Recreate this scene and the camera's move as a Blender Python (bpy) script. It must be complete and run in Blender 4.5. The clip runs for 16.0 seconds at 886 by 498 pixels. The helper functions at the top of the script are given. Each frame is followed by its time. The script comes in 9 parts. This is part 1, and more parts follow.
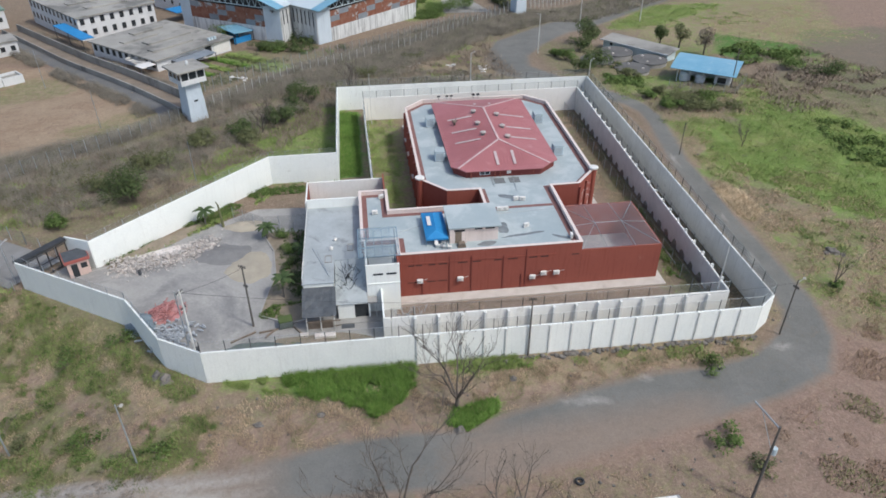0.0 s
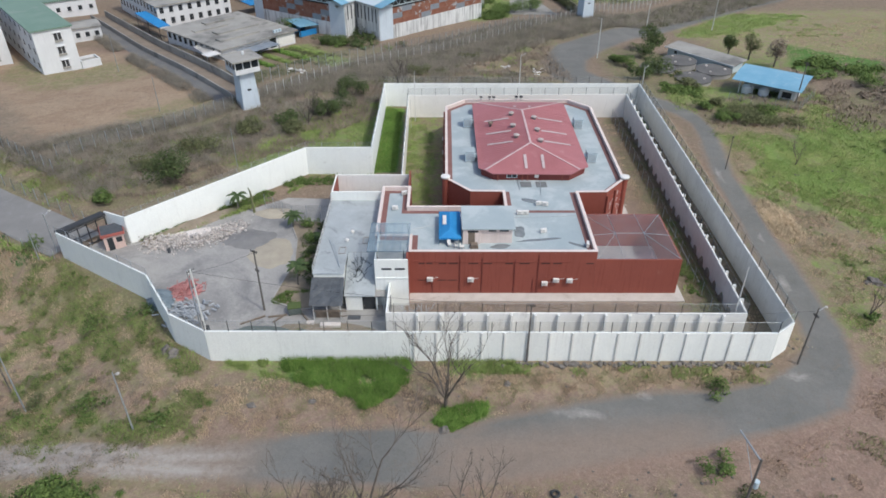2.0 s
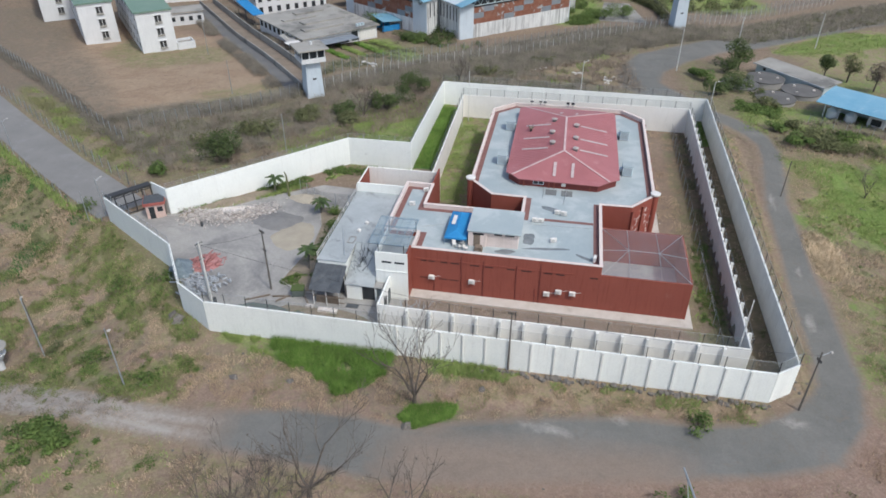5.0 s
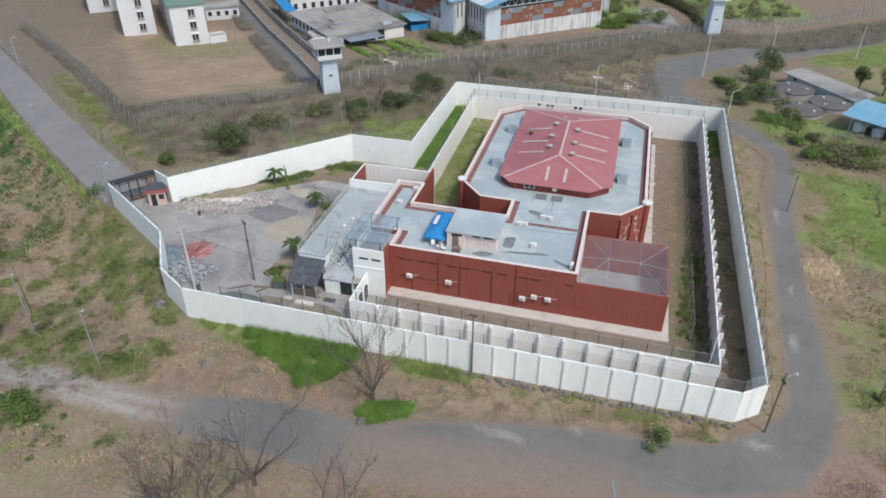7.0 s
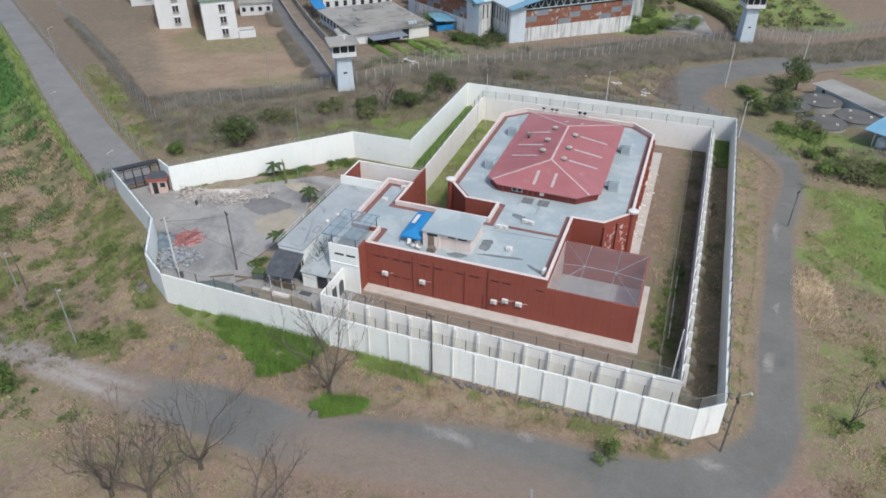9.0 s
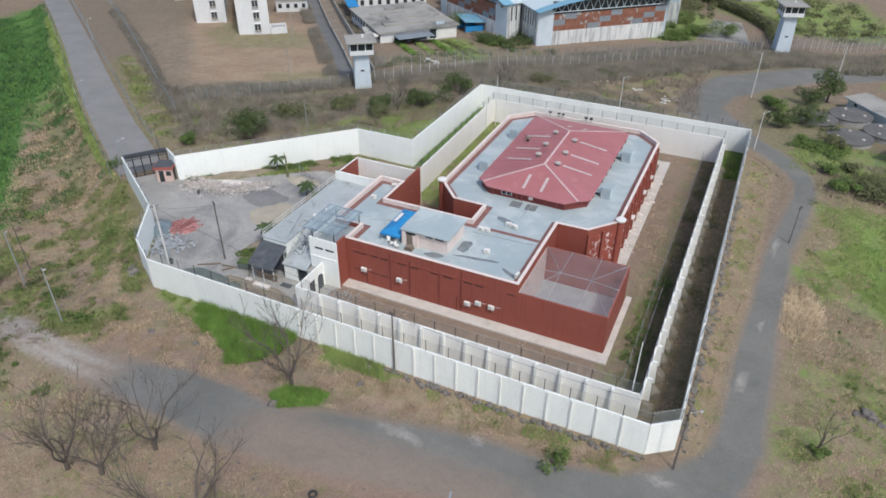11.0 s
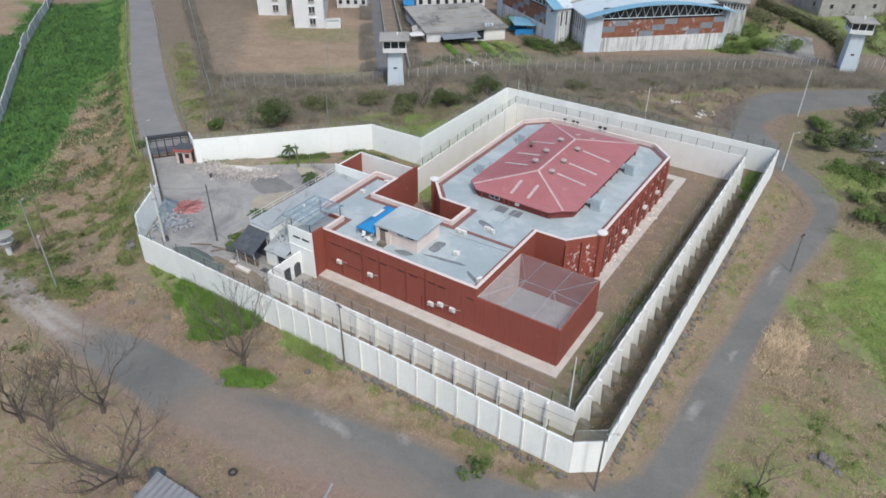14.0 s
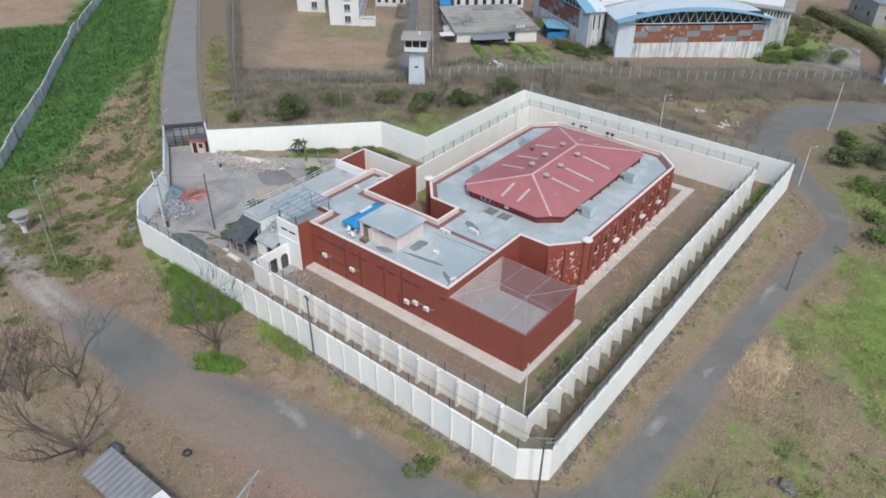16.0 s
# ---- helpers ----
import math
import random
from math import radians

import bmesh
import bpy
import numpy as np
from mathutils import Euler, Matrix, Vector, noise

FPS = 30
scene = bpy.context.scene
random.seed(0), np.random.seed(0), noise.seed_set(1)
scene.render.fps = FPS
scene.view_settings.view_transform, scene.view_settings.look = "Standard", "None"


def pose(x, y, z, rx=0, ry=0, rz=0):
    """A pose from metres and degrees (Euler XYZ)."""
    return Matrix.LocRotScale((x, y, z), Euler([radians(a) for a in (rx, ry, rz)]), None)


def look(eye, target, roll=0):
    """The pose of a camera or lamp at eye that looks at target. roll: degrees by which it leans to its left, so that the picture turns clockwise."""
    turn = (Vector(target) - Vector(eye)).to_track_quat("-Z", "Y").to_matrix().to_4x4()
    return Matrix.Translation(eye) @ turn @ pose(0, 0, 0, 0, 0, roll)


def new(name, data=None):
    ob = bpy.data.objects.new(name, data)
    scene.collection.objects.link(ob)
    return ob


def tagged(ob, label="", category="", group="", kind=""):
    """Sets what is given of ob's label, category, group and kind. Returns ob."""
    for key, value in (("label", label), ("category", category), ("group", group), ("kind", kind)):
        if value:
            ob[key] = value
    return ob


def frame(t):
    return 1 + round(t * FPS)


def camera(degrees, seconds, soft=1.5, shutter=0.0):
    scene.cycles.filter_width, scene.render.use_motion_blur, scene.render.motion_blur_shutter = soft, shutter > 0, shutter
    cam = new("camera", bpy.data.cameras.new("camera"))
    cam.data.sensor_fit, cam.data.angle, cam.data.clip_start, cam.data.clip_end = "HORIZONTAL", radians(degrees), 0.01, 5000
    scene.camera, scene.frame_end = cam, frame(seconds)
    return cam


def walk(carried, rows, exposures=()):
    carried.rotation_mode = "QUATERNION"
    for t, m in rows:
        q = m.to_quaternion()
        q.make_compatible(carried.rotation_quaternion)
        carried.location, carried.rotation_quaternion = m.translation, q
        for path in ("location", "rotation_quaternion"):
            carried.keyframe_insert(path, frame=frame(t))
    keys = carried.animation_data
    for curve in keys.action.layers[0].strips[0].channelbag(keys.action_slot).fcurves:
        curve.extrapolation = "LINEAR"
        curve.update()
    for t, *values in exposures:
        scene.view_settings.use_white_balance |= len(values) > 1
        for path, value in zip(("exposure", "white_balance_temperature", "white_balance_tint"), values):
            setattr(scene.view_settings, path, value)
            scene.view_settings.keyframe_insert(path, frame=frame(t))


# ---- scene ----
cam = camera(65.9, 16.0, soft=1.7)
METRES, EYE, TILT, LEAN, TURN = 71.43, 55.0, 0.0, 0.0, -7.3
ROWS = [
    (0.0, 0.0, 0.0, 0.0, -0.05, -33.77, 0.08),
    (0.5, 0.026, 0.0, -0.0004, 1.73, -33.76, 0.07),
    (1.0, 0.0547, 0.0011, -0.0006, 3.67, -33.75, 0.06),
    (1.5, 0.0816, 0.0028, -0.0011, 5.46, -33.73, 0.05),
    (2.0, 0.1107, 0.0055, -0.0017, 7.39, -33.72, 0.04),
    (2.5, 0.138, 0.0087, -0.0024, 9.17, -33.7, 0.02),
    (3.0, 0.1684, 0.0134, -0.0027, 11.09, -33.69, 0.01),
    (3.5, 0.1967, 0.0188, -0.0031, 12.85, -33.67, 0.0),
    (4.0, 0.2273, 0.0258, -0.0035, 14.76, -33.66, -0.02),
    (6.5, 0.3724, 0.0713, -0.0035, 21.47, -33.63, -0.13),
    (7.0, 0.4039, 0.0834, -0.0035, 22.74, -33.62, -0.13),
    (7.5, 0.4324, 0.0951, -0.0036, 23.9, -33.61, -0.16),
    (8.0, 0.4633, 0.1085, -0.0036, 25.16, -33.6, -0.17),
    (8.5, 0.4917, 0.1213, -0.0035, 26.3, -33.59, -0.18),
    (9.0, 0.5219, 0.1359, -0.0032, 27.55, -33.57, -0.21),
    (11.5, 0.6623, 0.2162, -0.0037, 33.93, -33.5, -0.3),
    (12.0, 0.6904, 0.2349, -0.0036, 35.34, -33.5, -0.33),
    (12.5, 0.7158, 0.2526, -0.0034, 36.63, -33.5, -0.35),
    (13.0, 0.7431, 0.2726, -0.0032, 38.05, -33.49, -0.37),
    (13.5, 0.7679, 0.2917, -0.0028, 39.34, -33.49, -0.38),
    (14.0, 0.7941, 0.3125, -0.0027, 40.75, -33.47, -0.44),
    (14.5, 0.8181, 0.333, -0.0025, 42.04, -33.48, -0.43),
    (15.0, 0.8437, 0.3555, -0.0025, 43.43, -33.47, -0.44),
    (15.5, 0.8666, 0.3767, -0.0023, 44.71, -33.47, -0.45),
    (16.0, 0.8909, 0.3999, -0.002, 46.1, -33.47, -0.47),
]
walk(cam, [(t, pose(0, 0, EYE, TILT, LEAN, TURN) @ pose(METRES * x, METRES * y, METRES * z, 90 + pitch, roll, yaw)) for t, x, y, z, yaw, pitch, roll in ROWS])

# ---- daylight: hazy sun from the east-south-east, soft shadows ----
SUN_EL, SUN_AZ = radians(54), math.atan2(0.77, -0.63)   # azimuth clockwise from +y
world = bpy.data.worlds.new("sky")
scene.world = world
world.use_nodes = True
wn = world.node_tree.nodes
sky = wn.new("ShaderNodeTexSky")
sky.sky_type, sky.sun_disc = "NISHITA", False
sky.sun_elevation, sky.sun_rotation = SUN_EL, SUN_AZ
sky.air_density, sky.dust_density, sky.ozone_density = 1.0, 2.5, 1.0
wn["Background"].inputs["Strength"].default_value = 0.15
world.node_tree.links.new(sky.outputs[0], wn["Background"].inputs["Color"])
sun = new("sun", bpy.data.lights.new("sun", "SUN"))
sun.data.energy, sun.data.angle, sun.data.color = 1.6, radians(6.0), (0.968, 0.985, 0.958)
sun_dir = Vector((math.sin(SUN_AZ) * math.cos(SUN_EL), math.cos(SUN_AZ) * math.cos(SUN_EL), math.sin(SUN_EL)))
sun.matrix_world = look(sun_dir * 200, (0, 0, 0))
scene.view_settings.exposure = 0.22

# ---- materials ----
def nodes_of(m):
    m.use_nodes = True
    return m.node_tree.nodes, m.node_tree.links


def noise_tex(n, l, vec, scale, detail=4.0, rough=0.6, dist=0.0):
    t = n.new("ShaderNodeTexNoise")
    t.inputs["Scale"].default_value, t.inputs["Detail"].default_value = scale, detail
    t.inputs["Roughness"].default_value, t.inputs["Distortion"].default_value = rough, dist
    l.new(vec, t.inputs["Vector"])
    return t.outputs["Fac"]


def ramp(n, l, fac, lo, hi):
    r = n.new("ShaderNodeMapRange")
    r.inputs["From Min"].default_value, r.inputs["From Max"].default_value = lo, hi
    l.new(fac, r.inputs["Value"])
    return r.outputs["Result"]


def math_node(n, l, op, a, b):
    m = n.new("ShaderNodeMath")
    m.operation = op
    for i, v in enumerate((a, b)):
        if isinstance(v, (int, float)):
            m.inputs[i].default_value = v
        else:
            l.new(v, m.inputs[i])
    return m.outputs[0]


def mix(n, l, fac, a, b):
    m = n.new("ShaderNodeMix")
    m.data_type = "RGBA"
    if isinstance(fac, (int, float)):
        m.inputs["Factor"].default_value = fac
    else:
        l.new(fac, m.inputs["Factor"])
    for key, v in (("A", a), ("B", b)):
        s = [i for i in m.inputs if i.name == key and i.type == "RGBA"][0]
        if isinstance(v, tuple):
            s.default_value = (*v, 1)
        else:
            l.new(v, s)
    return [o for o in m.outputs if o.type == "RGBA"][0]


def coords(n, stretch=None, l=None):
    t = n.new("ShaderNodeTexCoord")
    if not stretch:
        return t.outputs["Object"]
    m = n.new("ShaderNodeMapping")
    m.inputs["Scale"].default_value = stretch
    l.new(t.outputs["Object"], m.inputs["Vector"])
    return m.outputs["Vector"]


def add_bump(n, l, fac, strength, dist):
    b = n.new("ShaderNodeBump")
    b.inputs["Strength"].default_value, b.inputs["Distance"].default_value = strength, dist
    l.new(fac, b.inputs["Height"])
    l.new(b.outputs["Normal"], n["Principled BSDF"].inputs["Normal"])


def surf(name, base, other=None, scale=0.5, stain=None, stain_scale=0.25, stain_at=0.58, stain_soft=0.12, streak=None,
         rough=0.8, metal=0.0, bump=0.25, grain=9.0, alpha=1.0, vary=0.08, spec=0.3, streak_at=0.53, streak_amount=0.75, streak_scale=2.2):
    """A painted, plastered or rough surface: two tones, stains with shapes of their own, fine grain and relief."""
    m = bpy.data.materials.new(name)
    n, l = nodes_of(m)
    p = n["Principled BSDF"]
    vec = coords(n)
    other = other or tuple(c * 0.8 for c in base)
    big = noise_tex(n, l, vec, scale, 5, 0.65)
    col = mix(n, l, ramp(n, l, big, 0.35, 0.65), base, other)
    if stain:
        s = noise_tex(n, l, vec, stain_scale, 8, 0.7, 0.4)
        col = mix(n, l, ramp(n, l, s, stain_at, stain_at + stain_soft), col, stain)
    if streak:
        v2 = coords(n, (1.6, 1.6, 0.09), l)
        s2 = noise_tex(n, l, v2, streak_scale, 5, 0.75)
        col = mix(n, l, math_node(n, l, "MULTIPLY", ramp(n, l, s2, streak_at, streak_at + 0.22), streak_amount), col, streak)
    fine = noise_tex(n, l, vec, grain, 4, 0.7)
    dark = n.new("ShaderNodeHueSaturation")
    l.new(col, dark.inputs["Color"])
    info = n.new("ShaderNodeObjectInfo")
    rnd = ramp(n, l, info.outputs["Random"], -0.5 / max(vary, 1e-3), 0.5 / max(vary, 1e-3))
    val = math_node(n, l, "ADD", math_node(n, l, "MULTIPLY", fine, 0.45), 0.78)
    val = math_node(n, l, "MULTIPLY", val, math_node(n, l, "ADD", math_node(n, l, "MULTIPLY", info.outputs["Random"], vary), 1 - vary / 2))
    l.new(val, dark.inputs["Value"])
    l.new(dark.outputs["Color"], p.inputs["Base Color"])
    p.inputs["Roughness"].default_value, p.inputs["Metallic"].default_value = rough, metal
    p.inputs["Specular IOR Level"].default_value = spec
    p.inputs["Alpha"].default_value = alpha
    if bump:
        add_bump(n, l, fine, bump, 0.03)
    return m


M = {}
M["white_wall"] = surf("white_wall", (0.86, 0.88, 0.835), (0.82, 0.84, 0.80), 0.3, stain=(0.66, 0.66, 0.62), stain_scale=0.35, stain_at=0.62, streak=(0.66, 0.66, 0.62), vary=0.08, streak_amount=0.5)
M["rib_white"] = surf("rib_white", (0.80, 0.80, 0.76), (0.72, 0.72, 0.68), 0.5, streak=(0.55, 0.54, 0.50))
M["inner_white"] = surf("inner_white", (0.88, 0.87, 0.82), (0.83, 0.82, 0.77), 0.35, stain=(0.58, 0.56, 0.50), stain_scale=0.5, stain_at=0.63, streak=(0.66, 0.64, 0.59), vary=0.10, streak_amount=0.5)
M["moss_base"] = surf("moss_base", (0.16, 0.14, 0.11), (0.22, 0.20, 0.16), 1.5, stain=(0.10, 0.13, 0.05), stain_scale=0.9, bump=0.8)
M["red_wall"] = surf("red_wall", (0.30, 0.086, 0.060), (0.265, 0.076, 0.054), 0.25, stain=(0.33, 0.125, 0.095), stain_scale=0.5, stain_at=0.62, streak=(0.20, 0.045, 0.03), rough=0.7)
M["red_flaking"] = surf("red_flaking", (0.33, 0.085, 0.058), (0.25, 0.062, 0.045), 0.6, stain=(0.68, 0.60, 0.56), stain_scale=1.5, stain_at=0.555, stain_soft=0.03, streak=(0.15, 0.04, 0.03))
M["cream"] = surf("cream", (0.74, 0.64, 0.59), (0.68, 0.58, 0.53), 0.5, streak=(0.50, 0.42, 0.37))
M["plinth"] = surf("plinth", (0.58, 0.54, 0.49), (0.50, 0.46, 0.41), 0.6, stain=(0.36, 0.31, 0.26), stain_scale=0.6)
M["deck"] = surf("deck", (0.34, 0.40, 0.415), (0.40, 0.455, 0.46), 0.22, stain=(0.455, 0.505, 0.505), stain_scale=0.22, stain_at=0.50, stain_soft=0.10, rough=0.65)
M["deck_wing"] = surf("deck_wing", (0.43, 0.465, 0.47), (0.345, 0.375, 0.38), 0.3, stain=(0.25, 0.265, 0.265), stain_scale=0.4, stain_at=0.55, rough=0.75)
M["membrane"] = surf("membrane", (0.20, 0.095, 0.085), (0.25, 0.13, 0.115), 0.7, rough=0.7)
M["roof_red"] = surf("roof_red", (0.43, 0.170, 0.175), (0.385, 0.148, 0.152), 0.25, stain=(0.47, 0.225, 0.222), stain_scale=0.4, stain_at=0.58, rough=0.5, bump=0.1)
M["roof_cap"] = surf("roof_cap", (0.62, 0.48, 0.46), (0.52, 0.36, 0.35), 0.8, rough=0.55)
M["skylight"] = surf("skylight", (0.56, 0.50, 0.48), (0.48, 0.38, 0.37), 0.8, stain=(0.33, 0.22, 0.21), stain_scale=1.2, rough=0.5)
M["dark_glass"] = surf("dark_glass", (0.025, 0.03, 0.035), (0.04, 0.045, 0.05), 1.0, rough=0.2, bump=0, spec=0.5)
M["dark_red"] = surf("dark_red", (0.19, 0.05, 0.043), None, 0.8)
M["grating"] = surf("grating", (0.20, 0.215, 0.215), (0.15, 0.155, 0.155), 2.5, rough=0.7)
M["slit_shadow"] = surf("slit_shadow", (0.085, 0.035, 0.03), (0.06, 0.03, 0.028), 1.5, rough=0.6)
M["vent_metal"] = surf("vent_metal", (0.56, 0.53, 0.48), (0.44, 0.41, 0.37), 3.0, rough=0.45, metal=0.3)
M["grille_grey"] = surf("grille_grey", (0.52, 0.51, 0.48), (0.42, 0.41, 0.39), 3.0, rough=0.5)
M["galv"] = surf("galv", (0.45, 0.48, 0.50), (0.38, 0.41, 0.43), 1.2, rough=0.45, metal=0.5)
M["unit_grey"] = surf("unit_grey", (0.48, 0.58, 0.62), (0.54, 0.63, 0.66), 1.0, rough=0.5)
M["unit_white"] = surf("unit_white", (0.76, 0.74, 0.70), (0.66, 0.64, 0.60), 2.0, rough=0.5)
M["blue_cloth"] = surf("blue_cloth", (0.02, 0.20, 0.46), (0.03, 0.25, 0.52), 0.8, rough=0.6)
M["blue_sheet"] = surf("blue_sheet", (0.155, 0.345, 0.47), (0.21, 0.40, 0.51), 0.3, stain=(0.34, 0.47, 0.54), stain_scale=0.5, rough=0.4)
M["concrete"] = surf("concrete", (0.38, 0.37, 0.35), (0.30, 0.29, 0.27), 0.4, stain=(0.22, 0.21, 0.20), stain_scale=0.4)
M["stained_concrete"] = surf("stained_concrete", (0.36, 0.345, 0.31), (0.27, 0.26, 0.235), 0.12, stain=(0.17, 0.165, 0.15), stain_scale=0.10, stain_at=0.52, stain_soft=0.1)
M["streaked_wall"] = surf("streaked_wall", (0.72, 0.73, 0.71), (0.60, 0.61, 0.60), 0.2, streak=(0.09, 0.09, 0.09), streak_at=0.47, streak_amount=0.9, streak_scale=1.1)
M["black_streaked"] = surf("black_streaked", (0.60, 0.61, 0.60), (0.45, 0.46, 0.46), 0.2, streak=(0.07, 0.075, 0.07), streak_at=0.49, streak_amount=0.95, streak_scale=0.28)
M["pale_sheet"] = surf("pale_sheet", (0.50, 0.58, 0.61), (0.57, 0.63, 0.65), 0.15, stain=(0.36, 0.42, 0.45), stain_scale=0.15, rough=0.5)
M["far_white"] = surf("far_white", (0.70, 0.71, 0.71), (0.63, 0.64, 0.64), 0.2, streak=(0.50, 0.50, 0.50), rough=0.8)
M["tower_white"] = surf("tower_white", (0.58, 0.65, 0.70), (0.52, 0.59, 0.64), 0.3, streak=(0.42, 0.46, 0.49))
M["green_roof"] = surf("green_roof", (0.15, 0.235, 0.18), (0.18, 0.26, 0.205), 0.15, stain=(0.24, 0.28, 0.24), stain_scale=0.2, rough=0.6)
M["grey_sheet"] = surf("grey_sheet", (0.25, 0.28, 0.31), (0.19, 0.215, 0.24), 0.5, rough=0.5)
M["rust"] = surf("rust", (0.20, 0.075, 0.045), (0.27, 0.13, 0.09), 0.5, stain=(0.36, 0.37, 0.37), stain_scale=0.35, stain_at=0.57, stain_soft=0.03)
M["steel_dark"] = surf("steel_dark", (0.035, 0.037, 0.04), (0.06, 0.06, 0.06), 1.5, rough=0.55)
M["steel_blue"] = surf("steel_blue", (0.16, 0.24, 0.31), (0.12, 0.19, 0.25), 1.0, rough=0.5)
M["pole_wood"] = surf("pole_wood", (0.16, 0.145, 0.13), (0.11, 0.10, 0.09), 1.5)
M["pole_white"] = surf("pole_white", (0.66, 0.66, 0.63), (0.55, 0.55, 0.52), 1.2, rough=0.5)
M["pink"] = surf("pink", (0.60, 0.39, 0.33), (0.54, 0.34, 0.285), 0.6)
M["booth_red"] = surf("booth_red", (0.40, 0.125, 0.10), (0.34, 0.10, 0.085), 0.6)
M["booth_wall"] = surf("booth_wall", (0.70, 0.53, 0.47), (0.62, 0.46, 0.40), 0.6, streak=(0.5, 0.38, 0.33))
M["tarp_dark"] = surf("tarp_dark", (0.065, 0.072, 0.08), (0.10, 0.11, 0.12), 1.2, rough=0.6)
M["tarp_blue"] = surf("tarp_blue", (0.13, 0.17, 0.195), (0.19, 0.235, 0.26), 1.4, rough=0.6)
M["tarp_green"] = surf("tarp_green", (0.14, 0.165, 0.15), (0.10, 0.12, 0.11), 1.2, rough=0.7)
M["old_wood"] = surf("old_wood", (0.25, 0.20, 0.155), (0.17, 0.135, 0.105), 1.5)
M["rock"] = surf("rock", (0.19, 0.172, 0.152), (0.12, 0.11, 0.10), 1.5, stain=(0.26, 0.24, 0.215), stain_scale=1.5, bump=0.6, vary=0.4)
M["rubble_pale"] = surf("rubble_pale", (0.68, 0.64, 0.60), (0.52, 0.46, 0.41), 1.5, vary=0.5)
M["rubble_grey"] = surf("rubble_grey", (0.36, 0.38, 0.40), (0.26, 0.28, 0.30), 1.5, vary=0.5)
M["scrap_red"] = surf("scrap_red", (0.40, 0.155, 0.145), (0.48, 0.26, 0.25), 1.5, vary=0.5)
M["bark"] = surf("bark", (0.092, 0.076, 0.064), (0.150, 0.127, 0.108), 2.0, bump=0.5)
M["asphalt_gate"] = surf("asphalt_gate", (0.252, 0.244, 0.230), (0.212, 0.206, 0.195), 0.15, stain=(0.275, 0.272, 0.266), stain_scale=0.2, stain_at=0.55)
M["plastic_white"] = surf("plastic_white", (0.62, 0.66, 0.68), None, 1.0, rough=0.45)
M["orange_earth"] = surf("orange_earth", (0.36, 0.14, 0.07), None, 1.0)


def veil(name, colour, cover, weave=0.0):
    """Netting or wire mesh seen from far off: mostly open."""
    m = surf(name, colour, None, 1.0, rough=0.8, bump=0)
    n, l = nodes_of(m)
    v = coords(n)
    f = ramp(n, l, noise_tex(n, l, v, 0.6, 4, 0.6), 0.3, 0.7)
    l.new(math_node(n, l, "ADD", math_node(n, l, "MULTIPLY", f, cover * 0.5), cover * 0.75), n["Principled BSDF"].inputs["Alpha"])
    return m


M["chain_link"] = veil("chain_link", (0.34, 0.375, 0.36), 0.15)
M["chain_dense"] = veil("chain_dense", (0.36, 0.40, 0.385), 0.30)
M["chain_far"] = veil("chain_far", (0.28, 0.28, 0.265), 0.2)
M["court_net"] = veil("court_net", (0.44, 0.33, 0.325), 0.30)
M["pergola_sheet"] = veil("pergola_sheet", (0.34, 0.45, 0.50), 0.26)


def leaf_mat(name, a, b, rough=0.75):
    m = bpy.data.materials.new(name)
    n, l = nodes_of(m)
    p = n["Principled BSDF"]
    g = n.new("ShaderNodeNewGeometry")
    col = mix(n, l, g.outputs["Random Per Island"], a, b)
    big = ramp(n, l, noise_tex(n, l, coords(n), 0.25, 3), 0.3, 0.7)
    hs = n.new("ShaderNodeHueSaturation")
    l.new(col, hs.inputs["Color"])
    l.new(math_node(n, l, "ADD", math_node(n, l, "MULTIPLY", big, 0.5), 0.75), hs.inputs["Value"])
    l.new(hs.outputs["Color"], p.inputs["Base Color"])
    p.inputs["Roughness"].default_value = rough
    p.inputs["Specular IOR Level"].default_value = 0.1
    return m


M["leaf_dark"] = leaf_mat("leaf_dark", (0.06, 0.088, 0.034), (0.11, 0.145, 0.056))
M["palm_leaf"] = leaf_mat("palm_leaf", (0.042, 0.070, 0.030), (0.085, 0.120, 0.050))
M["leaf_olive"] = leaf_mat("leaf_olive", (0.105, 0.122, 0.055), (0.175, 0.182, 0.09))
M["leaf_mid"] = leaf_mat("leaf_mid", (0.085, 0.14, 0.038), (0.155, 0.215, 0.068))
M["grass_bright"] = leaf_mat("grass_bright", (0.088, 0.185, 0.034), (0.205, 0.320, 0.078))
M["grass_green"] = leaf_mat("grass_green", (0.175, 0.265, 0.070), (0.290, 0.350, 0.125))
M["grass_olive"] = leaf_mat("grass_olive", (0.150, 0.170, 0.075), (0.265, 0.255, 0.130))
M["leaf_blue"] = leaf_mat("leaf_blue", (0.045, 0.095, 0.045), (0.085, 0.15, 0.065))
M["twig_grey"] = leaf_mat("twig_grey", (0.20, 0.18, 0.145), (0.31, 0.28, 0.23))
M["grass_field"] = leaf_mat("grass_field", (0.044, 0.118, 0.036), (0.094, 0.195, 0.064))
M["grass_dry"] = leaf_mat("grass_dry", (0.350, 0.255, 0.170), (0.540, 0.420, 0.290))
M["grass_gold"] = leaf_mat("grass_gold", (0.520, 0.400, 0.260), (0.760, 0.610, 0.420))
M["grass_rust"] = leaf_mat("grass_rust", (0.250, 0.175, 0.120), (0.420, 0.310, 0.215))
M["twig_dry"] = leaf_mat("twig_dry", (0.190, 0.152, 0.118), (0.330, 0.270, 0.210))

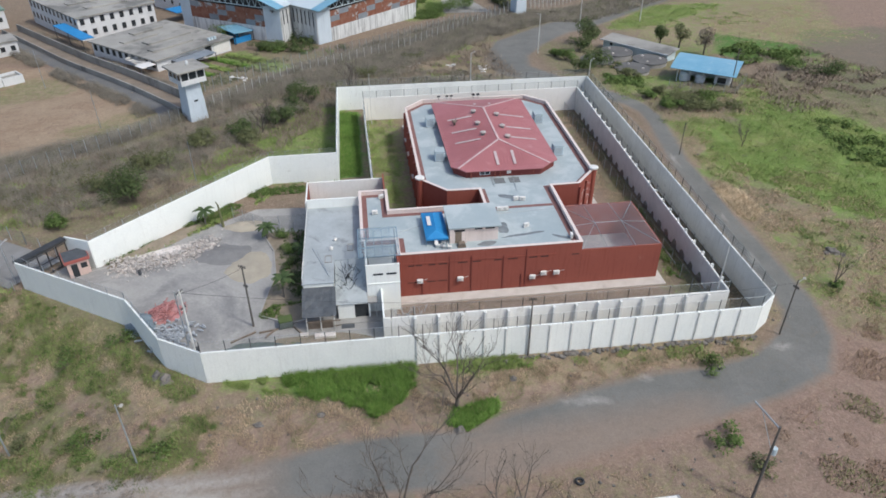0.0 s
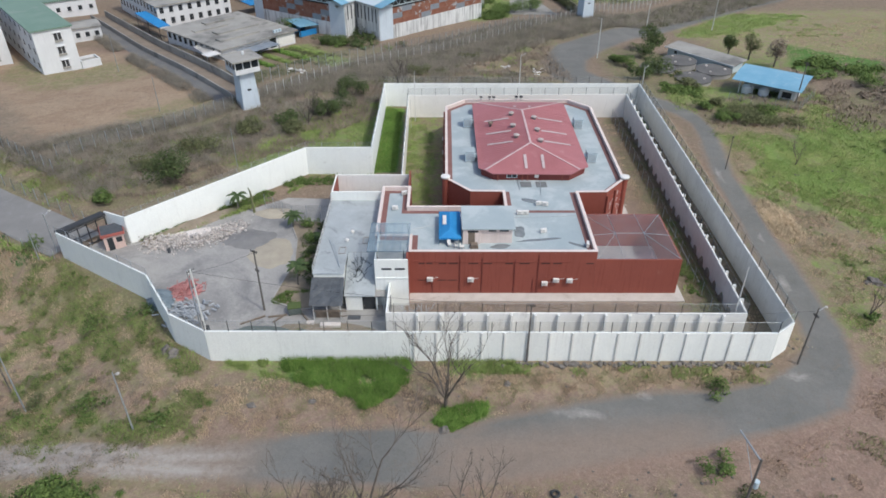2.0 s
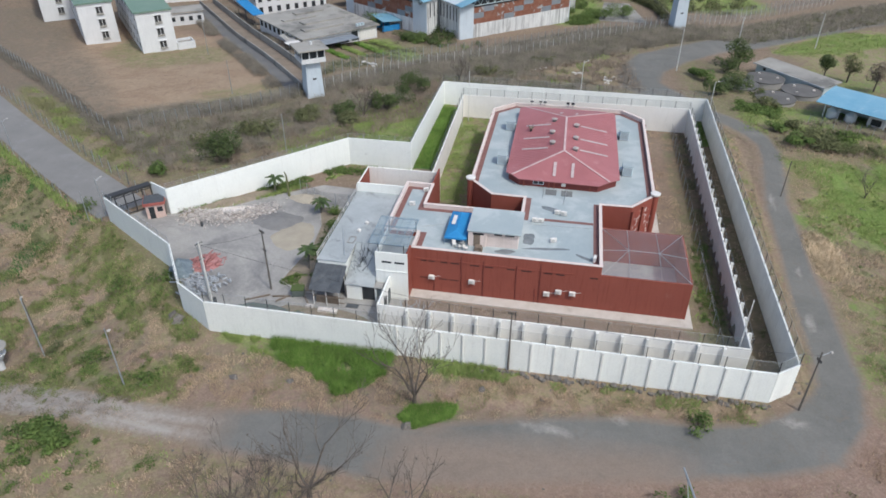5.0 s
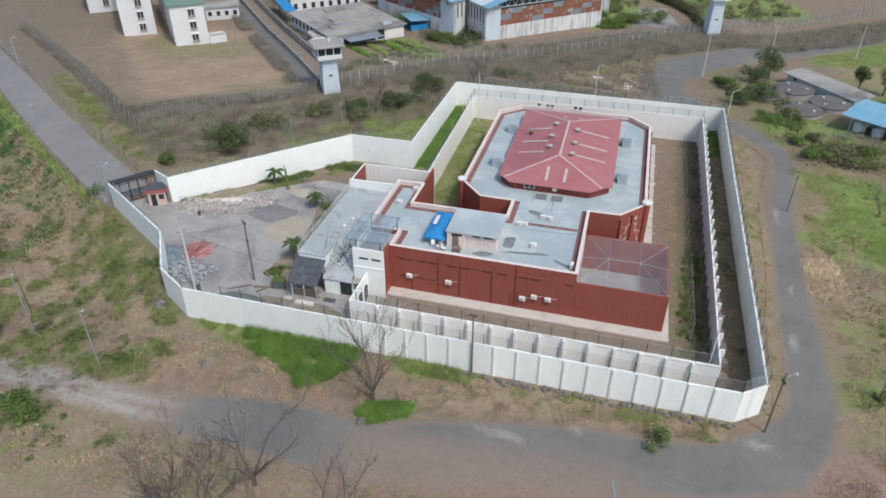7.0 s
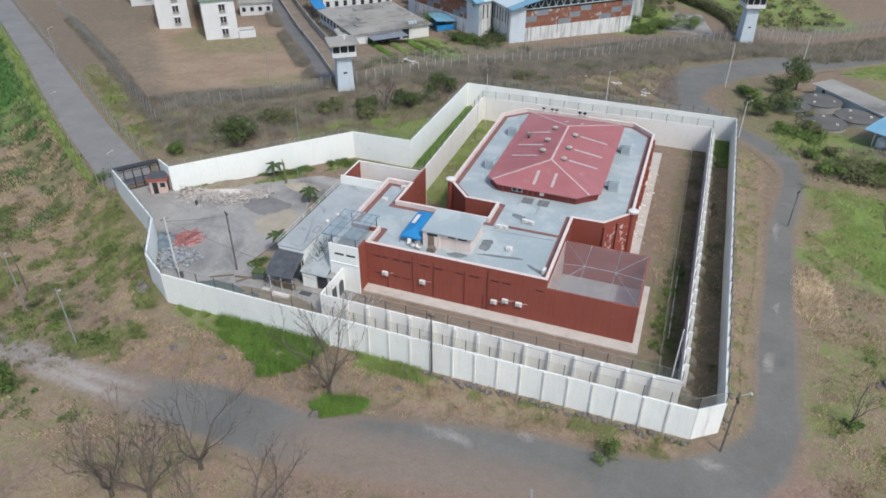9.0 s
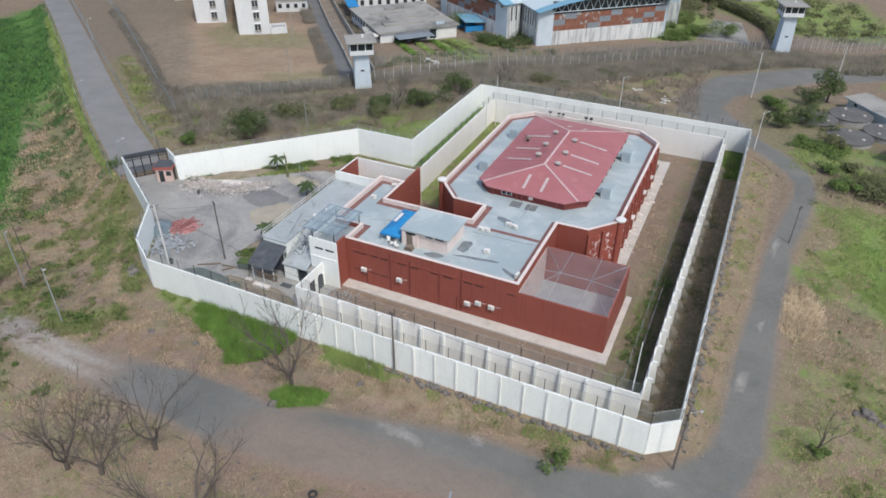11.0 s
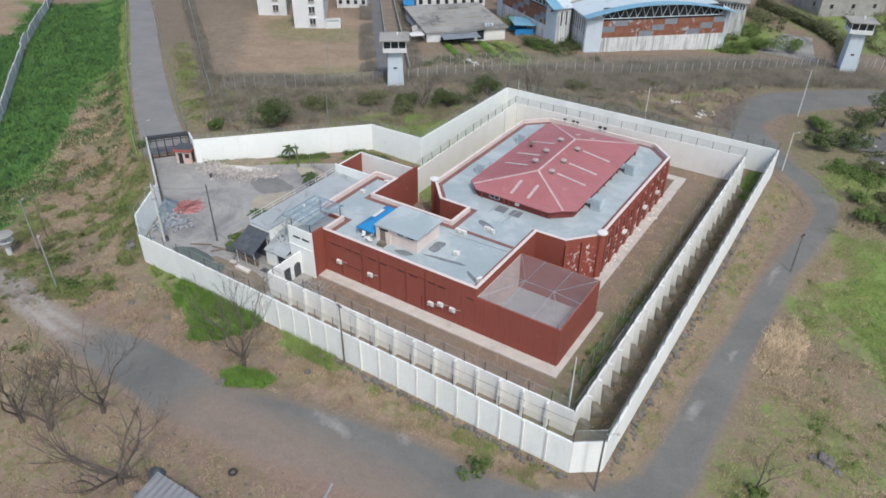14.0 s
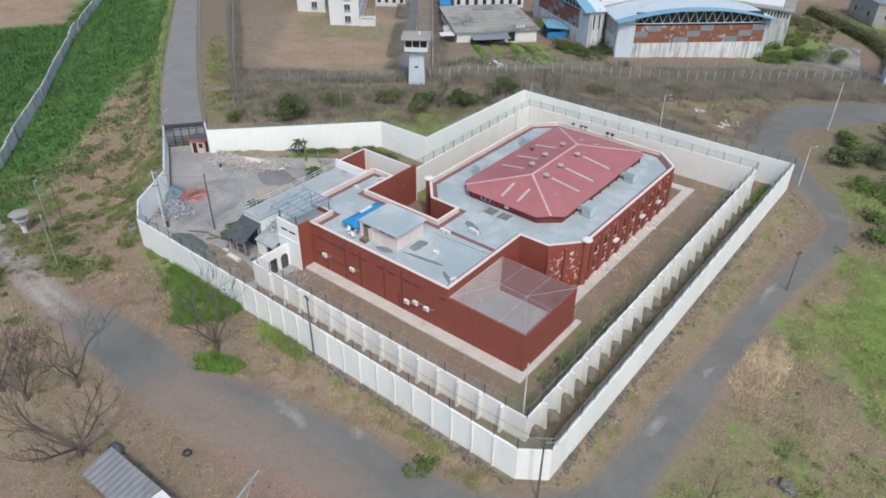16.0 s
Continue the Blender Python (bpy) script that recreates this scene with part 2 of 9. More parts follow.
# ---- mesh helpers ----
def box(bm, x0, y0, z0, x1, y1, z1):
    v = [bm.verts.new((x, y, z)) for z in (z0, z1) for x, y in ((x0, y0), (x1, y0), (x1, y1), (x0, y1))]
    for f in ((3, 2, 1, 0), (4, 5, 6, 7), (0, 1, 5, 4), (1, 2, 6, 5), (2, 3, 7, 6), (3, 0, 4, 7)):
        bm.faces.new([v[i] for i in f])
    return v


def prism(bm, poly, z0, z1):
    """An upright prism; z1 may be a number or one height a corner."""
    tops = z1 if isinstance(z1, (list, tuple)) else [z1] * len(poly)
    lo = [bm.verts.new((x, y, z0)) for x, y in poly]
    hi = [bm.verts.new((x, y, z)) for (x, y), z in zip(poly, tops)]
    bm.faces.new(lo[::-1])
    bm.faces.new(hi)
    for i in range(len(poly)):
        j = (i + 1) % len(poly)
        bm.faces.new((lo[i], lo[j], hi[j], hi[i]))


def inset(poly, d):
    """A counter-clockwise polygon moved inwards by d."""
    out, n = [], len(poly)
    for i in range(n):
        p, q, r = Vector(poly[i - 1]), Vector(poly[i]), Vector(poly[(i + 1) % n])
        a, b = (q - p).normalized(), (r - q).normalized()
        na, nb = Vector((-a.y, a.x)), Vector((-b.y, b.x))
        k = d / max(1 + na.dot(nb), 0.2)
        out.append(tuple(q + (na + nb) * k))
    return out


def ring(bm, poly, d0, d1, z0, z1):
    """A closed band between two insets of a polygon."""
    a, b = inset(poly, d0), inset(poly, d1)
    n = len(poly)
    va = [[bm.verts.new((x, y, z)) for x, y in a] for z in (z0, z1)]
    vb = [[bm.verts.new((x, y, z)) for x, y in b] for z in (z0, z1)]
    for i in range(n):
        j = (i + 1) % n
        bm.faces.new((va[0][i], va[0][j], va[1][j], va[1][i]))
        bm.faces.new((vb[0][j], vb[0][i], vb[1][i], vb[1][j]))
        bm.faces.new((va[1][i], va[1][j], vb[1][j], vb[1][i]))
        bm.faces.new((va[0][j], va[0][i], vb[0][i], vb[0][j]))


def beam(bm, a, b, r, r2=None, sides=6):
    """A round or square bar from a to b."""
    a, b = Vector(a), Vector(b)
    r2 = r if r2 is None else r2
    q = (b - a).to_track_quat("Z", "Y")
    lo, hi = [], []
    for i in range(sides):
        w = 2 * math.pi * (i + 0.5) / sides
        o = q @ Vector((math.cos(w), math.sin(w), 0))
        lo.append(bm.verts.new(a + o * r))
        hi.append(bm.verts.new(b + o * r2))
    bm.faces.new(lo[::-1])
    bm.faces.new(hi)
    for i in range(sides):
        j = (i + 1) % sides
        bm.faces.new((lo[i], lo[j], hi[j], hi[i]))


def slab(bm, corners, t):
    """A sheet of thickness t under the given corners."""
    hi = [bm.verts.new(c) for c in corners]
    lo = [bm.verts.new((c[0], c[1], c[2] - t)) for c in corners]
    bm.faces.new(hi)
    bm.faces.new(lo[::-1])
    n = len(corners)
    for i in range(n):
        j = (i + 1) % n
        bm.faces.new((lo[i], lo[j], hi[j], hi[i]))


def lump(bm, c, r, rough=0.25, flat=0.7, sub=2):
    """A rock-like lump."""
    got = bmesh.ops.create_icosphere(bm, subdivisions=sub, radius=1.0)
    s = Vector((random.uniform(0, 50), random.uniform(0, 50), 0))
    sx, sy = random.uniform(0.8, 1.25), random.uniform(0.8, 1.25)
    for v in got["verts"]:
        k = 1 + rough * noise.noise(v.co * 1.7 + s) * 2
        v.co = Vector((c[0] + v.co.x * r * k * sx, c[1] + v.co.y * r * k * sy, c[2] + v.co.z * r * k * flat))


def finish(name, bm, material, bevel=0.0):
    if bevel:
        bmesh.ops.bevel(bm, geom=list(bm.edges), offset=bevel, segments=1, affect="EDGES")
    bmesh.ops.recalc_face_normals(bm, faces=bm.faces)
    me = bpy.data.meshes.new(name)
    bm.to_mesh(me)
    bm.free()
    me.materials.append(material)
    return me


def part(name, bm, material, parent, label="", bevel=0.0):
    ob = new(name, finish(name, bm, material, bevel))
    ob.parent = parent
    if label:
        ob["label"] = label
    return ob


def thing(name, label, category, at=None, group="", kind=""):
    ob = new(name)
    ob.empty_display_size = 0.3
    if at is not None:
        ob.matrix_basis = at if isinstance(at, Matrix) else pose(*at)
    return tagged(ob, label, category, group, kind)


def solid(name, bm, material, label, category, group="", kind="", bevel=0.0):
    return tagged(new(name, finish(name, bm, material, bevel)), label, category, group, kind)


def boxes(name, material, parent, *dims, label="", bevel=0.0):
    bm = bmesh.new()
    for d in dims:
        box(bm, *d)
    return part(name, bm, material, parent, label, bevel)


def shared(name, me, parent, m):
    ob = new(name, me)
    ob.parent = parent
    ob.matrix_basis = m
    return ob


def smooth(a, b, x):
    t = np.clip((np.asarray(x, float) - a) / (b - a), 0, 1)
    return t * t * (3 - 2 * t)


def seg_dist(px, py, line):
    """Distance from points to an open line of corners."""
    best = np.full(np.shape(px), 1e9)
    for (ax, ay), (bx, by) in zip(line[:-1], line[1:]):
        dx, dy = bx - ax, by - ay
        t = np.clip(((px - ax) * dx + (py - ay) * dy) / (dx * dx + dy * dy), 0, 1)
        best = np.minimum(best, np.hypot(px - ax - t * dx, py - ay - t * dy))
    return best


def inside(px, py, poly):
    r = np.zeros(np.shape(px), bool)
    for (ax, ay), (bx, by) in zip(poly, poly[1:] + poly[:1]):
        c = ((ay > py) != (by > py)) & (px < (bx - ax) * (py - ay) / (by - ay + 1e-12) + ax)
        r ^= c
    return r


# the line of the perimeter wall, with the height of its top
RIM = [(-19.1, 58.3, 4.45), (45.6, 58.3, 4.2), (48.2, 60.2, 4.2), (48.4, 136.4, 4.7), (-4.4, 135.8, 5.0), (-4.4, 104.8, 5.2),
       (-15.6, 105.1, 5.0), (-37.8, 83.0, 4.5), (-41.7, 85.2, 4.2), (-46.0, 79.4, 4.2), (-29.7, 69.2, 4.4), (-24.2, 61.4, 4.4)]
RIM_XY = [p[:2] for p in RIM]
GATE_ROAD = [(-43.5, 82.5), (-52.8, 87.0), (-66.9, 95.6), (-88.0, 109.8), (-113.9, 128.0), (-148.5, 151.9), (-258.0, 226.4)]


def terrain(x, y):
    """The height of the land: level round the compound, falling to the west, the north and the north-east."""
    x, y = np.asarray(x, float), np.asarray(y, float)
    z = -0.35 * smooth(57, 50, y) * smooth(70, 50, x)
    bank = seg_dist(x, y, [(-46.0, 79.4), (-29.7, 69.2), (-24.2, 61.4), (-19.1, 58.3)])
    outside = (y < 83 - 0.68 * (x + 43.5)) & ~inside(x, y, RIM_XY)
    z = z - 4.0 * smooth(-22, -46, x) * smooth(3.5, 12, seg_dist(x, y, GATE_ROAD)) * smooth(0.3, 9, bank) * outside
    z = z - 2.2 * smooth(138, 190, y) - 1.6 * smooth(190, 240, y)
    z = z - 1.4 * smooth(-50, -85, x) * smooth(120, 155, y)
    z = z - 1.2 * smooth(58, 75, x) * smooth(150, 110, y) - 1.4 * smooth(56, 70, x) * smooth(125, 150, y)
    out = 1 - smooth(90, 300, np.hypot(x, y - 90))
    roll = 0.5 * np.sin(x * 0.045 + 1.3) * np.sin(y * 0.038) * smooth(60, 90, x)
    crest = seg_dist(x, y, [(62, 121), (76, 116), (100, 102)])
    return z + roll * out + 1.1 * (1 - smooth(0, 11, crest)) * smooth(60, 66, x)


def ground_at(x, y):
    return float(terrain(x, y))

# ---- ground ----
def spread(lo, hi, step, far, grow=1.28):
    a = list(np.arange(lo, hi + step / 2, step))
    for end, sign in ((lo, -1), (hi, 1)):
        d, p = step, end
        while abs(p) < far:
            d *= grow
            p += sign * d
            a.append(p)
    return np.array(sorted(a))


def patch(X, Y, poly, soft):
    """1 inside a region, fading to 0 over soft metres outside it."""
    d = seg_dist(X, Y, poly + poly[:1])
    return np.where(inside(X, Y, poly), 1.0, 1 - smooth(0, soft, d))


# regions of ground cover: kind, soft edge, strength, outline
REGIONS = {k: [] for k in ("lush", "green", "straw", "brush", "darkearth", "weedy", "red")}


def region(key, soft, strength, *outline_):
    """Adds one patch of a kind of ground cover and returns its outline."""
    REGIONS[key].append((list(outline_), soft, strength))
    return list(outline_)


region("lush", 1.8, 0.8, (-9.5, 57.9), (3.5, 57.9), (3, 55.6), (1.6, 53.6), (-1, 52.4), (-3, 53.6), (-4.6, 54.8), (-8.2, 55))
region("lush", 0.7, 1, (7, 49.1), (8.1, 50.7), (12.2, 51.4), (12.2, 50.3), (9, 48.2))
STRIP = region("lush", 1, 1.1, (-4.2, 106), (-0.6, 106), (-0.6, 134), (-4.2, 134))
FIELD = region("lush", 5, 1.1, (-64.7, 67.8), (-78, 77), (-87.5, 86), (-104, 100), (-106, 110), (-118, 119.5), (-150, 143), (-168, 157), (-184, 138), (-118.7, 90), (-78.2, 63.5), (-52, 51), (-58.1, 60.7))
FIELD_BEYOND = region("lush", 6, 1, (-152, 112), (-118, 89), (-84, 61), (-100, 40), (-180, 72))
region("green", 3, 1.0, (65, 119), (70, 119.6), (74.9, 114), (80.6, 106), (90, 94), (98, 86), (86, 82), (76, 86), (71, 92), (68, 98), (66, 104), (65.5, 111))
region("green", 5, 1, (85, 134), (91.1, 128), (97, 119), (104, 104), (96, 92), (88, 95), (81, 106.5), (76, 114), (78, 123))
FAR_BANK = region("green", 5, 0.85, (78, 200), (87, 210), (98, 224), (120, 224), (106, 212), (92, 203))
region("green", 6, 0.7, (96, 172), (104, 178), (116, 168), (122, 150), (112, 156))
WALL_BANK = region("green", 4, 0.7, (-30, 110), (-19, 124), (-8, 136), (-5, 137), (-5, 107), (-16, 107.5))
region("green", 1, 0.55, (1.2, 94.5), (6.5, 94.5), (6.5, 129.5), (1.2, 129.5))
region("green", 6, 0.8, (30, 262), (52, 240), (84, 250), (70, 292), (34, 290))
region("green", 2.5, 0.9, (-36, 180), (-30, 184), (-16, 168), (-19, 165))
region("green", 4, 0.6, (60, 146), (74, 150), (72, 140), (58, 140))
region("green", 4, 0.2, (58, 64), (64, 72), (66, 78), (72, 70), (66, 60))
region("green", 5, 0.8, (18, 213), (28, 219), (28, 244), (20, 252), (16, 236))
region("green", 6, 0.45, (70, 178), (84, 186), (96, 176), (84, 166))
region("green", 0.6, 0.9, (8, 57.9), (12, 57.9), (13, 56.2), (9, 56.3))
region("green", 5, 0.2, (62, 62), (72, 60), (86, 70), (78, 78), (66, 70))
region("straw", 9, 0.62, (-79, 138), (-70, 150), (-60, 149), (-49, 139), (-50, 128), (-62, 122), (-72, 126))
region("straw", 9, 0.6, (-130, 165), (-96, 182), (-86, 176), (-104, 150))
region("straw", 0.9, 1.2, (57.6, 94), (59.6, 95.8), (61.2, 92), (61.6, 86), (58.6, 83), (57.4, 86))
region("straw", 3, 1, (74.9, 127), (87, 139), (92, 140.5), (82, 126), (75, 123))
region("straw", 3, 0.7, (61, 125), (66, 131), (76, 128), (64, 112), (60, 112))
region("straw", 10, 0.8, (81, 213), (108, 224), (150, 226), (138, 195), (141, 182), (104, 177), (91, 186))
region("straw", 6, 0.85, (-260, 200), (-188, 142), (-156, 114), (-164, 96), (-240, 80))
region("straw", 3, 0.3, (-98, 124), (-60, 102), (-49, 93), (-52, 98), (-62, 108), (-98, 133))
region("straw", 3, 0.7, (-42, 68), (-40, 66), (-38, 65), (-40, 69))
region("straw", 2, 0.8, (-25.5, 57.5), (-22.5, 56), (-25, 54), (-28, 60))
region("straw", 1, 0.55, (49, 60), (52, 60), (53.5, 128), (50, 132))
region("straw", 4, 0.8, (14, 161), (34, 157), (33, 167), (20, 168))
region("straw", 1.5, 0.75, (13, 53), (26, 54.5), (44, 56), (44, 57.6), (14, 57.6))
region("straw", 4, 0.7, (-12, 30), (0, 27), (6, 38), (-6, 40))
region("straw", 4, 0.6, (-45, 26), (-20, 32), (-16, 40), (-60, 42))
region("straw", 3, 0.5, (-62, 42), (-20, 43), (-17, 50), (-20, 57), (-46, 78), (-66, 74))
region("brush", 7, 0.9, (-72, 112), (-46, 124), (-36, 134), (-28, 140), (-10, 152), (10, 165), (34, 190), (60, 205), (56, 216), (30, 207), (5, 186), (-14, 166), (-34, 143), (-42, 132), (-66, 118))
region("brush", 5, 0.7, (-62, 109), (-50, 99), (-40, 106), (-30, 118), (-14, 138), (-20, 137), (-46, 121), (-60, 113))
region("brush", 5, 0.95, (56, 203), (70, 206), (90, 221), (130, 250), (170, 275), (160, 285), (110, 255), (70, 225), (54, 214))
region("brush", 8, 0.9, (104, 148), (114, 155), (150, 140), (120, 120), (108, 132))
region("brush", 5, 0.6, (-10, 140), (20, 140), (14, 158), (-4, 154))
region("darkearth", 0.5, 1.1, (44, 63), (48, 63), (48.2, 136), (44.6, 136))
region("darkearth", 0.5, 1.1, (42, 84), (43.7, 84), (43.7, 129), (41.4, 129))
region("weedy", 4, 0.27, (-62, 42), (-20, 43), (-17, 50), (-20, 57), (-46, 78), (-70, 72))
region("weedy", 3, 0.48, (58, 58), (60, 130), (110, 120), (110, 60), (80, 50))
region("weedy", 6, 0.42, (-70, 100), (-48, 92), (-16, 107), (-5, 106), (-5, 138), (-40, 128))
region("weedy", 6, 0.5, (56, 134), (90, 130), (90, 170), (50, 180), (50, 150))
region("weedy", 6, 0.36, (-10, 138), (45, 139), (35, 160), (60, 205), (10, 190), (-30, 150))
region("weedy", 1, 0.3, (-19, 53), (46, 55.5), (46, 58), (-19, 58))
region("weedy", 0.8, 0.34, (49, 60), (52, 60), (53.5, 130), (49, 134))
region("weedy", 3, 0.26, (-16, 26), (36, 28), (34, 41), (-14, 40))
region("weedy", 1.5, 0.24, (-18, 47), (6, 48.5), (30, 53.5), (44, 55), (44, 57), (-18, 53))
region("weedy", 4, 0.42, (-45, 26), (-8, 36), (-14, 41), (-60, 42), (-80, 30))
region("weedy", 1, 0.42, (38.5, 62), (43.6, 62), (43.6, 129), (40.5, 129))
region("weedy", 8, 0.55, (62, 118), (72, 135), (120, 150), (150, 120), (110, 100))
region("weedy", 4, 0.45, (-98, 128), (-60, 106), (-48, 96), (-56, 96), (-95, 121))
region("weedy", 3, 0.42, (-60, 62), (-70, 74), (-100, 108), (-60, 86), (-48, 78))
region("weedy", 5, 0.55, (-98, 160), (-84, 150), (-66, 158), (-72, 168), (-100, 176))
region("weedy", 4, 0.4, (-38, 150), (-20, 165), (-8, 180), (-36, 184))
region("weedy", 4, 0.5, (-56, 132), (-44, 140), (-40, 132), (-50, 124))
region("green", 1.5, 0.62, (-17, 57.9), (-9, 57.9), (-8, 55.4), (-12, 55.8))
region("green", 14, 0.34, (81, 213), (108, 224), (150, 226), (138, 195), (141, 182), (104, 177), (91, 186))
region("lush", 3.5, 0.75, (103, 188), (119, 174), (121, 165), (104, 162), (97, 166))
region("brush", 6, 0.8, (130, 184), (156, 186), (150, 160), (121, 138), (116, 157))
region("red", 9, 0.9, (150, 226), (185, 222), (156, 184), (143, 186))
region("straw", 5, 0.95, (-112, 146), (-66, 117), (-44, 134), (-52, 156), (-70, 176), (-104, 184))
region("red", 9, 0.85, (-112, 146), (-66, 117), (-44, 134), (-52, 156), (-70, 176), (-104, 184))
region("red", 4, 1, (64, 68), (74, 72), (60, 44), (46.5, 34), (41.8, 35), (43.9, 46.8), (50.3, 48.5), (56, 56))
region("red", 3, 0.8, (57.6, 91.5), (63.5, 92.8), (71.5, 87.5), (70, 82.5), (65, 80), (58, 80))
region("red", 1.2, 1.05, (10, 53.4), (20, 55), (34, 56), (36, 54.6), (27, 54.4), (17, 52.6), (12, 52))
region("red", 4, 0.75, (-14, 40), (8, 41), (17.6, 42.4), (27, 44.6), (34, 45.6), (41, 47), (40, 36), (20, 27), (-10, 27))
region("red", 4, 1.05, (-70.8, 72.6), (-84.5, 88.4), (-106, 106), (-97.6, 109.5), (-64.3, 89.6), (-46, 74.7), (-27, 61), (-35.1, 56.5), (-47.5, 55))
region("straw", 4, 0.62, (-70.8, 72.6), (-84.5, 88.4), (-106, 106), (-97.6, 109.5), (-64.3, 89.6), (-46, 74.7), (-27, 61), (-35.1, 56.5), (-47.5, 55))
region("red", 4, 0.9, (-62, 44), (-30, 41), (-19, 39), (-14, 33), (-40, 28), (-72, 36))
region("green", 1.5, 1.1, (61.6, 105.8), (63.3, 101.6), (66.1, 98.9), (69.1, 96.1), (72, 93.4), (77, 98), (70, 113), (66, 111))
region("green", 2.5, 0.55, (58, 98.6), (61.6, 105), (66.8, 96), (62.8, 94.8), (60.4, 95.6))
region("green", 2, 0.36, (60.5, 77.7), (60.5, 79.9), (63.1, 79.9), (63.5, 77.2), (61.5, 75.4))
region("green", 2.5, 0.36, (65.3, 78.7), (66.3, 82.3), (68.6, 80.6), (68.9, 74), (66.7, 74.6))
region("green", 2, 0.36, (57.2, 63.5), (57.2, 69.1), (59.6, 68.9), (61.2, 66))
region("green", 2.5, 0.75, (60.8, 121), (67.2, 116.4), (67.9, 113.2), (62.7, 115.3))
region("green", 4, 0.2, (70.3, 75.5), (72.8, 84.2), (80, 82), (76, 72))
region("red", 2, 1.1, (61.8, 89.6), (64.5, 93.3), (68.7, 89.5), (72.4, 90), (72.5, 86), (69.6, 84.2), (65.9, 81.4), (63.4, 83.6))
region("lush", 4, 0.55, (-82, 98), (-99, 111), (-112, 118), (-110, 106), (-93, 92))
region("red", 2.5, 1, (-30, 50), (-25, 54.5), (-19.5, 49.5), (-21.5, 46.8), (-27, 48))
region("red", 2, 0.8, (-18, 48), (-12, 52), (-2, 50.5), (5, 49), (3, 48), (-8, 48.2))
region("red", 1.5, 0.6, (49, 62), (52, 62), (53, 110), (50, 120))
for gx, gy, gr in ((63.5, 77.5, 1.6), (61.0, 71.0, 1.8), (66.0, 79.0, 1.8), (59.5, 66.5, 2.2), (70.5, 76.0, 2.4), (75, 80, 2.6), (62.5, 86.5, 1.0)):
    region("weedy", 2.2, 0.75, *[(gx + gr * math.cos(0.9 * k), gy + 0.7 * gr * math.sin(0.9 * k)) for k in range(7)])
region("weedy", 2.5, 0.72, (-44, 77), (-37, 73.5), (-25, 65.5), (-21.5, 59.5), (-26, 61), (-33, 60.5), (-38, 66))
region("weedy", 1.5, 0.85, (-24, 47), (-20.5, 52.5), (-19.2, 49.5), (-22.5, 46.4))
region("weedy", 2.5, 0.62, (-42, 61), (-33.6, 56), (-31.5, 51.5), (-38, 49.5))
region("weedy", 3, 0.8, (-118, 119), (-96, 103), (-72, 84), (-58, 80), (-66, 89), (-100, 112), (-118, 124))
region("green", 5, 0.5, (-150, 142), (-112, 112), (-92, 98), (-100, 111), (-145, 146))
region("straw", 1.8, 0.8, (60.5, 121), (65, 121), (63.5, 108), (60, 98), (58.6, 100), (59.5, 112))
region("red", 3, 0.62, (58, 58), (59, 82), (72, 87), (82, 78), (68, 56))
region("straw", 3, 0.45, (58, 58), (59, 82), (72, 87), (82, 78), (68, 56))
region("brush", 6, 0.62, (-210, 190), (-120, 132), (-72, 114), (-64, 110), (-96, 146), (-150, 200))
# drifts of weeds on the western slope: width, then the line
DRIFTS = []


def drift(width, *line):
    DRIFTS.append((list(line), width))


drift(2.6, (-44, 72), (-37.5, 69.5), (-32, 65))
drift(1.8, (-38, 63), (-37, 59), (-41, 57))
drift(1.6, (-27, 61), (-21.5, 57))
drift(1.4, (-29.5, 59.2), (-28.6, 58.6))
drift(1.5, (-35, 55), (-33, 53))
drift(1.9, (-26, 48), (-23.3, 49), (-20.5, 52.4))
drift(1.4, (-31, 50.5), (-28, 48.5))
drift(2, (-45, 67), (-47, 63))
drift(1.6, (-48, 50), (-38, 48.6), (-32, 47.8))
drift(2.2, (-52, 58), (-47, 55))
drift(2.2, (-50, 76), (-47, 72))
drift(2.2, (-31, 40.6), (-26, 39.4))
drift(2.6, (-62, 80), (-56, 77))
drift(3, (-74, 92), (-66, 86))


def cover(key, X, Y):
    """How densely a kind of ground cover grows at each place."""
    v = np.zeros(len(X))
    for poly, soft, k in REGIONS[key]:
        v = np.maximum(v, patch(X, Y, poly, soft) * k)
    if key == "weedy":
        for line, r in DRIFTS:
            v = np.maximum(v, 0.85 * (1 - smooth(r * 0.4, r * 1.8, seg_dist(X, Y, line))))
    return v


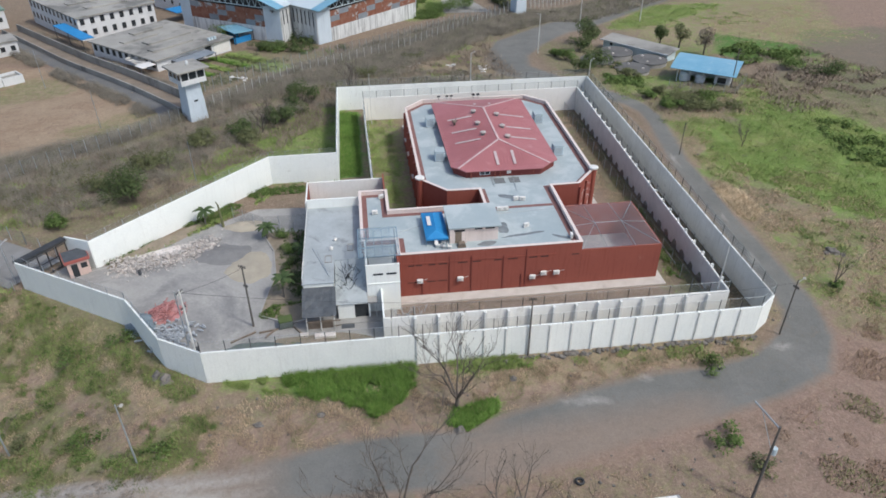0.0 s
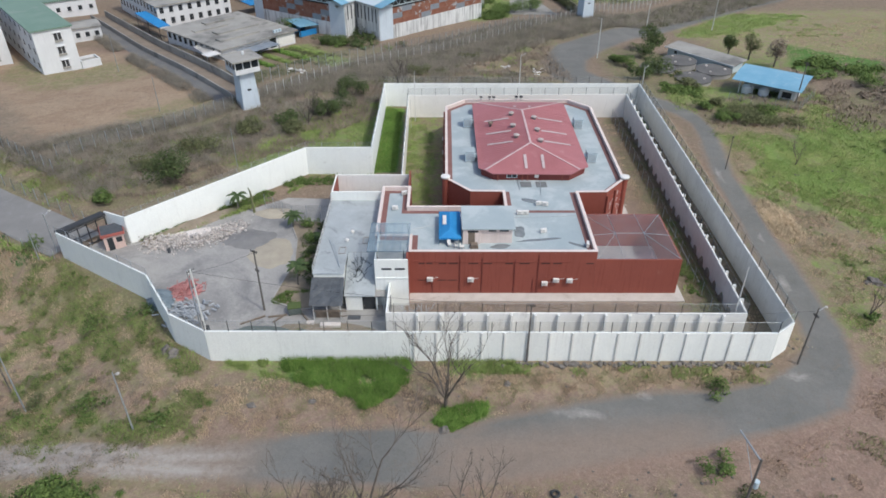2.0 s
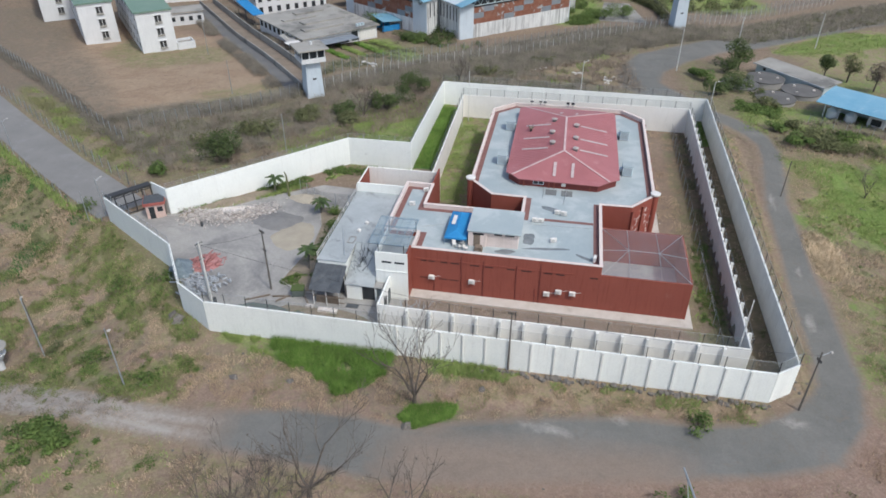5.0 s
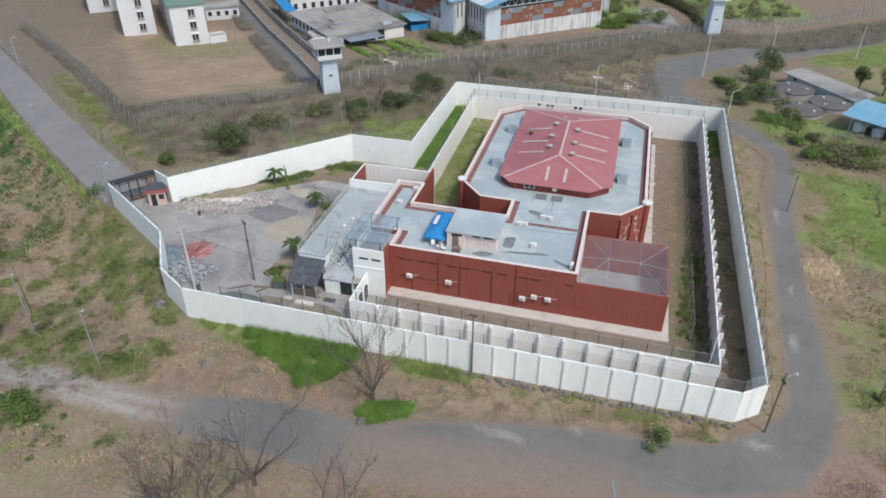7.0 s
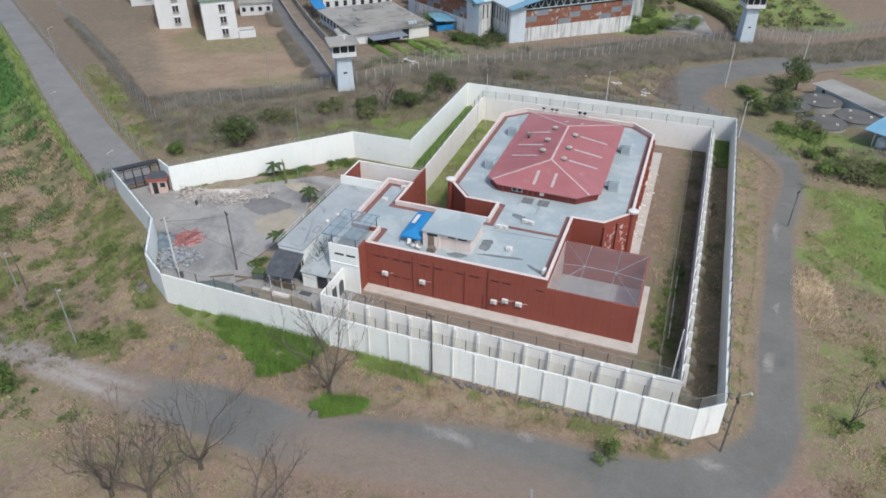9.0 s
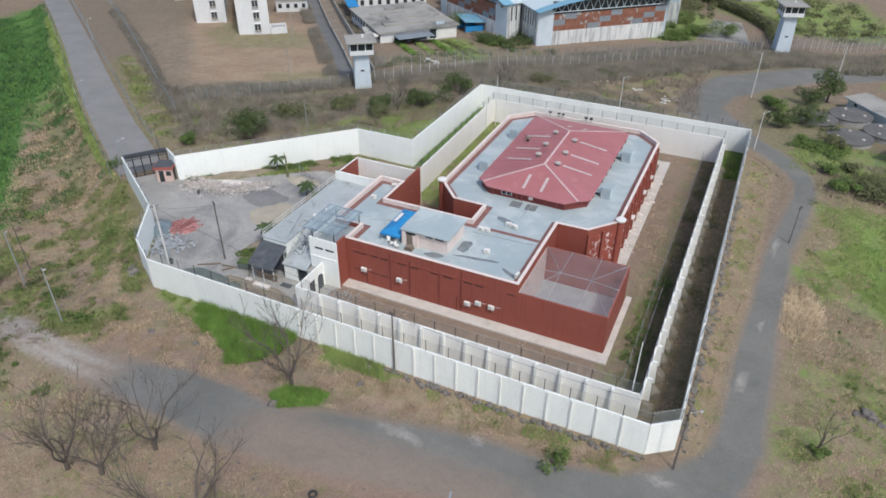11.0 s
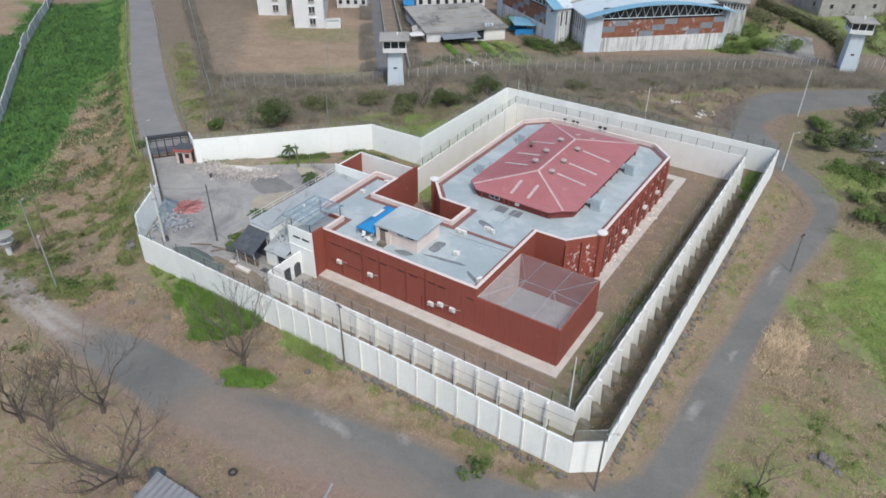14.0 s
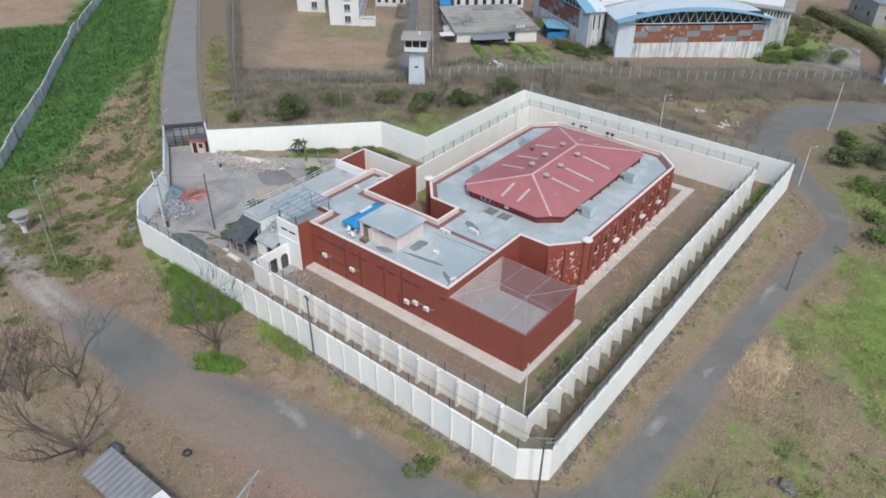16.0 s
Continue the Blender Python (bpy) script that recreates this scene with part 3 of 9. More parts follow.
def ground_shader(name, road=False):
    """Dry soil with straw, weeds and stones at several scales; the painted fields say where each cover is dense."""
    m = bpy.data.materials.new(name)
    n, l = nodes_of(m)
    p = n["Principled BSDF"]
    vec = coords(n)
    n1 = noise_tex(n, l, vec, 0.12, 6, 0.62, 0.8)
    n2 = noise_tex(n, l, vec, 0.85, 8, 0.75, 0.6)
    n3 = noise_tex(n, l, vec, 4.2, 5, 0.8)
    n5 = noise_tex(n, l, vec, 0.34, 8, 0.72, 1.2)
    n6 = noise_tex(n, l, vec, 1.7, 7, 0.78, 0.4)

    def field(attr):
        a = n.new("ShaderNodeAttribute")
        a.attribute_name = attr
        return a.outputs["Fac"]

    def mask(attr, sharp=0.45, rough=2.0, fine=0.9):
        f = field(attr)
        s = math_node(n, l, "ADD", math_node(n, l, "MULTIPLY", math_node(n, l, "SUBTRACT", n5, 0.5), rough), math_node(n, l, "MULTIPLY", math_node(n, l, "SUBTRACT", n6, 0.5), fine))
        return math_node(n, l, "MULTIPLY", ramp(n, l, math_node(n, l, "ADD", f, s), 0.5 - sharp, 0.5 + sharp), ramp(n, l, f, 0.0, 0.2))

    tuft = noise_tex(n, l, vec, 2.6, 6, 0.8, 0.9)
    soil = mix(n, l, ramp(n, l, n2, 0.36, 0.64), (0.262, 0.200, 0.146), (0.196, 0.152, 0.113))
    soil = mix(n, l, math_node(n, l, "MULTIPLY", ramp(n, l, n1, 0.42, 0.62), 0.6), soil, (0.216, 0.157, 0.116))
    soil = mix(n, l, math_node(n, l, "MULTIPLY", ramp(n, l, n6, 0.52, 0.66), 0.7), soil, (0.318, 0.254, 0.190))
    bare = mix(n, l, ramp(n, l, n2, 0.34, 0.66), (0.276, 0.207, 0.158), (0.214, 0.160, 0.123))
    bare = mix(n, l, math_node(n, l, "MULTIPLY", ramp(n, l, n1, 0.45, 0.62), 0.55), bare, (0.278, 0.217, 0.167))
    col = mix(n, l, mask("bare"), soil, bare)
    red = mix(n, l, ramp(n, l, n2, 0.36, 0.64), (0.318, 0.218, 0.170), (0.246, 0.166, 0.130))
    red = mix(n, l, math_node(n, l, "MULTIPLY", ramp(n, l, tuft, 0.50, 0.66), 0.75), red, (0.385, 0.295, 0.235))
    red = mix(n, l, math_node(n, l, "MULTIPLY", ramp(n, l, n6, 0.46, 0.34), 0.5), red, (0.165, 0.120, 0.090))
    col = mix(n, l, math_node(n, l, "MULTIPLY", mask("red", 0.55), 0.85), col, red)
    straw = mix(n, l, ramp(n, l, n2, 0.34, 0.66), (0.385, 0.292, 0.202), (0.300, 0.225, 0.158))
    straw = mix(n, l, math_node(n, l, "MULTIPLY", ramp(n, l, n1, 0.44, 0.60), 0.7), straw, (0.275, 0.194, 0.134))
    straw = mix(n, l, math_node(n, l, "MULTIPLY", ramp(n, l, tuft, 0.54, 0.68), 0.5), straw, (0.44, 0.355, 0.25))
    col = mix(n, l, mask("straw", 0.5), col, straw)
    brush = mix(n, l, ramp(n, l, n6, 0.35, 0.65), (0.225, 0.186, 0.146), (0.150, 0.130, 0.098))
    col = mix(n, l, mask("brush", 0.4), col, brush)
    weed = mix(n, l, ramp(n, l, n6, 0.38, 0.62), (0.118, 0.150, 0.062), (0.215, 0.222, 0.098))
    col = mix(n, l, math_node(n, l, "MULTIPLY", mask("weedy", 0.42, 2.6, 1.6), 0.8), col, weed)
    m1 = noise_tex(n, l, coords(n, (1.0, 1.3, 1.0), l), 0.55, 7, 0.75, 0.7)
    m2 = noise_tex(n, l, coords(n, (1.4, 1.0, 1.0), l), 0.95, 7, 0.78, 0.5)
    col = mix(n, l, math_node(n, l, "MULTIPLY", ramp(n, l, m1, 0.53, 0.66), math_node(n, l, "SUBTRACT", 0.42, math_node(n, l, "MULTIPLY", field("red"), 0.34))), col, (0.165, 0.160, 0.082))
    col = mix(n, l, math_node(n, l, "MULTIPLY", ramp(n, l, m2, 0.53, 0.66), 0.45), col, (0.365, 0.282, 0.205))
    col = mix(n, l, math_node(n, l, "MULTIPLY", ramp(n, l, m2, 0.44, 0.33), 0.40), col, (0.150, 0.118, 0.090))
    green = mix(n, l, ramp(n, l, n2, 0.36, 0.64), (0.150, 0.240, 0.058), (0.225, 0.295, 0.094))
    green = mix(n, l, math_node(n, l, "MULTIPLY", ramp(n, l, n1, 0.46, 0.62), 0.6), green, (0.27, 0.275, 0.108))
    green = mix(n, l, math_node(n, l, "MULTIPLY", ramp(n, l, n6, 0.54, 0.70), 0.5), green, (0.31, 0.275, 0.14))
    green = mix(n, l, math_node(n, l, "MULTIPLY", ramp(n, l, tuft, 0.47, 0.36), 0.6), green, (0.105, 0.175, 0.048))
    col = mix(n, l, mask("green", 0.45, 3.0, 1.4), col, green)
    lush = mix(n, l, ramp(n, l, n2, 0.36, 0.64), (0.070, 0.150, 0.038), (0.128, 0.228, 0.062))
    col = mix(n, l, mask("lush", 0.3, 1.6, 0.9), col, lush)
    col = mix(n, l, mask("darkearth", 0.2, 0.6, 0.4), col, mix(n, l, ramp(n, l, n2, 0.35, 0.65), (0.225, 0.168, 0.118), (0.125, 0.118, 0.068)))
    if road:
        tar = mix(n, l, ramp(n, l, n1, 0.38, 0.62), (0.160, 0.160, 0.147), (0.196, 0.193, 0.177))
        tar = mix(n, l, math_node(n, l, "MULTIPLY", ramp(n, l, n5, 0.50, 0.72), 0.3), tar, (0.245, 0.228, 0.204))
        tar = mix(n, l, math_node(n, l, "MULTIPLY", ramp(n, l, n2, 0.44, 0.30), 0.14), tar, (0.14, 0.135, 0.13))
        tar = mix(n, l, math_node(n, l, "MULTIPLY", mask("dust", 0.6, 0.9, 0.3), 0.92), tar, mix(n, l, ramp(n, l, n5, 0.35, 0.65), (0.286, 0.228, 0.182), (0.238, 0.190, 0.152)))
        tar = mix(n, l, math_node(n, l, "MULTIPLY", mask("pale", 0.45, 1.5, 0.9), 0.6), tar, (0.46, 0.435, 0.395))
        col = mix(n, l, mask("tar", 0.4, 1.6, 1.0), col, tar)
    hs = n.new("ShaderNodeHueSaturation")
    l.new(col, hs.inputs["Color"])
    fine, mid = (0.45, 0.3) if road else (1.05, 0.6)
    v = math_node(n, l, "ADD", math_node(n, l, "MULTIPLY", n3, fine), math_node(n, l, "MULTIPLY", n6, mid))
    l.new(math_node(n, l, "ADD", v, 1.03 - (fine + mid) / 2), hs.inputs["Value"])
    l.new(hs.outputs["Color"], p.inputs["Base Color"])
    p.inputs["Roughness"].default_value = 0.95
    p.inputs["Specular IOR Level"].default_value = 0.1
    add_bump(n, l, math_node(n, l, "ADD", n3, math_node(n, l, "MULTIPLY", n6, 1.5)), 0.6, 0.14)
    return m


def paint(me, X, Y):
    """Where each kind of ground cover grows."""
    for key in REGIONS:
        me.attributes.new(key, "FLOAT", "POINT").data.foreach_set("value", cover(key, X, Y).astype(np.float32))
    bare = patch(X, Y, [(-14, 40), (-8, 30), (34, 28), (32, 44), (20, 44)], 5) * 0.75
    bare = np.maximum(bare, patch(X, Y, [(1, 62.6), (43.4, 62.6), (43.6, 129), (36, 129), (36, 84), (38, 70), (1, 70)], 1) * 0.95)
    bare = np.maximum(bare, patch(X, Y, [(3.5, 51), (8, 48), (30, 53), (44, 56.5), (44, 57.5), (10, 57.5)], 1.5) * 0.8)
    bare = np.maximum(bare, patch(X, Y, [(-19, 46), (6, 48), (4, 52), (-12, 54), (-18, 50)], 2) * 0.8)
    bare = np.maximum(bare, patch(X, Y, [(20, 152), (32, 150), (30, 168), (14, 164)], 5) * 0.8)
    bare = np.maximum(bare, patch(X, Y, [(49, 60), (52, 60), (53, 128), (50, 130)], 1) * 0.7)
    for trail in ([(-18.5, 56.5), (-15.0, 53.5), (-13.2, 50.5), (-12.6, 46.5)], [(-15.0, 53.5), (-17.5, 49.0), (-19.5, 46.0)], [(-46, 62), (-38, 58), (-30, 55)]):
        bare = np.maximum(bare, 1.25 * (1 - smooth(0.2, 1.2, seg_dist(X, Y, trail))))
    me.attributes.new("bare", "FLOAT", "POINT").data.foreach_set("value", bare.astype(np.float32))


xs, ys = spread(-120, 125, 1.0, 2600), spread(15, 235, 1.0, 2600)
X, Y = np.meshgrid(xs, ys)
X, Y = X.ravel(), Y.ravel()
Z = terrain(X, Y)
Z = Z + 0.10 * np.sin(X * 1.9 + np.sin(Y * 1.3)) * np.sin(Y * 2.3 + X * 0.4) * (~inside(X, Y, RIM_XY)) * smooth(2, 5, seg_dist(X, Y, RIM_XY + RIM_XY[:1]))
nx = len(xs)
idx = np.arange(len(X)).reshape(len(ys), nx)
quads = np.stack([idx[:-1, :-1], idx[:-1, 1:], idx[1:, 1:], idx[1:, :-1]], -1).reshape(-1, 4)
me = bpy.data.meshes.new("ground")
me.from_pydata(np.stack([X, Y, Z], 1).tolist(), [], quads.tolist())
paint(me, X, Y)
me.polygons.foreach_set("use_smooth", [True] * len(me.polygons))
M["ground"] = ground_shader("ground")
M["road"] = ground_shader("road", True)
me.materials.append(M["ground"])
ground = tagged(new("ground", me), "dry brown earth with straw, weeds and green grass patches", "ground", kind="structure")


def road(name, pairs, label, dusty=0.0, pale=(), lift=0.05, across=14, margin=1.6):
    """A road between two edges; its margins break up into the soil beside it."""
    pts = []
    for (a, b, c, d), (e, f, g, h) in zip(pairs[:-1], pairs[1:]):
        k = max(1, round(max(math.hypot(e - a, f - b), math.hypot(g - c, h - d)) / 1.5))
        for i in range(k):
            t = i / k
            pts.append((a + (e - a) * t, b + (f - b) * t, c + (g - c) * t, d + (h - d) * t))
    pts.append(pairs[-1])
    vx, vy, tar = [], [], []
    for a, b, c, d in pts:
        w = math.hypot(c - a, d - b)
        for j in range(across + 1):
            s = (j / across) * (1 + 2 * margin / w) - margin / w
            vx.append(a + (c - a) * s)
            vy.append(b + (d - b) * s)
            tar.append(min(max((min(s, 1 - s) * w + 0.9) / 1.6, 0), 1))
    vx, vy, tar = np.array(vx), np.array(vy), np.array(tar)
    vz = terrain(vx, vy) + lift + 0.10 * tar
    k = across + 1
    faces = [(i * k + j, (i + 1) * k + j, (i + 1) * k + j + 1, i * k + j + 1) for i in range(len(pts) - 1) for j in range(across)]
    me = bpy.data.meshes.new(name)
    me.from_pydata(np.stack([vx, vy, vz], 1).tolist(), [], faces)
    paint(me, vx, vy)
    dust = np.maximum(smooth(0.95, 0.5, tar) * 0.6, dusty)
    dust = np.maximum(dust, smooth(6, 0, vx + 14) * (vy < 60) * 1.05)
    dust = np.maximum(dust, smooth(4, 10, vx) * smooth(40, 32, vx) * smooth(49.4, 44.6, vy - 0.09 * (vx - 10)) * 1.1 * (vy < 60))
    dust = np.maximum(dust, 0.8 * (1 - smooth(0.3, 1.6, seg_dist(vx, vy, [(6.5, 42), (8.6, 45.5), (11, 48.5)]))) * (vy < 60))
    spots = 0.68 * smooth(-10, -24, vx) * (vy < 60)
    if dusty < 0.01:
        for rut, strength in ((0.3, 0.95), (0.72, 1.05)):
            lane = np.array([a + (c - a) * rut for a, b, c, d in pts for _ in range(across + 1)]), np.array([b + (d - b) * rut for a, b, c, d in pts for _ in range(across + 1)])
            spots = np.maximum(spots, strength * (1 - smooth(0.1, 1.2, np.hypot(vx - lane[0], vy - lane[1]))) * smooth(-8, -20, vx) * (vy < 60))
    for cx, cy, rx, ry in pale:
        spots = np.maximum(spots, 0.62 - 0.62 * smooth(0.4, 1.3, np.hypot((vx - cx) / rx, (vy - cy) / ry)))
    for key, v in (("tar", tar), ("dust", dust), ("pale", spots)):
        me.attributes.new(key, "FLOAT", "POINT").data.foreach_set("value", v.astype(np.float32))
    me.polygons.foreach_set("use_smooth", [True] * len(me.polygons))
    bm = bmesh.new()
    bm.from_mesh(me)
    bmesh.ops.recalc_face_normals(bm, faces=bm.faces)
    if sum(f.normal.z for f in bm.faces) < 0:
        bmesh.ops.reverse_faces(bm, faces=bm.faces)
    bm.to_mesh(me)
    bm.free()
    me.materials.append(M["road"])
    return tagged(new(name, me), label, "road", kind="structure")


FRONT = [(-70, 54, -70, 48), (-52, 50.2, -50, 45.5), (-38, 48.6, -34, 44.0), (-29, 46.9, -24.5, 42.4), (-20, 45.6, -17.3, 41.8), (-12.5, 46.2, -11.5, 41.6), (-5, 48, -3.6, 41.4),
         (2, 48.4, 5, 41.0), (8.4, 47.8, 12, 41.6), (14, 49.8, 18, 42.6), (22.5, 52.0, 28, 44.8), (31, 53.4, 36, 46.4), (37.5, 53.4, 44.5, 48.4),
         (43.5, 54.6, 51.3, 51.0), (48.4, 57.6, 55.0, 56.5), (51.3, 61.5, 56.6, 63.5)]
EAST = [(51.3, 61.5, 56.6, 63.5), (51.9, 67, 56.5, 69), (52.1, 76.5, 56.8, 77.9), (52.7, 83.1, 56.7, 86), (53.3, 90, 57.2, 93), (54.0, 103, 57.6, 104.6), (55.5, 113.5, 59.2, 113),
        (56.8, 121, 60.6, 123), (57.0, 126.6, 59.9, 129.8), (55.4, 130.7, 58.8, 133.6), (52.6, 134.8, 55.7, 138.2), (47.5, 140.5, 51.4, 142.4), (39, 148, 45, 153.5), (33, 154.5, 42.0, 160),
        (32.3, 168, 43.5, 168.5), (38, 184, 50.5, 180), (53, 197, 62, 192.5), (77, 219, 88, 216), (97, 236, 110, 234), (140, 268, 152, 262)]
road("road_front", FRONT, "worn grey asphalt road with dusty broken edges", pale=((21.4, 50.4, 1.8, 0.6), (24.3, 50.2, 1.2, 0.5), (30.2, 53.2, 1.0, 0.9), (47.5, 55.5, 1.4, 1.0)))
road("road_east", EAST, "narrow worn asphalt road along the wall", lift=0.06, pale=((53.4, 73, 0.7, 2.0), (54.6, 84, 0.4, 1.2), (55.2, 104, 0.5, 2.5)))
gate_pairs = [(-43.4, 85.3, -48.0, 79.6), (-50.0, 89.6, -55.4, 84.2), (-63.7, 97.9, -70.0, 93.5), (-85.0, 112.0, -91.0, 107.7), (-111.8, 130.5, -116.0, 125.7), (-147.0, 154.7, -150.0, 149.2), (-255.0, 229.0, -262.0, 223.6)]
gate_road = road("road_gate", gate_pairs, "straight grey concrete road leading up to the gate", lift=0.08, margin=0.2)
gate_road.data.materials[0] = M["asphalt_gate"]

# the paved yard inside the gate
YARD = [(-45.6, 79.6), (-29.5, 69.6), (-24.0, 61.8), (-19.0, 58.7), (1.8, 58.7), (1.8, 62.6), (3.0, 69.0), (-1.0, 87.0), (-8.4, 94), (-8.4, 96), (-17.5, 96.5), (-37.6, 82.6), (-41.6, 84.8)]
M["yard"] = surf("yard", (0.395, 0.380, 0.352), (0.315, 0.305, 0.288), 0.11, stain=(0.235, 0.230, 0.222), stain_scale=0.09, stain_at=0.47, stain_soft=0.14, grain=3.0, bump=0.4)
bm = bmesh.new()
prism(bm, YARD, -0.3, 0.06)
solid("pavement_yard", bm, M["yard"], "grey paved yard with pale dusty patches", "pavement", kind="structure")

# ---- perimeter wall, inner wall and the netting on them ----
def wall_span(name, a, b, thick, parent, material, pitch=2.62, ribs=0, rib=0.14, rib_mat=None, lean=0.0, label=""):
    """A wall from a to b (x, y, top) in cast panels; ribs: +1 on the right-hand side of its direction, -1 on the left, 0 none."""
    ax, ay, az = a
    bx, by, bz = b
    length = math.hypot(bx - ax, by - ay)
    ux, uy = (bx - ax) / length, (by - ay) / length
    nx_, ny_ = uy, -ux
    count = max(1, round(length / pitch))
    for i in range(count):
        s0, s1 = i / count * length, (i + 1) / count * length
        gap = 0.012 if i else 0.0
        bm = bmesh.new()
        s0 += gap
        q = [(ax + ux * s + nx_ * o, ay + uy * s + ny_ * o) for s, o in ((s0, thick / 2), (s1, thick / 2), (s1, -thick / 2), (s0, -thick / 2))]
        base = min(ground_at(*q[0]), ground_at(*q[1])) - 0.5
        t0, t1 = az + (bz - az) * s0 / length, az + (bz - az) * s1 / length
        prism(bm, q, base, [t0, t1, t1, t0])
        part("panel", bm, material, parent)
    if ribs:
        for i in range(1, count):
            s = i / count * length
            top = az + (bz - az) * s / length - 0.04
            o0, o1 = ribs * thick / 2, ribs * (thick / 2 + rib)
            half = 0.09 if rib < 0.3 else 0.14
            bm = bmesh.new()
            lo = [(ax + ux * (s + d) + nx_ * o, ay + uy * (s + d) + ny_ * o) for d, o in ((-half, o0 * 0.98), (half, o0 * 0.98), (half, o1), (-half, o1))]
            hi_o = ribs * (thick / 2 + rib * (1 - lean))
            hi = [(ax + ux * (s + d) + nx_ * o, ay + uy * (s + d) + ny_ * o) for d, o in ((-half, o0 * 0.98), (half, o0 * 0.98), (half, hi_o), (-half, hi_o))]
            vl = [bm.verts.new((*p, ground_at(*p) - 0.4)) for p in lo]
            vh = [bm.verts.new((*p, top)) for p in hi]
            bm.faces.new(vl)
            bm.faces.new(vh)
            for k in range(4):
                bm.faces.new((vl[k], vl[(k + 1) % 4], vh[(k + 1) % 4], vh[k]))
            part("buttress" if rib > 0.3 else "pilaster", bm, rib_mat or material, parent)


# greyer tone for the thin facings on the west sides of the east walls
M["grey_facing"] = surf("grey_facing", (0.68, 0.68, 0.65), (0.60, 0.60, 0.57), 0.3, stain=(0.48, 0.47, 0.44), stain_scale=0.4, streak=(0.40, 0.39, 0.36))
outer = thing("wall_perimeter", "tall white painted concrete wall, rain-streaked", "wall", kind="structure")
wall_span("s1", RIM[0], (1.9, 58.3, 4.38), 0.22, outer, M["white_wall"], pitch=21)
wall_span("s2", (1.9, 58.3, 4.38), RIM[1], 0.22, outer, M["white_wall"], 2.6, ribs=1, rib=0.16, rib_mat=M["rib_white"])
for i in (1, 2, 3, 4, 5, 6, 7):
    wall_span("w", RIM[i], RIM[i + 1], 0.22, outer, M["white_wall"], pitch=30 if i > 3 else 2.7, ribs=-1 if i == 99 else 0)
for i in (9, 10, 11):
    wall_span("w", RIM[i], RIM[(i + 1) % len(RIM)], 0.22, outer, M["white_wall"], pitch=30)
boxes("render_coat", M["grey_facing"], outer, (48.06, 60.6, 0.0, 48.098, 98.0, 4.3), (48.12, 98.002, 0.0, 48.16, 136.1, 4.5), label="grey inner face, duller than the white wall")
# the stub that carries the gate on the side of the booth
inner = thing("wall_inner", "inner white concrete wall with thick buttresses", "wall", kind="structure")
INN = [(1.9, 62.7, 3.55), (43.9, 62.7, 3.45), (44.3, 129.9, 4.9), (0.7, 129.9, 4.7), (1.2, 94.6, 4.6)]
wall_span("i", INN[0], INN[1], 0.2, inner, M["inner_white"], 2.8, ribs=1, rib=0.62, lean=0.35, rib_mat=M["rib_white"])
wall_span("i", INN[1], INN[2], 0.2, inner, M["inner_white"], 2.8, ribs=1, rib=0.7, lean=0.3, rib_mat=M["rib_white"])
wall_span("i", INN[2], INN[3], 0.2, inner, M["inner_white"], 30)
wall_span("i", INN[3], INN[4], 0.2, inner, M["inner_white"], 30)


def fence(name, line, height, parent_label, post=0.035, pitch=2.7, group="", mat="chain_link", base=None, lean=0.0, kind="", rails=True, post_mat="galv"):
    """Posts, rails and netting along a line of (x, y, foot)."""
    top = thing(name, parent_label, "fence", group=group, kind=kind)
    for a, b in zip(line[:-1], line[1:]):
        length = math.hypot(b[0] - a[0], b[1] - a[1])
        k = max(1, round(length / pitch))
        P = [Vector(a).lerp(Vector(b), i / k) for i in range(k + 1)]
        if base == "land":
            for p in P:
                p.z = ground_at(p.x, p.y)
        me_post = None
        for p in P:
            if me_post is None or base == "land":
                bm = bmesh.new()
                beam(bm, (0, 0, -0.05), (0, 0, height), post, sides=5)
                me_post = finish("post", bm, M[post_mat])
            shared("post", me_post, top, Matrix.Translation(p))
        bm = bmesh.new()
        for p, q in zip(P[:-1], P[1:]):
            slab_pts = [(p.x, p.y, p.z), (q.x, q.y, q.z), (q.x, q.y, q.z + height), (p.x, p.y, p.z + height)]
            bm.faces.new([bm.verts.new(c) for c in slab_pts])
        part("netting", bm, M[mat], top)
        if rails:
            bm = bmesh.new()
            for p, q in zip(P[:-1], P[1:]):
                for h in (1.0,):
                    beam(bm, p + Vector((0, 0, height * h)), q + Vector((0, 0, height * h)), 0.012, sides=3)
            part("wire", bm, M["galv"], top)
    return top


def on(points, d=0.0):
    return [(x, y, z + d) for x, y, z in points]


fence("wall_fence", on(RIM[0:2]), 1.5, "galvanised wire fence standing on the wall top", kind="structure", post=0.045, post_mat="steel_dark")
fence("wall_fence", on(RIM[1:4]), 1.6, "dense galvanised wire fence standing on the wall top", kind="structure", post=0.045, post_mat="steel_dark", mat="chain_dense")
fence("wall_fence", on(RIM[3:5]), 1.4, "galvanised wire fence standing on the wall top", kind="structure", post=0.045, post_mat="steel_dark")
fence("wall_fence", on(RIM[4:8]), 0.9, "galvanised wire fence standing on the wall top", kind="structure")
fence("wall_fence", on(RIM[9:12] + RIM[:1]), 1.1, "galvanised wire fence standing on the wall top", kind="structure")
fence("wall_fence", on(INN), 1.4, "wire fence standing on the inner wall", kind="structure", post=0.045, post_mat="steel_dark")
fence("strip_fence", [(41.5, 64.0, 0.0), (41.6, 128.6, 0.0)], 2.3, "thin galvanised wire fence along the earth strip", kind="structure", pitch=3.2, base="land")
bm = bmesh.new()
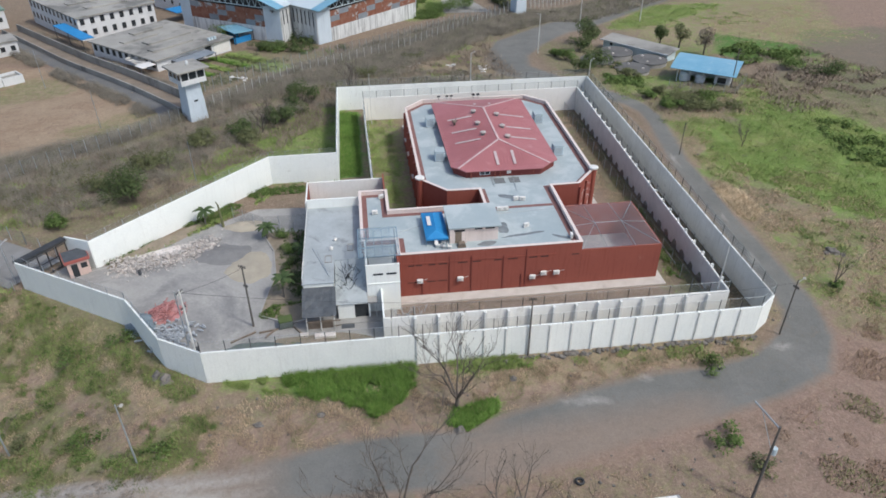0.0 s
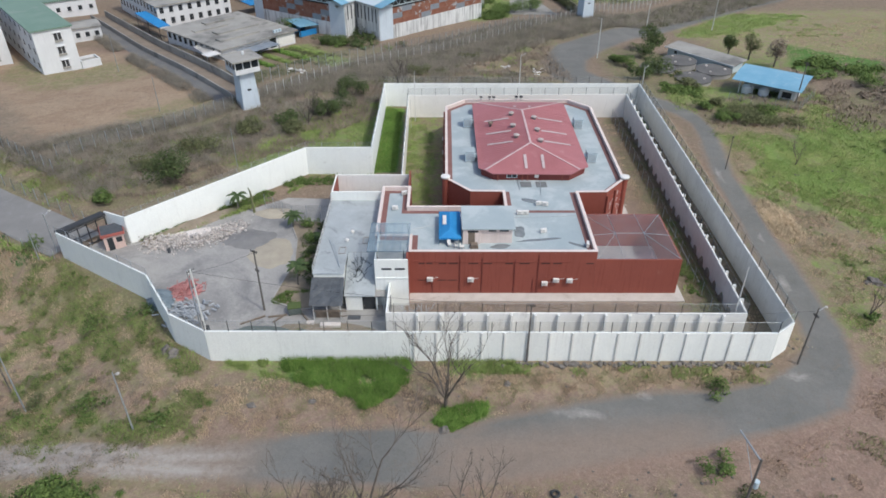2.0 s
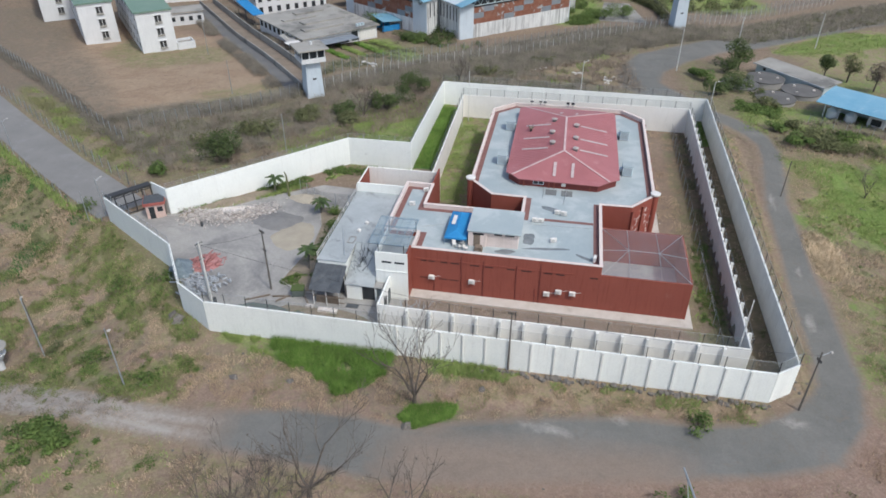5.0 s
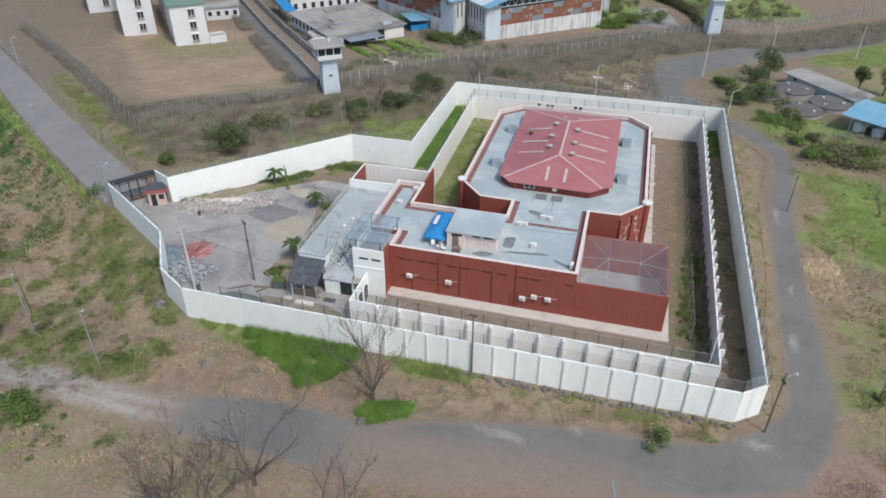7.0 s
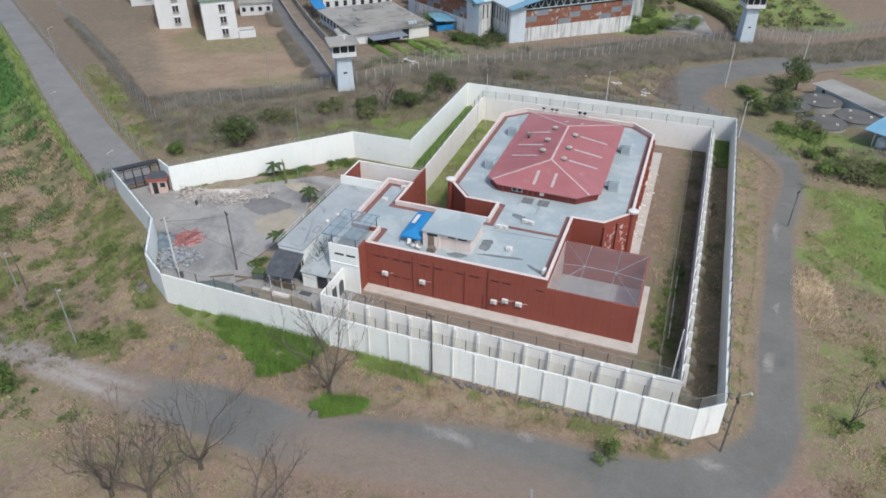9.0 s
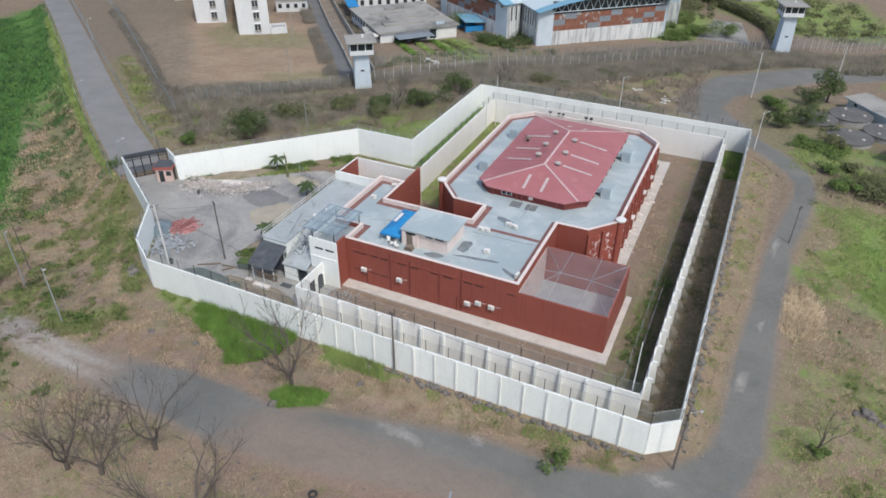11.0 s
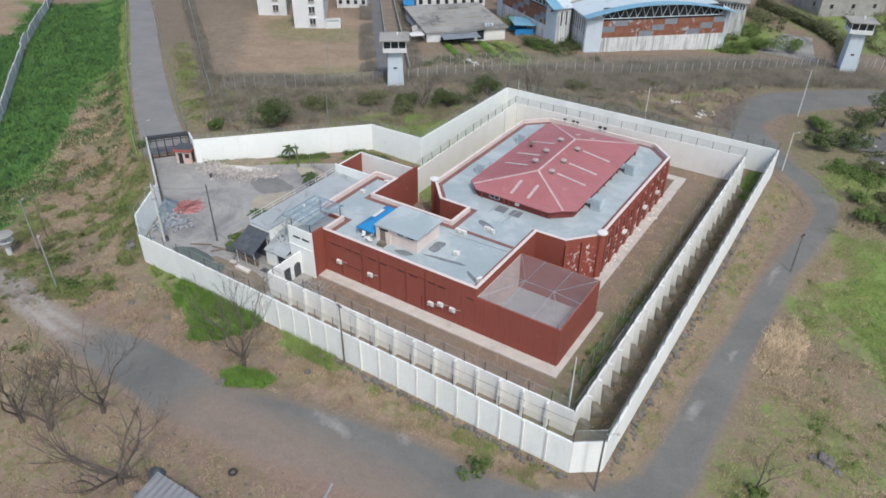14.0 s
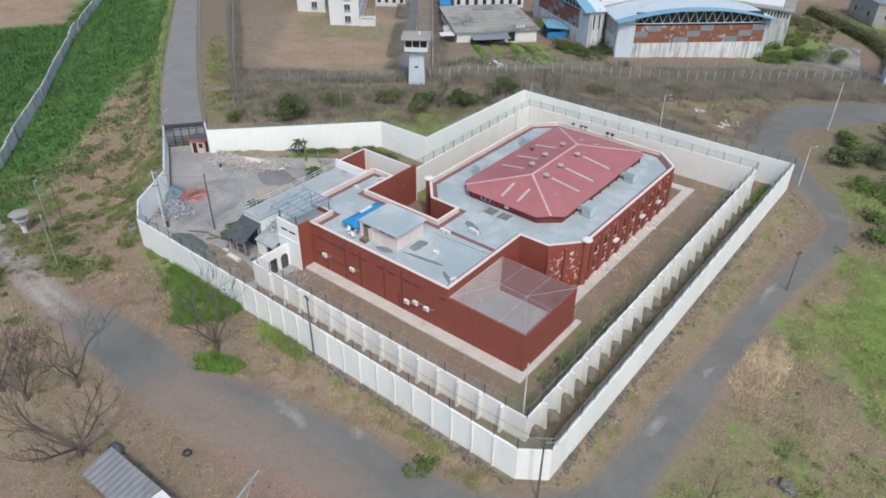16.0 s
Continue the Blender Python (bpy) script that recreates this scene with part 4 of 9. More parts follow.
beam(bm, (42.2, 73.5, 0.1), (42.25, 90.0, 0.1), 0.09, sides=6)
solid("drain_pipe", bm, M["pole_white"], "pale plastic pipe lying along the earth strip", "pipe")
# thin grey facing, panel by panel, on the inner wall's west side
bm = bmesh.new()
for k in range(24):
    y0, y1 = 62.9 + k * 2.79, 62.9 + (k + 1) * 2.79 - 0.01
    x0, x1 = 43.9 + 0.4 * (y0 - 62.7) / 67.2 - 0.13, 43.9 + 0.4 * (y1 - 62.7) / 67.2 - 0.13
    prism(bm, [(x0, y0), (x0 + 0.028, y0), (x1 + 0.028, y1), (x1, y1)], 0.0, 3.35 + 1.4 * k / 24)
part("render_coat", bm, M["grey_facing"], inner, "grey inner face, duller than the white wall")
# corridor mounds of mossy footing between the buttresses
mounds = thing("footing", "dark mossy concrete footings between the buttresses", "footing", kind="structure")
for k in range(23):
    bm = bmesh.new()
    cy = 62.7 + 2.8 * (k + 0.5)
    lump(bm, (44.45 + 0.4 * (cy - 62.7) / 67, cy, 0.0), 0.95, 0.12, 1.5)
    part("footing_stone", bm, M["moss_base"], mounds)

# ---- main cell block ----
BLOCK = [(3.4, 70.9), (27.3, 70.9), (27.3, 86.3), (31.5, 86.4), (34.9, 90.4), (34.9, 118.6), (31.2, 122.3), (11.7, 122.3), (8.1, 118.7),
         (8.1, 90.6), (11.7, 86.6), (16.4, 86.5), (16.4, 82.3), (3.0, 82.3), (3.0, 88.1), (-1.1, 88.1), (-1.1, 74.6), (3.4, 74.6)]
DECK = 6.15
PAR = 6.8
block = thing("cell_block", "single large cell block with brick-red walls and grey flat roof", "building")
bm = bmesh.new()
ring(bm, BLOCK, 0.0, 0.22, 0.0, PAR - 0.06)
part("wall", bm, M["red_wall"], block, "brick-red painted wall")
bm = bmesh.new()
ring(bm, BLOCK, 0.222, 0.32, DECK - 0.3, PAR - 0.06)
part("parapet_lining", bm, M["cream"], block, "cream painted inside of the parapet")
bm = bmesh.new()
ring(bm, BLOCK, -0.05, 0.36, PAR - 0.056, PAR + 0.02)
part("coping", bm, M["cream"], block, "cream parapet coping")
bm = bmesh.new()
prism(bm, inset(BLOCK, 0.325), DECK - 0.25, DECK)
part("roof_deck", bm, M["deck"], block, "blue-grey coated flat roof with pale puddle stains")
bm = bmesh.new()
ring(bm, BLOCK, 0.33, 1.05, DECK + 0.004, DECK + 0.02)
box(bm, 18.0, 81.5, DECK + 0.004, 26.2, 82.1, DECK + 0.03)
part("membrane_border", bm, M["membrane"], block, "dark red membrane strip along the parapet")
bm = bmesh.new()
box(bm, 2.2, 69.2, -0.3, 39.0, 70.88, 0.22)
box(bm, 38.25, 70.88, -0.3, 39.0, 83.2, 0.22)
part("plinth", bm, M["plinth"], block, "pale concrete apron")
bm = bmesh.new()
box(bm, 35.0, 84.0, -0.3, 36.6, 126.0, 0.2)
box(bm, 8.0, 124.4, -0.3, 34.99, 126.0, 0.2)
part("path", bm, M["plinth"], block, "pale concrete path")

# exercise court with a net over it
court = thing("exercise_court", "walled exercise court roofed with brown netting", "court")
COURT = [(27.32, 70.92), (38.2, 70.92), (38.2, 82.3), (27.32, 82.3)]
for dims in ((27.32, 70.9, 0, 38.2, 71.14, 5.5), (37.96, 71.142, 0, 38.2, 82.3, 5.5), (27.32, 82.06, 0, 37.958, 82.3, 5.5)):
    boxes("wall", M["red_wall"], court, dims, label="brick-red painted wall")
boxes("lining", M["cream"], court, (27.322, 71.2, 0.2, 27.38, 82.0, 5.5), label="dusty pink inner wall")
boxes("floor", M["deck"], court, (27.4, 71.15, 0.0, 37.95, 82.05, 0.25), label="pale blue-grey concrete floor")
ridge = [(30.8, 76.6), (34.6, 76.6)]
eave = 5.52
for corners in ([(27.4, 71), (38.1, 71), ridge[1], ridge[0]], [(38.1, 71), (38.1, 82.2), ridge[1]], [(38.1, 82.2), (27.4, 82.2), ridge[0], ridge[1]], [(27.4, 82.2), (27.4, 71), ridge[0]]):
    bm = bmesh.new()
    bm.faces.new([bm.verts.new((x, y, eave + (0.35 if (x, y) in ridge else 0))) for x, y in corners])
    part("net", bm, M["court_net"], court, "translucent brown netting")
for a, b in (((27.4, 71), ridge[0]), ((27.4, 82.2), ridge[0]), ((38.1, 71), ridge[1]), ((38.1, 82.2), ridge[1]), (ridge[0], ridge[1]),
             ((27.4, 76.6), ridge[0]), ((38.1, 76.6), ridge[1]), ((30.8, 71), ridge[0]), ((34.6, 71), ridge[1]), ((30.8, 82.2), ridge[0]), ((34.6, 82.2), ridge[1])):
    bm = bmesh.new()
    za, zb = (eave + (0.37 if p in ridge else 0.02) for p in (a, b))
    beam(bm, (*a, za), (*b, zb), 0.035, sides=5)
    part("cable", bm, M["galv"], court)

# hipped red roof over the hall, on a low clerestory
EAVES = [(13.1, 92.7), (15.1, 90.8), (26.9, 90.6), (29.9, 93.2), (29.8, 118.0), (28.4, 119.2), (14.5, 119.2), (13.0, 118.0)]
EZ, RZ = 7.45, 9.2
hall = thing("hall_roof", "low hipped roof of red metal sheet on dark clerestory walls", "roof")
bm = bmesh.new()
ring(bm, inset(EAVES, 0.45), 0.0, 0.2, DECK + 0.03, EZ - 0.02)
part("clerestory", bm, M["dark_red"], hall, "dark red clerestory wall")
for x in (17.3, 23.2):
    frame_ = boxes("window", M["unit_grey"], hall, (x, 91.14, DECK + 0.42, x + 1.6, 91.2, EZ - 0.24), label="grey clerestory window frame")
    boxes("pane", M["dark_glass"], frame_, (x + 0.1, 91.118, DECK + 0.5, x + 0.75, 91.138, EZ - 0.32))
    boxes("pane", M["dark_glass"], frame_, (x + 0.85, 91.118, DECK + 0.5, x + 1.5, 91.138, EZ - 0.32))
boxes("wall_box", M["unit_white"], hall, (21.5, 90.98, DECK + 0.5, 22.1, 91.2, DECK + 1.05), label="small white wall unit")
for x in (15.9, 19.6, 20.4, 25.6):
    boxes("post", M["red_wall"], hall, (x, 91.02, DECK, x + 0.14, 91.16, EZ - 0.15))
for y in np.arange(94.5, 117, 2.6):
    boxes("side_window", M["dark_glass"], hall, (29.44, y, DECK + 0.35, 29.47, y + 1.5, EZ - 0.25))
    boxes("side_post", M["red_wall"], hall, (29.46, y + 1.95, DECK, 29.62, y + 2.1, EZ - 0.12))
for x0, x1 in ((19.3, 20.9), (21.6, 23.2)):
    boxes("grating", M["grating"], hall, (x0, 88.9, DECK + 0.03, x1, 90.5, DECK + 0.07), label="dull grey grating laid on the roof")
r0, r1 = Vector((21.45, 97.9, RZ)), Vector((21.35, 111.2, RZ))
E3 = [Vector((x, y, EZ)) for x, y in EAVES]
m_sw, m_se = E3[0].lerp(E3[1], 0.5), E3[2].lerp(E3[3], 0.5)
m_ne, m_nw = E3[4].lerp(E3[5], 0.5), E3[6].lerp(E3[7], 0.5)
for mm in (m_sw, m_se, m_ne, m_nw):
    mm.z += 0.12
SHEETS = [[m_sw, E3[1], E3[2], m_se, r0], [m_se, E3[3], E3[4], m_ne, r1, r0], [m_ne, E3[5], E3[6], m_nw, r1], [m_nw, E3[7], E3[0], m_sw, r0, r1]]
for sheet in SHEETS:
    bm = bmesh.new()
    slab(bm, sheet, 0.14)
    part("roof_sheet", bm, M["roof_red"], hall)


def on_roof(x, y):
    """Height of the hipped roof."""
    if y < 98 and abs(x - 21.45) < (98 - y) * 1.2:
        return EZ + (RZ - EZ) * (y - 90.7) / 7.2
    if y > 111 and abs(x - 21.35) < (y - 111) * 1.05:
        return EZ + (RZ - EZ) * (119.2 - y) / 8.0
    w = (x - 13.1) / 8.3 if x < 21.4 else (29.8 - x) / 8.4
    return EZ + (RZ - EZ) * w


bm = bmesh.new()
for k in range(int((117.6 - 94) / 0.62)):
    y = 94.2 + k * 0.62
    for x0, x1 in ((13.15, 21.3), (29.75, 21.5)):
        if y < 98.2:
            f = max(0.0, (y - 92.0) / 6.2)
        elif y > 111:
            f = max(0.0, (118.6 - y) / 7.6)
        else:
            f = 1.0
        xe = x0 + (x1 - x0) * f
        za = EZ + 0.012
        beam(bm, (x0, y, za), (xe, y, EZ + (RZ - EZ) * f + 0.004), 0.024, sides=4)
for k in range(int(11.2 / 0.5)):
    x = 15.4 + k * 0.5
    for y0, y1 in ((90.85, 97.8), (119.1, 111.3)):
        f = min(1.0, max(0.1, 1 - abs(x - 21.4) / 8.2))
        beam(bm, (x, y0, EZ + 0.012), (x, y0 + (y1 - y0) * f, EZ + (RZ - EZ) * f + 0.004), 0.024, sides=4)
part("rib", bm, M["roof_red"], hall)
for a, b in ((r0, r1), (r0, m_sw), (r0, m_se), (r1, m_ne), (r1, m_nw)):
    bm = bmesh.new()
    d = (b - a).normalized()
    side = d.cross(Vector((0, 0, 1))).normalized() * 0.16
    up = Vector((0, 0, 0.06))
    slab(bm, [a - side + up, b - side + up, b + side + up, a + side + up], 0.05)
    part("ridge_cap", bm, M["roof_cap"], hall, "pale faded ridge cap")


def strip(x0, y0, x1, y1, w=0.42):
    bm = bmesh.new()
    dx, dy = x1 - x0, y1 - y0
    k = math.hypot(dx, dy)
    px, py = -dy / k * w / 2, dx / k * w / 2
    slab(bm, [(x, y, on_roof(min(max(x, 13.2), 29.7), y) + 0.075) for x, y in ((x0 + px, y0 + py), (x0 - px, y0 - py), (x1 - px, y1 - py), (x1 + px, y1 + py))], 0.05)
    part("skylight", bm, M["skylight"], hall, "dull translucent roof sheet")


for x in (20.3, 22.95):
    strip(x, 95.0, x, 91.9)
    strip(x, 113.9, x + 0.2, 115.2)
for y in (109.2, 104.0, 99.9):
    strip(23.8, y - 0.4, 28.2, y + 0.1)
    strip(18.9, y - 0.4, 14.8, y + 0.1)


def roof_vent(x, y):
    v = thing("roof_vent", "round galvanised roof ventilator", "ventilator", (x, y, on_roof(x, y)), group="roof ventilators")
    bm = bmesh.new()
    beam(bm, (0, 0, -0.1), (0, 0, 0.345), 0.34, sides=14)
    part("neck", bm, M["grating"], v)
    bm = bmesh.new()
    beam(bm, (0, 0, 0.34), (0, 0, 0.48), 0.45, 0.47, sides=16)
    beam(bm, (0, 0, 0.48), (0, 0, 0.56), 0.47, 0.22, sides=16)
    beam(bm, (0, 0, 0.56), (0, 0, 0.62), 0.22, 0.08, sides=16)
    part("cap", bm, M["vent_metal"], v)


for x, y in ((19.4, 110.0), (19.3, 105.0), (19.5, 100.85), (23.1, 108.1), (23.1, 103.1), (23.15, 99.0)):
    roof_vent(x, y)


# weathered turbine ventilator with an aerial
turbine = thing("turbine_vent", "dark weathered turbine ventilator with thin aerial rods", "ventilator", (15.7, 107.05, on_roof(15.7, 107.05)))
bm = bmesh.new()
beam(bm, (0, 0, -0.1), (0, 0, 0.4), 0.2, sides=10)
part("neck", bm, M["steel_dark"], turbine)
bm = bmesh.new()
lump(bm, (0, 0, 0.6), 0.34, 0.05, 0.8, 2)
part("head", bm, M["old_wood"], turbine)
for k in range(6):
    bm = bmesh.new()
    a = k * 1.05
    beam(bm, (0, 0, 0.5), (math.cos(a) * 0.7, math.sin(a) * 0.7, 0.9 + 0.2 * (k % 2)), 0.03, sides=4)
    part("rod", bm, M["steel_dark"], turbine)


def cooler(x, y, s=1.0):
    c = thing("air_handler", "boxy blue-grey rooftop air handling unit", "air conditioner", (x, y, DECK), group="rooftop air handlers")
    boxes("frame", M["galv"], c, (-0.75, -1.0, 0.0, 0.75, 1.0, 0.12))
    boxes("body", M["unit_grey"], c, (-0.75, -0.9, 0.122, 0.75, 0.9, 1.62), bevel=0.05)
    boxes("lid", M["deck"], c, (-0.8, -0.95, 1.622, 0.8, 0.95, 1.68), label="pale weathered lid")
    bm = bmesh.new()
    for k in range(8):
        box(bm, -0.6, -0.925, 0.3 + k * 0.15, 0.6, -0.902, 0.38 + k * 0.15)
    part("louvre", bm, M["galv"], c)
    boxes("duct", M["unit_grey"], c, (-1.75 if x > 20 else 0.752, -0.4, 0.5, -0.752 if x > 20 else 1.6, 0.4, 1.0))


for x, y in ((12.0, 111.5), (12.0, 98.2), (31.2, 111.0), (31.2, 97.8)):
    cooler(x, y)

# ---- fittings of the cell block ----
def facade_slit(x0, x1, z, h=0.16):
    boxes("slit_window", M["slit_shadow"], block, (x0, 70.868, z, x1, 70.897, z + h))


for x0, x1 in ((4.6, 5.4), (5.6, 6.4), (7.2, 8.1), (8.5, 9.6), (11.0, 12.2), (12.9, 14.0), (15.7, 16.7), (17.5, 18.8), (20.3, 21.4), (21.8, 22.9), (26.0, 27.0)):
    facade_slit(x0, x1, 4.86)
for x0, x1 in ((4.5, 5.7), (7.0, 8.1), (8.4, 9.6)):
    facade_slit(x0, x1, 2.25, 0.1)
boxes("string_course", M["red_wall"], block, (4.0, 70.84, 5.2, 24.0, 70.898, 5.3), label="thin projecting red string course")
for x, z0, z1 in ((6.35, 0.2, 2.2), (9.9, 0.2, 6.1), (12.75, 0.2, 5.8), (16.95, 0.2, 5.6), (19.95, 0.2, 6.3), (19.4, 0.2, 2.4)):
    bm = bmesh.new()
    beam(bm, (x, 70.84, z0), (x, 70.84, z1), 0.055, sides=6)
    part("downpipe", bm, M["dark_red"], block, "dark red downpipe")


def wall_unit(x, z):
    """Outdoor unit of a split air conditioner on a wall bracket."""
    a = thing("condenser_unit", "dusty white air conditioner condenser on the red wall", "air conditioner", (x, 70.895, z), group="wall condensers")
    boxes("case", M["unit_white"], a, (-0.4, -0.42, -0.3, 0.4, -0.06, 0.3), bevel=0.07)
    bm = bmesh.new()
    beam(bm, (-0.08, -0.425, 0), (-0.08, -0.45, 0), 0.22, sides=16)
    part("fan_grille", bm, M["grille_grey"], a)
    boxes("bracket", M["galv"], a, (-0.4, -0.42, -0.38, -0.34, 0.0, -0.325))
    boxes("bracket", M["galv"], a, (0.34, -0.42, -0.38, 0.4, 0.0, -0.325))
    bm = bmesh.new()
    beam(bm, (0.5, -0.03, 0.0), (1.1, -0.03, 0.15), 0.03, sides=5)
    beam(bm, (0.44, -0.1, 0.0), (0.52, -0.03, 0.0), 0.03, sides=5)
    part("pipe", bm, M["unit_white"], a)


for x, z in ((6.05, 2.62), (11.3, 2.55), (20.9, 1.95), (22.35, 2.45), (24.1, 2.4)):
    wall_unit(x, z)

# stair tower, white, in front of the red wall
tower = thing("stair_tower", "white rendered stair tower with an open top deck", "tower")
bm = bmesh.new()
box(bm, -0.75, 68.55, 0, 3.398, 68.78, 7.1)
box(bm, -0.75, 68.782, 0, -0.52, 74.58, 6.9)
part("wall", bm, M["white_wall"], tower)
bm = bmesh.new()
box(bm, 3.16, 68.782, 0, 3.4, 70.88, 7.06)
part("side_wall", bm, M["red_wall"], tower, "red painted side wall")
boxes("deck", M["deck_wing"], tower, (-0.518, 68.785, 5.8, 3.155, 74.55, 6.1))
boxes("slit_window", M["dark_glass"], tower, (0.1, 68.52, 5.6, 1.35, 68.547, 5.86))
boxes("slit_window", M["dark_glass"], tower, (1.75, 68.52, 5.6, 3.0, 68.547, 5.86))
boxes("string_course", M["white_wall"], tower, (-0.8, 68.46, 4.3, 3.42, 68.545, 4.42))

pergola = thing("pergola", "blue steel pergola with clouded plastic roof sheets", "pergola")
for x, y in ((-0.4, 69.0), (2.9, 69.0), (-0.4, 74.7), (3.2, 74.7)):
    bm = bmesh.new()
    beam(bm, (x, y, 6.1), (x, y, 8.3), 0.07, sides=4)
    part("post", bm, M["steel_dark"], pergola)
for x in np.linspace(-1.5, 3.5, 6):
    bm = bmesh.new()
    beam(bm, (x, 68.5, 8.4), (x, 75.1, 8.4), 0.05, sides=4)
    part("rafter", bm, M["steel_blue"], pergola)
for y in (68.6, 70.7, 72.9, 75.0):
    bm = bmesh.new()
    beam(bm, (-1.6, y, 8.32), (3.6, y, 8.32), 0.045, sides=4)
    part("purlin", bm, M["steel_blue"], pergola)
bm = bmesh.new()
slab(bm, [(-1.5, 68.5, 8.47), (3.5, 68.5, 8.47), (3.5, 75.1, 8.47), (-1.5, 75.1, 8.47)], 0.012)
part("roof_sheet", bm, M["pergola_sheet"], pergola)

# stair head on the roof
pent = thing("rooftop_room", "cream rooftop stair room with a stained blue-grey slab", "building")
bm = bmesh.new()
ring(bm, [(10.5, 73.8), (16.7, 73.8), (16.7, 79.0), (10.5, 79.0)], 0, 0.2, DECK, 8.36)
part("wall", bm, M["cream"], pent)
boxes("slab", M["deck"], pent, (10.15, 73.4, 8.364, 17.05, 79.35, 8.56), label="stained blue-grey roof slab", bevel=0.02)
boxes("recess", M["cream"], pent, (10.3, 73.55, DECK, 12.6, 73.797, 8.36))
for x0, x1 in ((10.9, 12.3), (13.6, 14.6), (15.0, 16.2)):
    boxes("vent_slot", M["dark_glass"], pent, (x0, 73.52 if x0 < 12 else 73.77, 7.92, x1, 73.547 if x0 < 12 else 73.797, 8.22))
boxes("door", M["old_wood"], pent, (11.0, 73.51, DECK + 0.02, 11.85, 73.548, 7.9), label="weathered tan door")

canopy = thing("canopy", "bright blue fabric canopy on thin posts", "canopy")
bm = bmesh.new()
A, B, C, D = (7.2, 73.3), (10.1, 73.3), (10.1, 80.0), (7.2, 80.0)
rz = 7.85
V = {p: bm.verts.new((*p, 7.25)) for p in (A, B, C, D)}
R0, R1 = bm.verts.new((8.65, 74.5, rz)), bm.verts.new((8.65, 78.8, rz))
for f in ((V[A], V[B], R0), (V[B], V[C], R1, R0), (V[C], V[D], R1), (V[D], V[A], R0, R1)):
    bm.faces.new(f)
for p, q in ((A, B), (B, C), (C, D), (D, A)):
    bm.faces.new((V[p], V[q], bm.verts.new((*q, 7.0)), bm.verts.new((*p, 7.0))))
cloth = part("cloth", bm, M["blue_cloth"], canopy)
cloth.modifiers.new("thick", "SOLIDIFY").thickness = 0.02
for x, y in (A, B, C, D):
    bm = bmesh.new()
    beam(bm, (x, y, DECK), (x, y, 7.24), 0.035, sides=5)
    part("post", bm, M["steel_blue"], canopy)
boxes("white_patch", M["unit_white"], canopy, (7.7, 76.0, 7.66, 8.2, 78.3, 7.69), label="pale sun-bleached patch")


def plastic_chair(x, y, turn):
    c = thing("chair", "white plastic garden chair on the roof", "chair", (x, y, DECK, 0, 0, turn), group="rooftop chairs")
    boxes("seat", M["unit_white"], c, (-0.24, -0.24, 0.40, 0.24, 0.24, 0.45))
    bm = bmesh.new()
    slab(bm, [(-0.24, 0.22, 0.45), (0.24, 0.22, 0.45), (0.24, 0.32, 0.9), (-0.24, 0.32, 0.9)], 0.04)
    part("backrest", bm, M["unit_white"], c)
    for lx in (-0.2, 0.2):
        for ly in (-0.2, 0.2):
            boxes("leg", M["unit_white"], c, (lx - 0.025, ly - 0.025, 0, lx + 0.025, ly + 0.025, 0.4))


for x, y, a in ((8.6, 73.0, 20), (9.3, 72.6, 140), (9.5, 73.6, 250), (10.2, 72.4, 80)):
    plastic_chair(x, y, a)
bm = bmesh.new()
for k in range(4):
    box(bm, 11.2 + k * 0.05, 72.4, DECK + k * 0.14, 12.3 - k * 0.05, 73.2, DECK + 0.13 + k * 0.14)
solid("crate", bm, M["old_wood"], "stack of tan wooden boards beside the stair head", "boards")


def roof_condenser(x, y, turn=0, z=DECK):
    a = thing("roof_condenser", "small white condenser unit on the flat roof", "air conditioner", (x, y, z, 0, 0, turn), group="rooftop condensers")
    boxes("foot", M["galv"], a, (-0.4, -0.15, 0, -0.32, 0.15, 0.08))
    boxes("foot", M["galv"], a, (0.32, -0.15, 0, 0.4, 0.15, 0.08))
    boxes("case", M["unit_white"], a, (-0.42, -0.17, 0.08, 0.42, 0.17, 0.66), bevel=0.025)
    bm = bmesh.new()
    beam(bm, (-0.1, -0.172, 0.37), (-0.1, -0.19, 0.37), 0.23, sides=14)
    part("fan_grille", bm, M["grille_grey"], a)


for x, y, a in ((1.0, 82.3, 10), (2.1, 86.6, 30), (21.1, 76.3, 20), (18.4, 81.0, 0), (19.2, 81.0, 0), (21.3, 83.6, 10), (22.2, 83.4, -10), (26.4, 73.0, 80)):
    roof_condenser(x, y, a)
# pipes, cables and a dark wet mark on the roof
M["wet"] = surf("wet", (0.165, 0.185, 0.19), (0.24, 0.265, 0.275), 1.2, rough=0.25)
for cx, cy, lx, ly, tw in ((20.6, 84.7, 2.0, 0.55, -25), (20.5, 74.6, 3.0, 0.28, 8), (25.5, 73.2, 1.6, 0.3, -30), (15.2, 73.0, 1.3, 0.5, 10), (17.9, 76.5, 0.8, 1.3, 0)):
    bm = bmesh.new()
    pts = []
    for k in range(22):
        w = 2 * math.pi * k / 22
        rr = 1 + 0.35 * noise.noise(Vector((math.cos(w) * 1.4 + cx, math.sin(w) * 1.4 + cy, 0)))
        pts.append((math.cos(w) * lx * rr, math.sin(w) * ly * rr))
    q = Matrix.Rotation(radians(tw), 2)
    prism(bm, [tuple(Vector((cx, cy)) + q @ Vector(p)) for p in pts], DECK + 0.004, DECK + 0.012)
    part("wet_patch", bm, M["wet"], block, "dark damp stain on the roof coating")
